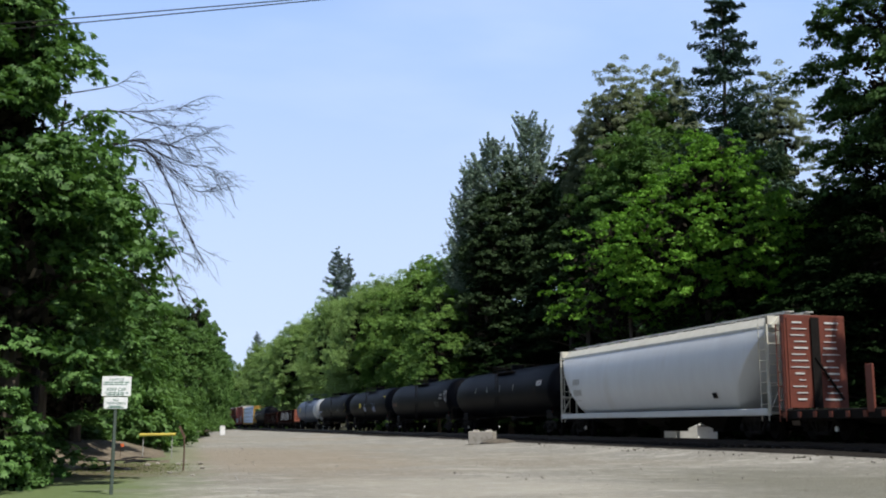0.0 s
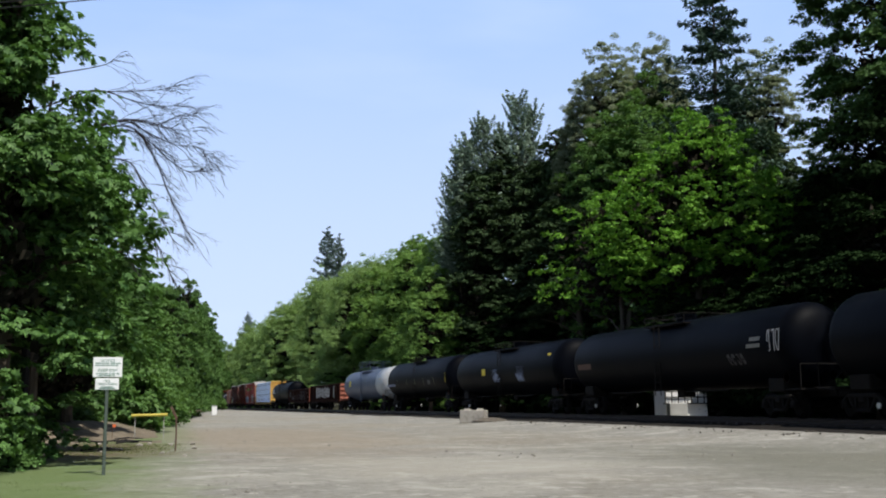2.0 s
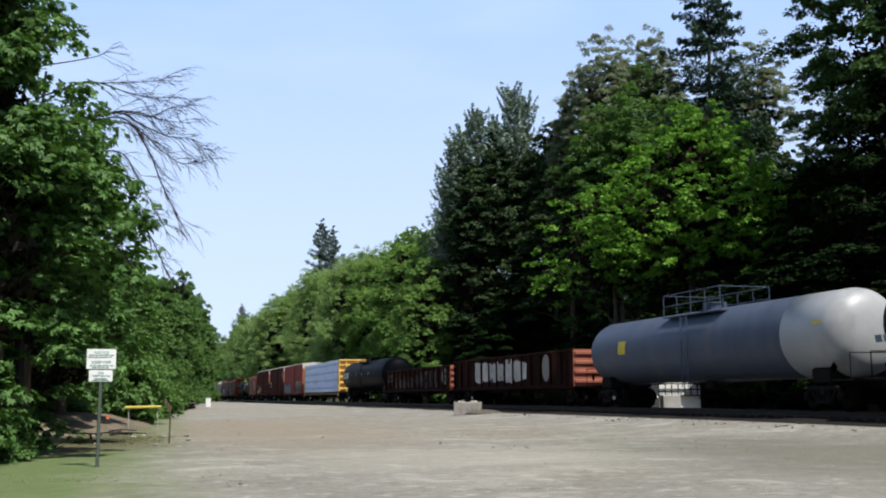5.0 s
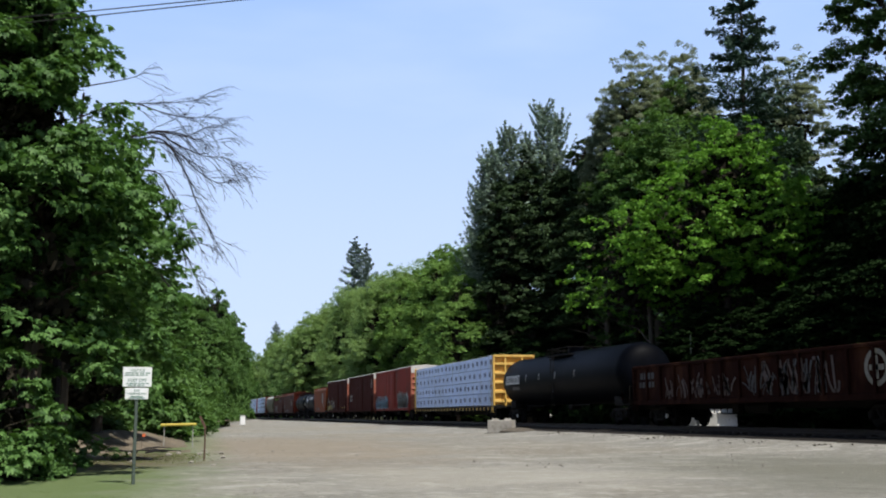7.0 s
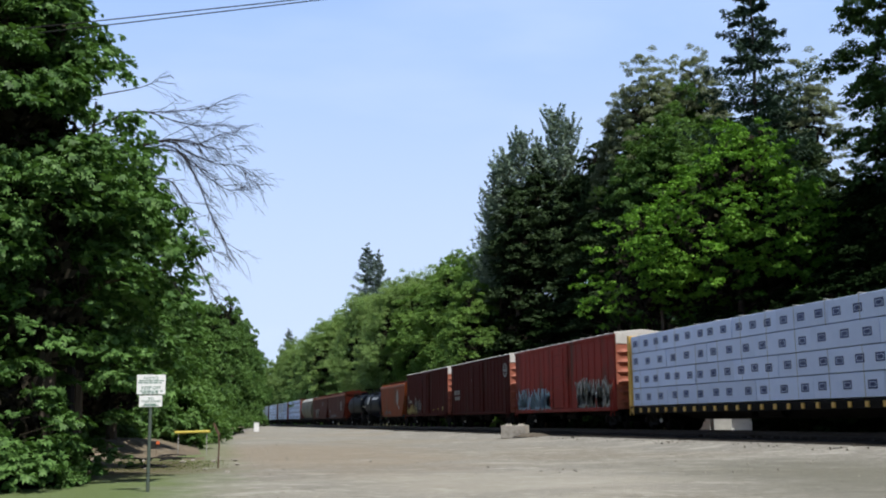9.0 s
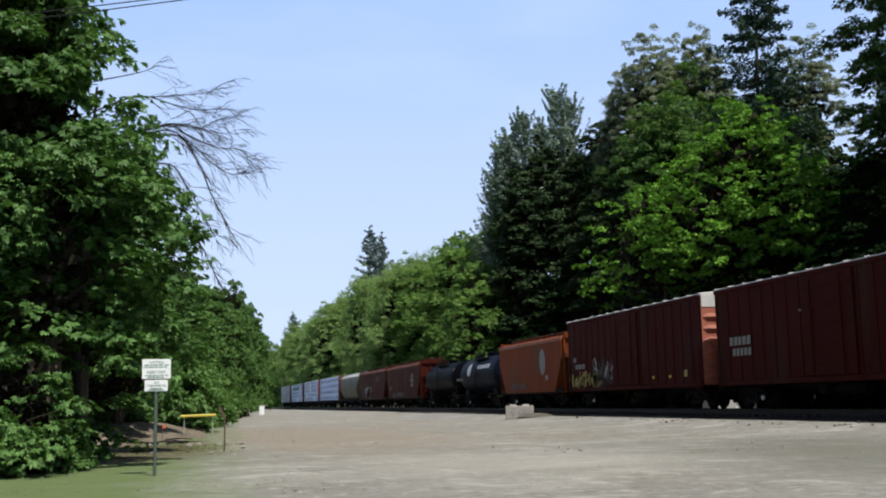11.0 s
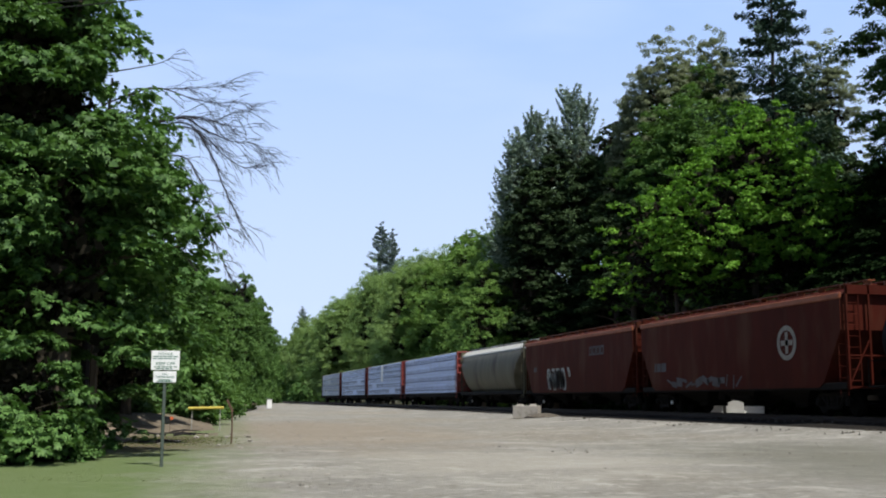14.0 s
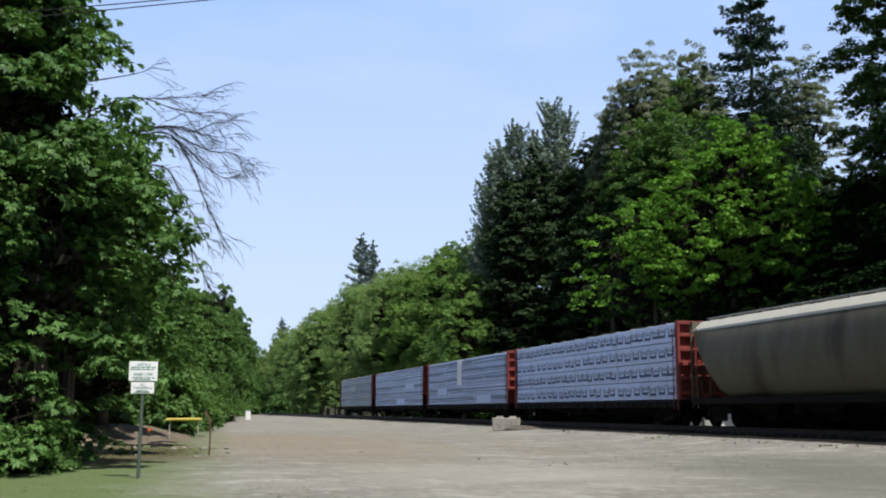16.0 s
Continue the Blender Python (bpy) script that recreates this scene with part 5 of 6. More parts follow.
def box_car(label, front, rear, mat, top=4.75, end_mat=None, marks=(), roof_end=True):
    car, length = new_car("box_car", label, front, rear, 2.4)
    end_mat = end_mat or mat
    body = length - 1.3
    b2 = body / 2
    z0, eave = 1.05, top - 0.2
    bm = bmesh.new()
    for s in (-1, 1):
        box(bm, (s * (HALF - 0.03), 0, (z0 + eave) / 2), (0.06, body, eave - z0))
    box(bm, (0, 0, z0 + 0.05), (2 * HALF - 0.14, body - 0.02, 0.1))
    part("body", bm, mat, car)
    for s in (-1, 1):
        bm = bmesh.new()
        box(bm, (s * (HALF + 0.012), 0, (z0 + eave) / 2), (0.024, 0.09, eave - z0 - 0.2))
        first = part("side_post", bm, mat, car, at=(0, -b2 + 0.15, 0))
        for i in range(1, 19):
            y = -b2 + 0.15 + (body - 0.3) * i / 18
            if abs(y) > 1.6:
                twin(first, (0, y, 0))
        bm = bmesh.new()
        box(bm, (s * (HALF + 0.03), 0, z0 + 0.02), (0.1, body, 0.2), bevel=0.02)
        part("side_sill", bm, mat, car)
        bm = bmesh.new()
        box(bm, (s * (HALF + 0.02), 0, eave - 0.06), (0.09, body, 0.16), bevel=0.02)
        part("top_chord", bm, mat, car)
    for s in (-1, 1):
        bm = bmesh.new()
        box(bm, (s * (HALF + 0.05), 0, (z0 + eave) / 2), (0.07, 3.1, eave - z0 - 0.3), bevel=0.02)
        door = part("door", bm, mat, car, "sliding plug door")
        bm = bmesh.new()
        box(bm, (s * (HALF + 0.09), 0, 0), (0.04, 2.9, 0.12), bevel=0.015)
        rib = part("rib", bm, mat, door, at=(0, 0, z0 + 0.6))
        for k in range(1, 5):
            twin(rib, (0, 0, z0 + 0.6 + k * 0.68))
        bm = bmesh.new()
        rod(bm, (s * (HALF + 0.12), 0, z0 + 0.2), (s * (HALF + 0.12), 0, eave - 0.25), 0.025, 6)
        bar = part("lock_bar", bm, mat, door, at=(0, -0.9, 0))
        twin(bar, (0, 0.9, 0))
    bm = bmesh.new()
    loft(bm, [[(-HALF - 0.04, y, eave), (-HALF - 0.04, y, eave + 0.06), (0, y, top), (HALF + 0.04, y, eave + 0.06), (HALF + 0.04, y, eave)] for y in (-b2 - 0.03, b2 + 0.03)])
    for i in range(15):
        y = -b2 + 0.1 + (body - 0.2) * i / 14
        for s in (-1, 1):
            rod(bm, (s * (HALF + 0.02), y, eave + 0.07), (0, y, top + 0.015), 0.03, 5)
    part("roof", bm, ROOF_WHITE, car, "pale galvanised ribbed roof")
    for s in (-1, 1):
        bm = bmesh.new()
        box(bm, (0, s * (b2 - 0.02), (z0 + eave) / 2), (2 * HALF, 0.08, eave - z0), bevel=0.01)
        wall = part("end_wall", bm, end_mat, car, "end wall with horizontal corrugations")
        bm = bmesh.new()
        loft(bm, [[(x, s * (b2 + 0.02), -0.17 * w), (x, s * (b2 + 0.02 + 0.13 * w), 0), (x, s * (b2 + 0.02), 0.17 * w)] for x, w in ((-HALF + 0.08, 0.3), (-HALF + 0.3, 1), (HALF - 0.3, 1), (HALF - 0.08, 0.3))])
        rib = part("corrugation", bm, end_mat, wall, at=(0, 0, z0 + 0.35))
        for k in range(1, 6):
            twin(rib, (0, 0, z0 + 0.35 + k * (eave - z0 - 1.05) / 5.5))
        if roof_end:
            bm = bmesh.new()
            box(bm, (0, s * (b2 + 0.025), eave - 0.27), (2 * HALF - 0.04, 0.05, 0.52), bevel=0.01)
            part("end_band", bm, ROOF_WHITE, car, "pale band across the top of the end")
        ladder(car, -HALF - 0.12, s * (b2 - 0.15), s * (b2 - 0.6), 0.7, 2.6, mat, 5)
    side_marks(car, marks, lambda z: -HALF - 0.058)
    return car


def gondola_car(label, front, rear, top=2.95, marks=(), end_mat=None):
    car, length = new_car("gondola_car", label, front, rear, 2.2)
    body = length - 1.2
    b2 = body / 2
    z0 = 1.05
    bm = bmesh.new()
    for s in (-1, 1):
        box(bm, (s * (HALF - 0.03), 0, (z0 + top) / 2), (0.05, body, top - z0))
    box(bm, (0, 0, z0 + 0.06), (2 * HALF - 0.12, body - 0.02, 0.1))
    part("body", bm, GON_RUST, car)
    bm = bmesh.new()
    for s in (-1, 1):
        for i in range(15):
            y = -b2 + 0.12 + (body - 0.24) * i / 14
            box(bm, (s * (HALF + 0.045), y, (z0 + top) / 2), (0.1, 0.13, top - z0 - 0.1), bevel=0.02)
        box(bm, (s * (HALF + 0.03), 0, top - 0.05), (0.14, body, 0.13), bevel=0.02)
        box(bm, (s * (HALF + 0.02), 0, z0 + 0.02), (0.1, body, 0.22), bevel=0.02)
    part("side_post", bm, GON_RUST, car, "vertical side ribs with top rail and sill")
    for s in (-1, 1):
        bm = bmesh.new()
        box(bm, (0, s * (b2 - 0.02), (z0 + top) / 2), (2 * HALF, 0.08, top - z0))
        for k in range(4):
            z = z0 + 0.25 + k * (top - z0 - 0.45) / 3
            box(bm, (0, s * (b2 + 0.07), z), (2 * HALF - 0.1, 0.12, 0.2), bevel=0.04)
        part("end_wall", bm, end_mat or END_SUNLIT, car, "rust-orange corrugated end wall, brightened for sun")
        ladder(car, -HALF - 0.13, s * (b2 - 0.12), s * (b2 - 0.55), 0.7, top - 0.1, GON_RUST, 5)
    side_marks(car, marks, lambda z: -HALF - 0.014)
    return car


def print_mark(style):
    """The maker's mark on a pack: a framed block, or a bracket open at the top."""
    pm = bmesh.new()
    if style == "block":
        shapes = (((-0.24, 0.09), (0.24, 0.09), (0.24, 0.15), (-0.24, 0.15)), ((-0.24, -0.15), (0.24, -0.15), (0.24, -0.09), (-0.24, -0.09)),
                  ((-0.24, -0.09), (-0.17, -0.09), (-0.17, 0.09), (-0.24, 0.09)), ((0.17, -0.09), (0.24, -0.09), (0.24, 0.09), (0.17, 0.09)),
                  ((-0.14, -0.07), (0.14, -0.07), (0.14, 0.07), (-0.14, 0.07)))
    else:
        shapes = (((-0.40, 0.22), (-0.31, 0.22), (-0.24, -0.09), (-0.33, -0.09)), ((0.31, 0.22), (0.40, 0.22), (0.33, -0.09), (0.24, -0.09)),
                  ((-0.33, -0.22), (0.33, -0.22), (0.33, -0.09), (-0.33, -0.09)), ((-0.24, 0.02), (0.24, 0.02), (0.24, 0.06), (-0.24, 0.06)), ((-0.22, 0.11), (0.22, 0.11), (0.22, 0.14), (-0.22, 0.14)))
    for q in shapes:
        pm.faces.new([pm.verts.new((-0.627, y, z)) for y, z in q])
    return pm


def beam_car(label, front, rear, frame_mat, wrap, tiers=4, prints="", loaded=True, top=4.62, strip=None, seed=1, dark_gap=0.035, bw=1.0):
    """A centre-beam flat car; loaded with wrapped packs of lumber in tiers on both sides."""
    car, length = new_car("centre_beam_flat_car", label, front, rear, 2.6)
    deck = length - 1.5
    d2 = deck / 2
    z0 = 1.15
    bm = bmesh.new()
    box(bm, (0, 0, z0 - 0.1), (2.9, deck, 0.16), bevel=0.02)
    for s in (-1, 1):
        box(bm, (s * 1.42, 0, z0 - 0.2), (0.12, deck, 0.32), bevel=0.02)
    loft(bm, [[(x, y, z) for x, z in ((-0.5, z0 - 0.2), (0.5, z0 - 0.2), (0.35, zb), (-0.35, zb))] for y, zb in ((-d2 + 3.2, 0.7), (-d2 + 5.2, 0.5), (d2 - 5.2, 0.5), (d2 - 3.2, 0.7))])
    # the underframe black stands in for the shade on the deck
    part("deck", bm, UNDER, car, "flat deck blackened for shade")
    bm = bmesh.new()
    box(bm, (0, 0, 0), (0.08, 0.16, 0.2))
    pocket = part("stake_pocket", bm, frame_mat if frame_mat in (BEAM_YELLOW, BEAM_BROWN) else UNDER, car, "stake pocket", at=(-1.5, -d2 + 0.4, z0 - 0.2))
    for i in range(1, 52):
        twin(pocket, ((-1.5, 1.5)[i // 26], -d2 + 0.4 + (deck - 0.8) * (i % 26) / 25, z0 - 0.2))
    if loaded:
        bm = bmesh.new()
        box(bm, (0, 0, top - 0.06), (0.34, deck - 0.2, 0.14), bevel=0.02)
        for i in range(15):
            y = -d2 + 0.6 + (deck - 1.2) * i / 14
            box(bm, (0, y, (z0 + top) / 2), (0.22, 0.16, top - z0))
        for i in range(14):
            y = -d2 + 0.6 + (deck - 1.2) * i / 14
            rod(bm, (0, y, z0 + 0.2), (0, y + (deck - 1.2) / 14, top - 1.2), 0.05, 5)
        part("centre_beam", bm, frame_mat, car, "tall centre beam truss")
    for s in (-1, 1):
        bm = bmesh.new()
        box(bm, (0, s * (d2 - 0.26), (z0 + top) / 2), (2.8 * bw, 0.05, top - z0 - 0.1))
        wall = part("bulkhead", bm, frame_mat, car, "end bulkhead with ribs")
        bm = bmesh.new()
        box(bm, (0, s * (d2 - 0.12), top - 0.04), (3.02 * bw, 0.3, 0.16), bevel=0.02)
        part("top_beam", bm, frame_mat, wall)
        for x in (-1.45 * bw, -0.62, 0.62, 1.45 * bw):
            bm = bmesh.new()
            box(bm, (x, s * (d2 - 0.12), (z0 + top) / 2), (0.13, 0.26, top - z0), bevel=0.02)
            part("post", bm, frame_mat, wall)
        bm = bmesh.new()
        box(bm, (0, s * (d2 - 0.1), 0), (2.8 * bw, 0.2, 0.16), bevel=0.02)
        rib = part("rib", bm, frame_mat, wall, at=(0, 0, z0 + 0.3))
        for k in range(1, 5):
            twin(rib, (0, 0, z0 + 0.3 + k * (top - z0 - 0.5) / 4.6))
        ladder(car, -1.52, s * (d2 - 0.1), s * (d2 - 0.5), 0.7, top - 0.3, frame_mat, 7)
    if not loaded:
        for i in range(6):
            for s in (-1, 1):
                bm = bmesh.new()
                box(bm, (s * 1.45, d2 - 5.0 - i * 3.2, z0 + 0.6), (0.1, 0.34, 1.5), bevel=0.02)
                part("stake", bm, frame_mat, car, "rust-brown side stake")
        bm = bmesh.new()
        rng = random.Random(3)
        for x0 in (-1.2, 0.1):
            for k in range(13):
                z = z0 + 0.35 + k * 0.23
                w = rng.uniform(0.25, 0.75)
                box(bm, (x0 + 0.5 + rng.uniform(-0.08, 0.08), d2 - 0.31, z), (w, 0.012, 0.035 if k % 4 else 0.06))
        part("lettering", bm, PAINT_WHITE, car, "rows of small white stencilled writing")
        # black upright and diagonal stand in for shadow cast on the bulkhead
        bm = bmesh.new()
        rod(bm, (-0.1, d2 - 0.36, 3.0), (1.0, d2 - 0.36, 1.5), 0.05, 6)
        box(bm, (-0.05, d2 - 0.34, (z0 + top) / 2), (0.34, 0.04, top - z0 - 0.1))
        part("brace", bm, UNDER, car, "dark upright and diagonal in place of cast shadow")
        return car
    rng = random.Random(seed)
    span = deck - 0.62
    counts = [6, 7, 6, 7, 6]
    mark = None
    per = 3 if prints == "block" else 4
    h = (top - 0.02 - z0) / tiers
    for tier in range(tiers):
        n = counts[tier % 5]
        ln = span / n
        bm = bmesh.new()
        box(bm, (0, 0, 0), (1.24, ln - 0.008, h - dark_gap), bevel=0.014)
        first = None
        for i in range(n):
            y = -span / 2 + ln * (i + 0.5)
            z = z0 + h * (tier + 0.5) + 0.01
            for s in (-1, 1):
                at = (s * 0.82 + rng.uniform(-0.02, 0.02), y + rng.uniform(-0.015, 0.015), z)
                if first is None:
                    first = part("lumber_pack", bm, wrap, car, "lumber pack in pale printed wrap", at=at)
                    pack = first
                else:
                    pack = twin(first, at)
                if prints and s < 0:
                    for k in range(per):
                        yy = -ln / 2 + ln * (k + 0.5) / per + rng.uniform(-0.12, 0.12)
                        if mark is None:
                            mark = part("printed_mark", print_mark(prints), INK_BLUE, pack, "dark blue printed mark", at=(0, yy, 0))
                        else:
                            twin(mark, (0, yy, rng.uniform(-0.03, 0.03)), pack)
    if not prints:
        bm = bmesh.new()
        for tier in range(tiers):
            for at, wide in ((0.74, 0.16), (0.42, 0.08), (0.2, 0.05)):
                z = z0 + h * (tier + at) + rng.uniform(-0.04, 0.04)
                yy = -span / 2
                while yy < span / 2 - 1.2:
                    w = rng.uniform(4.0, 9.0)
                    stroke(bm, [(yy, z + rng.uniform(-0.03, 0.03)), (min(yy + w * 0.5, span / 2), z + rng.uniform(-0.04, 0.04)), (min(yy + w, span / 2), z + rng.uniform(-0.03, 0.03))], wide * rng.uniform(0.8, 1.4), lambda q: -1.452)
                    yy += w + rng.uniform(0.05, 0.3)
        part("wrap_band", bm, INK_MID, car, "dark printed bands along the wrap")
    if strip:
        bm = bmesh.new()
        box(bm, (-1.49, strip, 3.62), (0.04, 1.3, 1.95), Matrix.Rotation(0.03, 4, 'X'), bevel=0.015)
        part("loose_wrap", bm, SIGN_WHITE, car, "loose white sheet of wrap hanging down")
    bm = bmesh.new()
    box(bm, (-1.447, 0, (z0 + top) / 2), (0.008, 0.02, top - z0))
    box(bm, (-0.75, 0, top + 0.02), (1.4, 0.03, 0.02))
    strap = part("tie_down", bm, GREY_BOX, car, "tie-down strap", at=(0, -span / 2 + span / 24, 0))
    for i in range(1, 12):
        twin(strap, (0, -span / 2 + span * (i + 0.5) / 12, 0))
    return car


def build_train():
    # fronts and rears at 8 s; the order runs from the head end back
    beam_car("empty rust-brown flat car with end bulkhead", -167.5, -143.4, BEAM_BROWN, WRAP, loaded=False, top=4.5, bw=0.84)
    hopper_car("covered_hopper_car", "light grey covered hopper with curved sides", -143.9, -123.1, HOPPER_GREY, ROOF_CREAM, True, top=4.62, ends=ROOF_CREAM, sill=HOPPER_GREY,
               marks=(("bars", 7.1, 2.8, (0.14,) * 4, 0.3, GREY_BOX), ("bars", 6.9, 2.25, (0.13,) * 5, 0.3, GREY_BOX), ("bars", 7.1, 1.85, (0.06,) * 6, 0.07, GREY_BOX), ("bars", -6.4, 1.75, (0.36,), 0.22, UNDER)), roof=ROOF_WHITE)
    tank_car("glossy black tank car with stencilled lettering", -123.1, -102.0, TANK_BLACK, 1.53,
             marks=(("bars", -8.0, 3.0, (0.2, 0.2, 0.2), 0.3, SPRAY_WHITE), ("square", -7.2, 2.6, 0.9, 0.5, UNDER), ("stripes", (-3.2, -0.6, 2.0, 4.4), 2.7, 3.1, 0.05, SPRAY_WHITE)))
    tank_car("black tank car with white graffiti near one end", -102.0, -80.9, TANK_BLACK, 1.53,
             marks=(("spray", 3, -9.2, -8.4, 2.4, 3.2, 0.045, 3, SPRAY_WHITE), ("bars", -8.0, 2.9, (0.7,), 0.14, LETTER), ("bars", -8.0, 2.65, (0.9,), 0.14, LETTER),
                    ("spray", 5, -6.9, -5.7, 2.0, 2.4, 0.05, 4, SPRAY_FADED), ("bars", 7.0, 2.4, (1.6,), 0.28, RUSTY)))
    tank_car("black tank car with yellow square and graffiti", -80.9, -59.9, TANK_BLACK, 1.53,
             marks=(("square", 2.65, 2.62, 0.7, 0.42, PAINT_YELLOW), ("spray", 7, 0.3, 1.3, 1.95, 2.75, 0.035, 5, INK_MID), ("fan", 45, 0.3, 1.2, 1.95, 2.5, 14, INK_MID), ("spray", 8, -4.3, -3.1, 1.9, 2.8, 0.035, 5, INK_MID), ("fan", 46, -4.2, -3.2, 1.9, 2.5, 14, INK_MID),
                    ("bars", -8.5, 3.3, (0.5,), 0.12, PAINT_YELLOW)))
    tank_car("black tank car with thin yellow stripes", -59.9, -38.5, TANK_BLACK, 1.56,
             marks=(("stripes", (-9.2,), 2.15, 2.95, 0.07, PAINT_YELLOW), ("stripes", (-6.0, -3.1, -0.3, 2.5, 5.6), 2.15, 2.65, 0.06, TICK),
                    ("bars", 6.6, 2.25, (0.24,) * 4 + (0.3,) * 5, 0.22, INK_MID), ("square", -5.0, 2.3, 0.8, 0.32, SPRAY_FADED)))
    tank_car("weathered grey tank car with roof platform", -38.5, -17.2, TANK_GREY, 1.5, railing=TANK_GREY, rail_h=0.95, rail_l=4.6, jacket=TANK_PALE,
             marks=(("square", 5.4, 2.75, 0.75, 0.6, PAINT_YELLOW), ("bars", -9.0, 2.95, (0.5,), 0.12, PAINT_YELLOW)))
    gondola_car("rusty gondola car with white painted panel", -17.2, 4.6, 2.95,
                marks=(("patch", 2, -3.6, 6.0, 1.3, 2.75, SPRAY_WHITE, 22), ("oval", -6.6, 2.1, 0.55, 0.75), ("fan", 9, -1.0, 3.4, 1.25, 2.1, 9, GON_RUST)))
    gondola_car("rusty gondola car with faded graffiti", 4.6, 25.2, 2.78,
                marks=(("emblem", -8.3, 2.0, 0.6), ("spray", 12, -6.4, -1.6, 1.25, 2.5, 0.12, 6, GREY_RUST), ("fan", 14, -5.8, -0.6, 1.2, 2.5, 40, SPRAY_FADED), ("fan", 13, 0.4, 6.4, 1.2, 2.3, 34, GREY_RUST), ("bars", 7.5, 2.3, (0.3,) * 4, 0.3, SPRAY_FADED), ("bars", 7.5, 1.9, (0.25,) * 5, 0.25, SPRAY_FADED)))
    tank_car("black tank car with large pale lettering", 25.2, 46.6, TANK_BLACK, 1.53,
             marks=(("bars", 5.9, 2.75, (0.38,) * 6, 0.55, PAINT_WHITE), ("bars", 6.0, 2.2, (1.4,), 0.2, SPRAY_FADED), ("stripes", (-3.5, -0.5, 2.2, 4.6), 2.6, 3.0, 0.06, SPRAY_WHITE)))
    beam_car("yellow centre-beam car loaded with white-wrapped lumber", 46.6, 72.0, BEAM_YELLOW, WRAP, 4, "block", seed=2)
    box_car("faded red box car with blue graffiti", 72.0, 90.1, BOX_RED, 5.12, END_SUNLIT,
            marks=(("fan", 41, 1.4, 7.8, 1.05, 2.5, 150, SPRAY_BLUE), ("fan", 15, 1.2, 7.9, 1.2, 2.2, 8, INK_BLUE), ("fan", 42, -7.6, -3.0, 1.05, 2.8, 130, SPRAY_PALE), ("fan", 16, -7.4, -3.2, 1.3, 2.9, 18, SPRAY_WHITE), ("bars", -1.0, 3.7, (0.2,) * 6, 0.15)))
    box_car("maroon box car with round emblem", 90.1, 107.4, BOX_MAROON, 5.15, END_SUNLIT,
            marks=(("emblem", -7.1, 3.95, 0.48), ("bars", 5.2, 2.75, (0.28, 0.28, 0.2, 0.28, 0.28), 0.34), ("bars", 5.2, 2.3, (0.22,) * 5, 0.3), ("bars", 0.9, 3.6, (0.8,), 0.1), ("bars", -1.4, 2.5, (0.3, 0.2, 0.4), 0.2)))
    box_car("maroon box car with yellow graffiti", 107.4, 125.2, BOX_MAROON, 5.15, END_SUNLIT,
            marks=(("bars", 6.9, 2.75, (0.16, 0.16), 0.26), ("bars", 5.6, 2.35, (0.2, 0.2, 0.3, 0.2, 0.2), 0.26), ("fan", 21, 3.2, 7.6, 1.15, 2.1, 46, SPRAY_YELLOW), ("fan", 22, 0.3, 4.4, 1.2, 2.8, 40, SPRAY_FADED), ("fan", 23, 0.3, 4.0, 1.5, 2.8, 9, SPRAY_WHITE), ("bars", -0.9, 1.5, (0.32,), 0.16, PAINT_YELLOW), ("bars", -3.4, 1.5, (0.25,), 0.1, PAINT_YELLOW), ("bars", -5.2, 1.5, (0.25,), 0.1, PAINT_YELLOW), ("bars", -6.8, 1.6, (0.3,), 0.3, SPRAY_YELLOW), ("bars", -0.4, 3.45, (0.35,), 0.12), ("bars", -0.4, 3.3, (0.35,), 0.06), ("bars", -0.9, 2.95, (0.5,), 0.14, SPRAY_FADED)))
    hopper_car("covered_hopper_car", "short orange covered hopper with pale oval emblem", 125.2, 139.0, HOPPER_ORANGE, CHORD_SUNLIT, False, top=4.55,
               marks=(("oval", -2.9, 2.9, 0.55, 0.8), ("bars", -3.9, 1.9, (0.5,), 0.3), ("patch", 3, 0.6, 4.0, 1.2, 1.65, SPRAY_FADED, 9)), slope_to=3.0, sill=UNDER)
    tank_car("dark blue tank car with white disc and lettering", 139.0, 151.6, TANK_BLUEBLACK, 1.45,
             marks=(("disc", 2.2, 3.0, 0.52, PAINT_WHITE), ("bars", -3.4, 3.15, (0.3, 0.16, 0.2, 0.2, 0.3, 0.2, 0.16, 0.24, 0.18, 0.2, 0.14, 0.2), 0.3, PAINT_WHITE), ("bars", 4.0, 2.3, (0.18,) * 8, 0.22)))
    tank_car("plain dark tank car", 151.6, 164.6, TANK_BLACK, 1.42, marks=(("square", -5.4, 3.2, 0.25, 0.12, PAINT_YELLOW),))
    hopper_car("covered_hopper_car", "brown covered hopper with round emblem", 164.6, 182.4, HOPPER_BROWN, CHORD_SUNLIT, False, top=4.6, ends=HOPPER_BROWN,
               marks=(("emblem", -4.9, 2.72, 0.66), ("bars", 5.6, 2.1, (0.5, 0.4, 0.2), 0.4, SPRAY_FADED), ("patch", 5, -1.5, 5.5, 1.15, 1.6, SPRAY_FADED, 14)), slope_to=3.0, sill=UNDER)
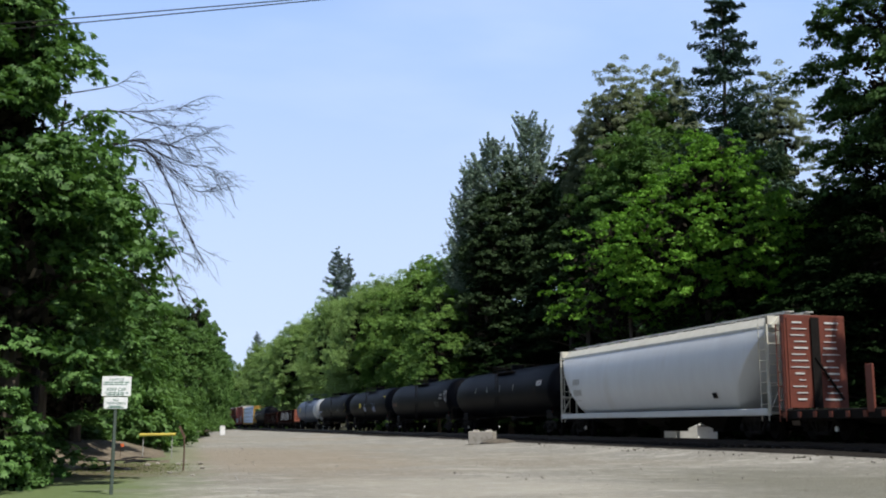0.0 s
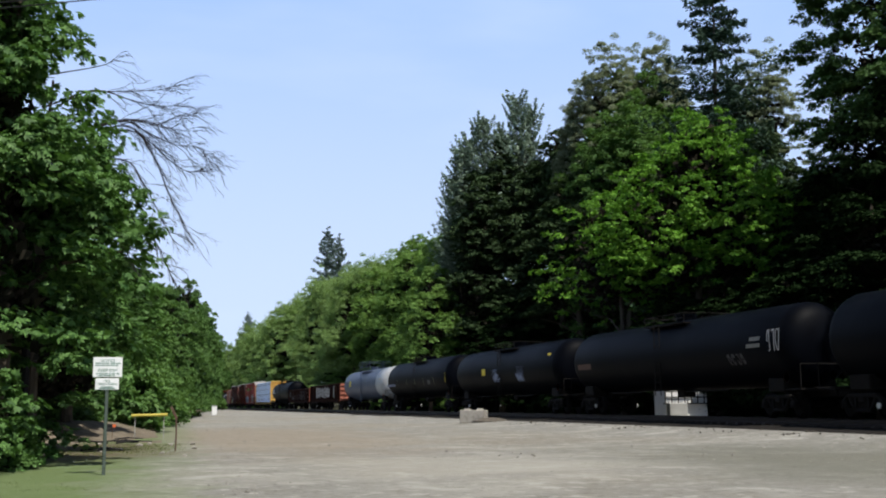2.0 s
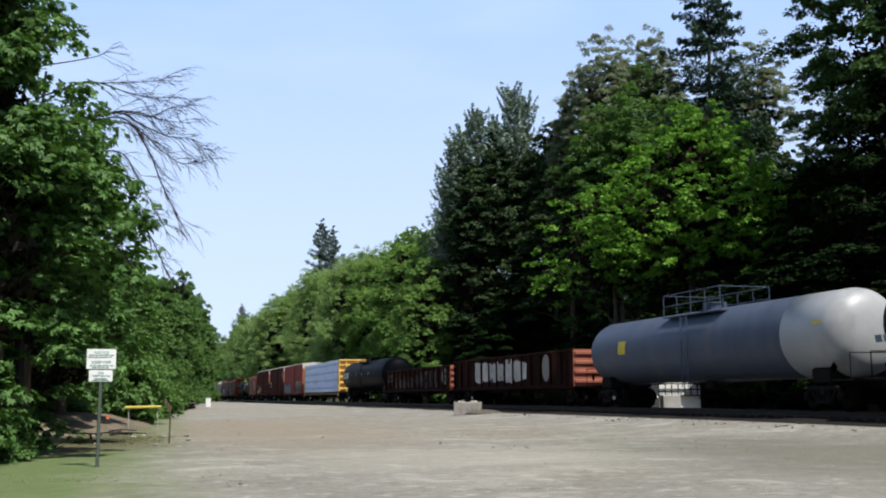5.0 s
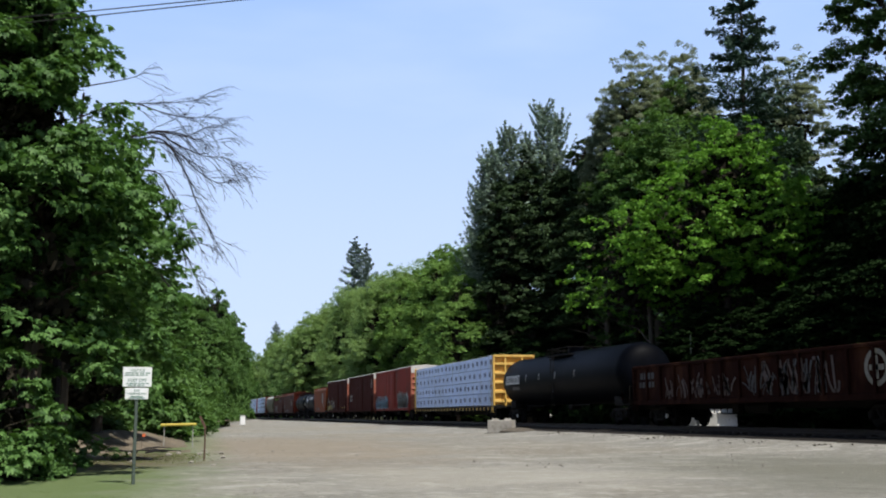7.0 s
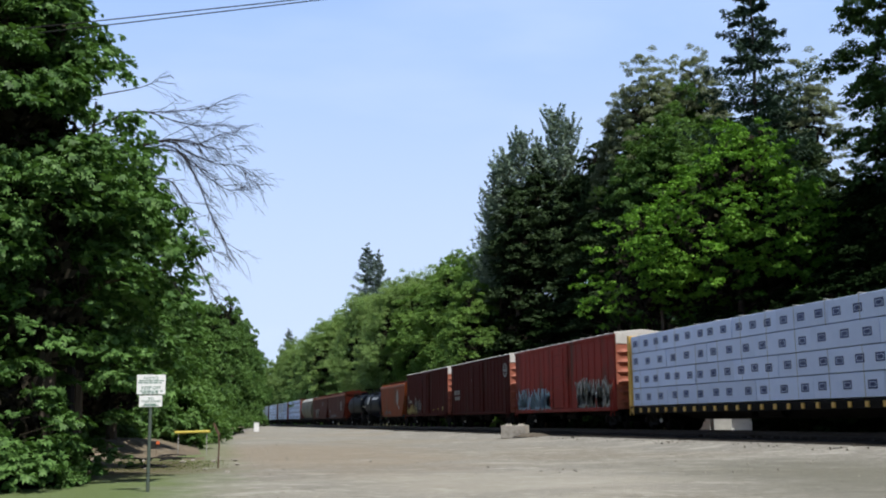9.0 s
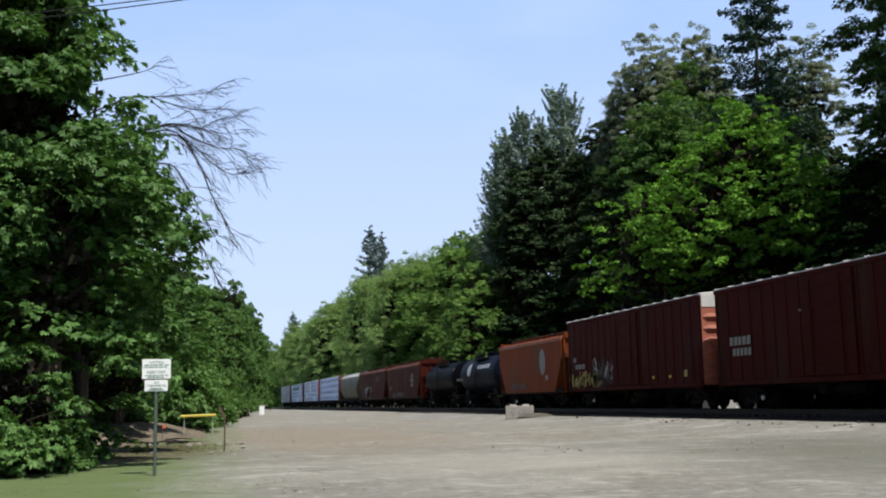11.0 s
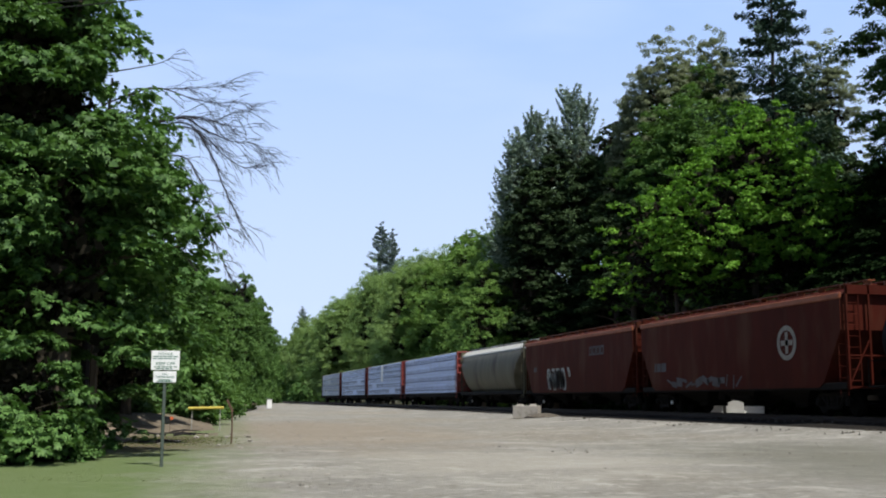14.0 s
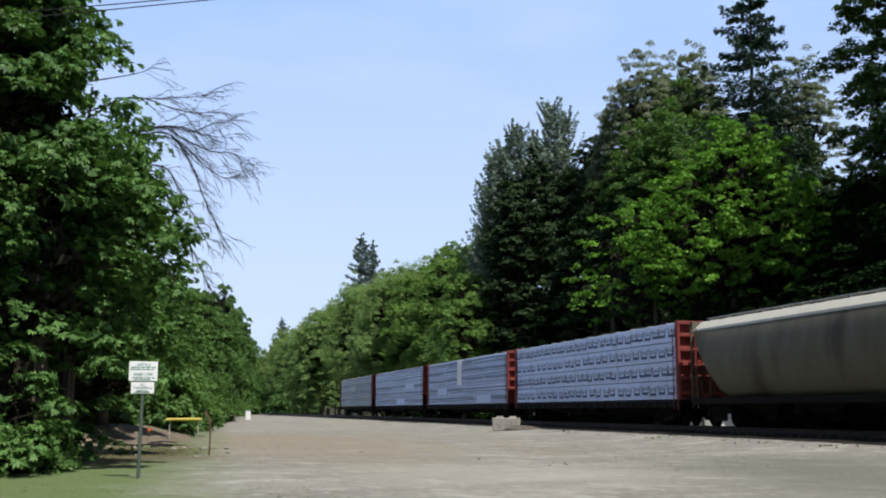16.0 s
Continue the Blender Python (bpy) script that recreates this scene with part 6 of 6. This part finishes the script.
    hopper_car("covered_hopper_car", "brown covered hopper with faded lettering and graffiti", 182.4, 201.3, HOPPER_BROWN, CHORD_SUNLIT, False, top=4.6, ends=HOPPER_BROWN,
               marks=(("bars", -5.0, 3.3, (0.5, 0.5, 0.5, 0.45), 0.5, SPRAY_FADED), ("fan", 32, 1.2, 4.4, 1.2, 2.4, 60, SPRAY_FADED), ("spray", 31, 1.1, 4.5, 1.2, 2.45, 0.2, 4, SPRAY_PALE), ("spray", 33, 1.2, 4.4, 1.3, 2.35, 0.09, 5, UNDER), ("spray", 35, 0.3, 0.8, 1.9, 2.5, 0.1, 1, SPRAY_PALE), ("bars", 6.6, 2.5, (0.6,), 0.3, SPRAY_FADED)), slope_to=3.0, sill=UNDER)
    hopper_car("covered_hopper_car", "tan covered hopper with curved sides", 201.3, 219.4, HOPPER_TAN, ROOF_CREAM, True, top=4.55, ends=HOPPER_TAN, roof=ROOF_WHITE, sill=UNDER)
    beam_car("red centre-beam car loaded with printed lumber packs", 219.4, 244.1, BEAM_RED, WRAP, 4, "bracket", seed=5)
    beam_car("red centre-beam car loaded with banded lumber, loose wrap", 244.1, 268.7, BEAM_RED, WRAP, 5, "", seed=6, strip=0.8)
    beam_car("centre-beam car loaded with blue-banded lumber", 268.7, 293.7, BOX_MAROON, WRAP, 5, "", seed=7)
    beam_car("last centre-beam car loaded with grey-wrapped lumber", 293.7, 318.3, BOX_MAROON, WRAP_GREY, 4, "", seed=8, dark_gap=0.07)


build_train()


# ---- small things ----
def build_sign():
    s = thing("warning_sign", "white metal notice sign on a thin grey-green post", "sign", at=(-0.49, 18.56, 0), rz=2)
    bm = bmesh.new()
    loft(bm, [[(x, y, z) for x, y in ((-0.03, 0.012), (-0.02, -0.012), (0.02, -0.012), (0.03, 0.012), (0.012, 0.008), (-0.012, 0.008))] for z in (-0.2, 1.98)])
    part("post", bm, POST_GREY, s)
    bm = bmesh.new()
    box(bm, (0.0, -0.022, 1.80), (0.47, 0.012, 0.33), bevel=0.004)
    a = part("board", bm, SIGN_WHITE, s, "white notice board with green lettering")
    bm = bmesh.new()
    box(bm, (0.0, -0.022, 1.52), (0.38, 0.012, 0.19), bevel=0.004)
    b = part("board", bm, SIGN_WHITE, s, "smaller white board below")
    for text, z, size, mat, x in (("NOTICE", 1.91, 0.065, SIGN_GREEN, 0.0), ("KEEP OFF", 1.745, 0.075, SIGN_GREEN, 0.0), ("NO", 1.572, 0.055, SIGN_GREEN, 0.0), ("TRESPASSING", 1.52, 0.052, SIGN_GREEN, 0.0)):
        cu = bpy.data.curves.new("words", "FONT")
        cu.body, cu.size, cu.align_x, cu.extrude = text, size, "CENTER", 0.001
        tmp = new("words", cu)
        me = bpy.data.meshes.new_from_object(tmp)
        bpy.data.objects.remove(tmp)
        me.materials.clear()
        me.materials.append(mat)
        o = new("lettering", me)
        o.parent = a
        o.matrix_basis = pose(x, -0.031, z - size * 0.35, 90, 0, 0)
    for z, w in ((1.865, 0.4), (1.83, 0.42), (1.69, 0.36), (1.66, 0.3)):
        bm = bmesh.new()
        x = -w / 2
        rng = random.Random(int(z * 1000))
        while x < w / 2 - 0.03:
            k = rng.uniform(0.03, 0.09)
            box(bm, (x + k / 2, -0.0305, z), (min(k, w / 2 - x), 0.003, 0.016))
            x += k + 0.014
        part("small_print", bm, SIGN_GREEN, a)
    for z, w, h in ((1.447, 0.26, 0.012), (1.47, 0.2, 0.014)):
        bm = bmesh.new()
        box(bm, (0, -0.0305, z), (w, 0.003, h))
        part("small_print", bm, SIGN_GREEN, b)


build_sign()


def build_block():
    b = thing("concrete_block", "grey stacking concrete block with studs beside the track", "concrete block", at=(18.82, 58.53, 0.08), rz=-33)
    bm = bmesh.new()
    box(bm, (0, 0, 0.36), (1.5, 0.75, 0.74), bevel=0.03)
    part("body", bm, CONCRETE, b)
    for x in (-0.38, 0.38):
        bm = bmesh.new()
        loft(bm, [[(x + k * i, k * j, z) for i, j in ((-1, -1), (1, -1), (1, 1), (-1, 1))] for k, z in ((0.18, 0.72), (0.13, 0.82))])
        part("stud", bm, CONCRETE, b)
    return b


build_block()


def build_heap():
    """A low dome of spilled dirt."""
    bm = bmesh.new()
    rings = []
    for k in range(5):
        r = (1.0, 0.8, 0.55, 0.3, 0.08)[k]
        rings.append([((1.25 + 0.2 * noise.noise(Vector((a, k, 3)))) * r * math.cos(a * 0.524), (0.7 + 0.15 * noise.noise(Vector((a, k, 9)))) * r * math.sin(a * 0.524), 0.26 * (1 - r * r) + 0.03 * noise.noise(Vector((a * 2, k, 5))) - 0.03) for a in range(12)])
    loft(bm, rings)
    h = obj("dirt_heap", bm, HEAP_DIRT, smooth=True)
    h.matrix_basis = pose(19.6, 57.6, 0.16, 0, 0, -33)
    tagged(h, "low heap of brown dirt beside the concrete block", "dirt heap")


build_heap()


def build_gate_and_stakes():
    g = thing("barrier_bar", "low yellow barrier bar on short posts", "barrier", at=(0.45, 39.0, 0), rz=-8)
    bm = bmesh.new()
    rod(bm, (-0.62, 0, 0.82), (0.62, 0, 0.84), 0.05, 10)
    part("bar", bm, BAR_YELLOW, g, "bright yellow bar")
    for x in (-0.5, 0.5):
        bm = bmesh.new()
        rod(bm, (x, 0.05, -0.2), (x, 0.05, 0.8), 0.016, 8)
        part("post", bm, GREY_BOX, g)
    s = thing("bent_stake", "bent rusty steel stake in the grass", "stake", at=(0.96, 28.1, 0))
    bm = bmesh.new()
    pts = [(0.03, 0, -0.2), (0.04, 0, 0.55), (0.02, 0, 0.9), (-0.1, 0.02, 1.12)]
    for a, b in zip(pts, pts[1:]):
        rod(bm, a, b, 0.021, 6)
    box(bm, (-0.03, 0.0, 0.98), (0.06, 0.03, 0.34), Matrix.Rotation(-0.45, 4, "Y"))
    part("rod", bm, RUSTY, s)


build_gate_and_stakes()


def build_behind():
    w = thing("equipment_shed", "low white equipment shed with roof railing behind the track", "shed", at=(28.05, 50.3, 0), rz=-8)
    bm = bmesh.new()
    box(bm, (0, 0.9, 0.85), (2.3, 1.8, 1.9), bevel=0.02)
    part("wall", bm, WHITE_WALL, w)
    bm = bmesh.new()
    for i in range(8):
        x = -1.25 + 2.5 * i / 7
        rod(bm, (x, -0.22, 1.15), (x, -0.22, 1.75), 0.03, 6)
    for z in (1.45, 1.75):
        rod(bm, (-1.25, -0.22, z), (1.25, -0.22, z), 0.03, 6)
    box(bm, (0, -0.12, 1.12), (2.6, 0.3, 0.06))
    part("railing", bm, UNDER, w, "dark pipe railing")
    g = thing("electrical_box", "grey metal electrical box by the white shed", "electrical box", at=(26.6, 48.7, 0), rz=-8)
    bm = bmesh.new()
    box(bm, (0, 0, 0.55), (0.95, 0.5, 1.2), bevel=0.03)
    part("cabinet", bm, GREY_BOX, g)
    m = thing("signal_mast", "thin grey mast behind the track", "mast", at=(28.9, 54.4, 0))
    bm = bmesh.new()
    rod(bm, (0, 0, -0.2), (0, 0, 5.6), 0.05, 8, 0.03)
    part("mast", bm, POST_GREY, m)
    c = thing("signal_cabinet", "small white signal cabinet beside the far track", "cabinet", at=(9.0, 130, 0), rz=0)
    bm = bmesh.new()
    box(bm, (0, 0, 0.55), (0.6, 0.5, 1.1), bevel=0.03)
    part("cabinet", bm, WHITE_WALL, c)
    bm = bmesh.new()
    box(bm, (0, 0, 1.13), (0.68, 0.58, 0.06), bevel=0.02)
    part("lid", bm, GREY_BOX, c)


build_behind()


def build_dead_tree():
    """A dead, drooping tree with bare forked branches."""
    rng = random.Random(17)
    d = thing("dead_tree", "bare grey dead tree with drooping twigs", "tree", at=spot(-5.6, 27.0))
    bm = bmesh.new()
    rod(bm, (0, 0, -0.2), (0.1, 0, 4.5), 0.13, 7, 0.09)
    rod(bm, (0.1, 0, 4.5), (0.35, 0, 9.2), 0.09, 7, 0.03)
    part("trunk", bm, DEAD_WOOD, d)

    verts, faces = [], []

    def twig(a, b, r0, r1):
        k = len(verts)
        u = (b - a).cross(Vector((0.3, 1, 0.2))).normalized()
        w = (b - a).cross(u).normalized()
        for c, r in ((a, r0), (b, r1)):
            for i in range(3):
                verts.append(c + (u * math.cos(2.094 * i) + w * math.sin(2.094 * i)) * r)
        for i in range(3):
            faces.append((k + i, k + (i + 1) % 3, k + 3 + (i + 1) % 3, k + 3 + i))

    def grow(p, v, ln, r, depth):
        """A thin twig that bends down and forks."""
        n = 5
        for i in range(n):
            q = p + v * ln / n
            twig(p, q, r * (1 - 0.13 * i), r * (1 - 0.13 * (i + 1)))
            v = (v + Vector((rng.uniform(-0.16, 0.2), rng.uniform(-0.2, 0.2), -0.06 + rng.uniform(-0.18, 0.18)))).normalized()
            if depth < 2 and i > 0 and rng.random() < 0.8:
                side = (v + Vector((rng.uniform(-0.4, 0.6), rng.uniform(-0.7, 0.7), rng.uniform(-0.7, 0.5)))).normalized()
                grow(q, side, ln * rng.uniform(0.4, 0.6), max(0.005, r * 0.6), depth + 1)
            p = q

    def limb(pts, r):
        """A limb that arches out along its points and hangs at its end, with twigs all along."""
        pts = [Vector((x * 0.93 - 0.12, rng.uniform(-0.35, 0.35) * (k > 0), z * 1.065 - 0.25)) for k, (x, z) in enumerate(pts)]
        path, n = [], 4
        for k in range(len(pts) - 1):
            a, b = pts[k], pts[k + 1]
            ta = (b - pts[max(0, k - 1)]) / 2
            tb = (pts[min(len(pts) - 1, k + 2)] - a) / 2
            for i in range(n):
                u = i / n
                path.append(a * (2 * u ** 3 - 3 * u * u + 1) + ta * (u ** 3 - 2 * u * u + u) + b * (3 * u * u - 2 * u ** 3) + tb * (u ** 3 - u * u))
        path.append(pts[-1])
        m = len(path) - 1
        for i in range(m):
            twig(path[i], path[i + 1], r * (1 - 0.8 * i / m), r * (1 - 0.8 * (i + 1) / m))
            if path[i].x > 1.5:
                along = (path[i + 1] - path[i]).normalized()
                for _ in range(2):
                    side = (along * 0.8 + Vector((rng.uniform(-0.3, 0.7), rng.uniform(-0.8, 0.8), rng.uniform(-0.75, 0.65)))).normalized()
                    grow(path[i], side, rng.uniform(0.3, 0.8), max(0.0055, r * 0.3), i % 2)

    for r, pts in ((0.024, ((0.4, 9.0), (1.6, 9.35), (2.1, 9.6))),
                   (0.028, ((0.3, 8.2), (1.3, 8.6), (2.1, 8.7), (3.2, 8.84), (3.7, 8.95))),
                   (0.028, ((0.3, 8.0), (1.5, 8.6), (2.7, 8.45), (3.33, 8.35), (4.0, 8.5))),
                   (0.028, ((0.3, 7.4), (2.2, 7.95), (3.2, 8.0), (3.7, 8.1), (4.05, 8.25))),
                   (0.028, ((0.3, 7.3), (2.2, 7.95), (3.0, 7.95), (3.6, 7.9), (4.3, 7.8))),
                   (0.032, ((0.3, 7.2), (2.2, 7.9), (3.0, 7.75), (3.7, 7.45), (4.3, 7.4), (4.75, 7.2))),
                   (0.030, ((0.3, 7.1), (2.2, 7.85), (3.0, 7.6), (3.6, 7.1), (4.1, 6.85), (4.6, 6.85))),
                   (0.030, ((0.3, 7.0), (2.4, 7.8), (3.1, 7.2), (3.5, 6.5), (3.8, 5.9), (4.2, 5.3))),
                   (0.036, ((0.3, 6.6), (1.9, 6.95), (2.7, 6.2), (3.2, 5.3), (3.6, 4.6), (3.8, 4.2))),
                   (0.030, ((0.3, 6.8), (2.3, 7.1), (2.9, 6.5), (3.4, 5.8), (3.8, 5.1))),
                   (0.034, ((0.3, 5.2), (1.9, 5.5), (2.4, 5.1), (2.7, 4.6), (3.0, 4.2)))):
        verts.clear(), faces.clear()
        limb(pts, r)
        me = bpy.data.meshes.new("branch")
        me.from_pydata([tuple(q) for q in verts], [], faces)
        me.materials.append(DEAD_WOOD)
        o = tagged(new("branch", me), "bare drooping branch")
        o.parent = d


build_dead_tree()


def build_cables():
    for k, dz in enumerate((0.0, 0.16)):
        cu = bpy.data.curves.new("overhead_cable", "CURVE")
        cu.dimensions, cu.bevel_depth, cu.bevel_resolution = "3D", 0.011, 1
        sp = cu.splines.new("POLY")
        sp.points.add(20)
        for i in range(21):
            x = -22 + 2.6 * i
            y = 19.66 - 0.3 * x
            sp.points[i].co = (x, y, 8.96 + (0.085 + 0.012 * k) * x + 0.0007 * x * x - 0.085 * k, 1)
        tmp = new("overhead_cable", cu)
        me = bpy.data.meshes.new_from_object(tmp)
        bpy.data.objects.remove(tmp)
        me.materials.clear()
        me.materials.append(CABLE)
        tagged(new("overhead_cable", me), "thin black overhead cable", "cable", "overhead cables")


build_cables()


def build_verge():
    """Grass at the lot's western edge, and the bare dirt bank below the trees."""
    rng = np.random.default_rng(8)
    n = 18000
    u = rng.uniform(0, 1, n)
    y = 15.5 + 18 * u ** 1.1
    x = -5.0 + rng.uniform(0, 1, n) ** 0.8 * (5.2 + 0.06 * (y - 15)) + rng.normal(size=n) * 0.25
    keep = rng.uniform(size=n) < np.clip((1.3 - x + 0.05 * (y - 17)) * 0.9, 0.04, 1)
    x, y = x[keep], y[keep]
    n = len(x)
    h = rng.uniform(0.008, 0.032, n)
    a = rng.uniform(0, 6.28, n)
    w = 0.016
    base = np.stack([x, y, np.full(n, -0.01)], 1)
    side = np.stack([np.cos(a) * w, np.sin(a) * w, np.zeros(n)], 1)
    tip = np.stack([rng.normal(size=n) * 0.04, rng.normal(size=n) * 0.04, h], 1)
    v = np.stack([base - side, base + side, base + side * 0.3 + tip, base - side * 0.3 + tip], 1).reshape(-1, 3)
    me = fast_mesh("grass", v, np.arange(4 * n).reshape(n, 4), GRASS)
    tagged(new("grass", me), "short yellow-green grass at the gravel's edge", "grass", kind="stuff")
    bm = bmesh.new()
    xs = [-16 + 0.8 * i for i in range(22)]
    ys = [20 + 1.5 * i for i in range(70)]

    def z(x, y):
        edge = -3.0 + (y - 22) * 0.06 + 2.3 / (1 + math.exp(-(y - 37.5) * 1.1)) + 0.6 * noise.noise(Vector((y * 0.2, 0, 0)))
        return -0.06 + 0.72 / (1 + math.exp((x - edge + 1.0) * 1.6)) + 0.16 * noise.noise(Vector((x * 0.7, y * 0.7, 0))) + 0.07 * noise.noise(Vector((x * 2.1, y * 2.1, 3)))
    g = [[bm.verts.new((x + max(0, y - 60) * 0.11, y, z(x, y))) for x in xs] for y in ys]
    for a_, b_ in zip(g, g[1:]):
        for i in range(len(xs) - 1):
            bm.faces.new((a_[i], a_[i + 1], b_[i + 1], b_[i]))
    tagged(obj("dirt_bank", bm, DIRT, smooth=True), "bare brown dirt bank below the trees", "bank", kind="structure")


build_verge()


def build_litter():
    """Broken rubble, sticks and a marker flag at the foot of the bank."""
    rng = random.Random(21)
    for i in range(14):
        x, y = rng.uniform(-1.6, 1.8), rng.uniform(25, 38)
        k = rng.uniform(0.04, 0.1)
        bm = bmesh.new()
        bmesh.ops.create_icosphere(bm, subdivisions=1, radius=k)
        for v in bm.verts:
            v.co *= rng.uniform(0.7, 1.25)
            v.co.z *= 0.5
        o = obj("rubble_stone", bm, CONCRETE)
        o.location = (x, y, 0.02)
        tagged(o, "pale lump of broken rubble on the dirt", "stone", "rubble stones")
    for i in range(7):
        x, y, a = rng.uniform(-2.0, 0.8), rng.uniform(26, 38), rng.uniform(0, 3.1)
        bm = bmesh.new()
        ln = rng.uniform(0.5, 1.5)
        rod(bm, (-ln / 2, 0, 0.04), (0, 0.06, 0.09), 0.03, 5)
        rod(bm, (0, 0.06, 0.09), (ln / 2, -0.05, 0.05), 0.026, 5, 0.012)
        o = obj("fallen_branch", bm, DEAD_WOOD)
        o.matrix_basis = pose(x, y, 0, 0, 0, math.degrees(a))
        tagged(o, "broken dry branch lying on the ground", "branch", "fallen branches")
    f = thing("marker_flag", "small orange marker flag on a wire", "marker flag", at=(-0.75, 37.2, 0))
    bm = bmesh.new()
    rod(bm, (0, 0, -0.1), (0, 0, 0.55), 0.008, 5)
    part("wire", bm, RUSTY, f)
    bm = bmesh.new()
    box(bm, (0.05, 0, 0.5), (0.11, 0.01, 0.1))
    part("flag", bm, FLAG, f, "orange plastic flag")


build_litter()


# ---- what moves ----
def motions():
    for car, mid in CARS:
        rows = [(t, pose(TRACK_X, mid - SPEED * (t - 8), RAIL_Z)) for t in (0, 4, 8, 12, 16)]
        walk(car, rows)
    # every wheelset turns at the speed of the train
    for off, sets in WHEELSETS.items():
        lead = sets[0]
        rate = math.degrees(SPEED / 0.457)
        walk(lead, [(i / FPS, pose(0, off, 0.457, (rate * i / FPS) % 360)) for i in range(16 * FPS + 1)])
        for w in sets[1:]:
            w.rotation_mode = "QUATERNION"
            w.animation_data_create()
            w.animation_data.action = lead.animation_data.action
            w.animation_data.action_slot = lead.animation_data.action_slot


motions()
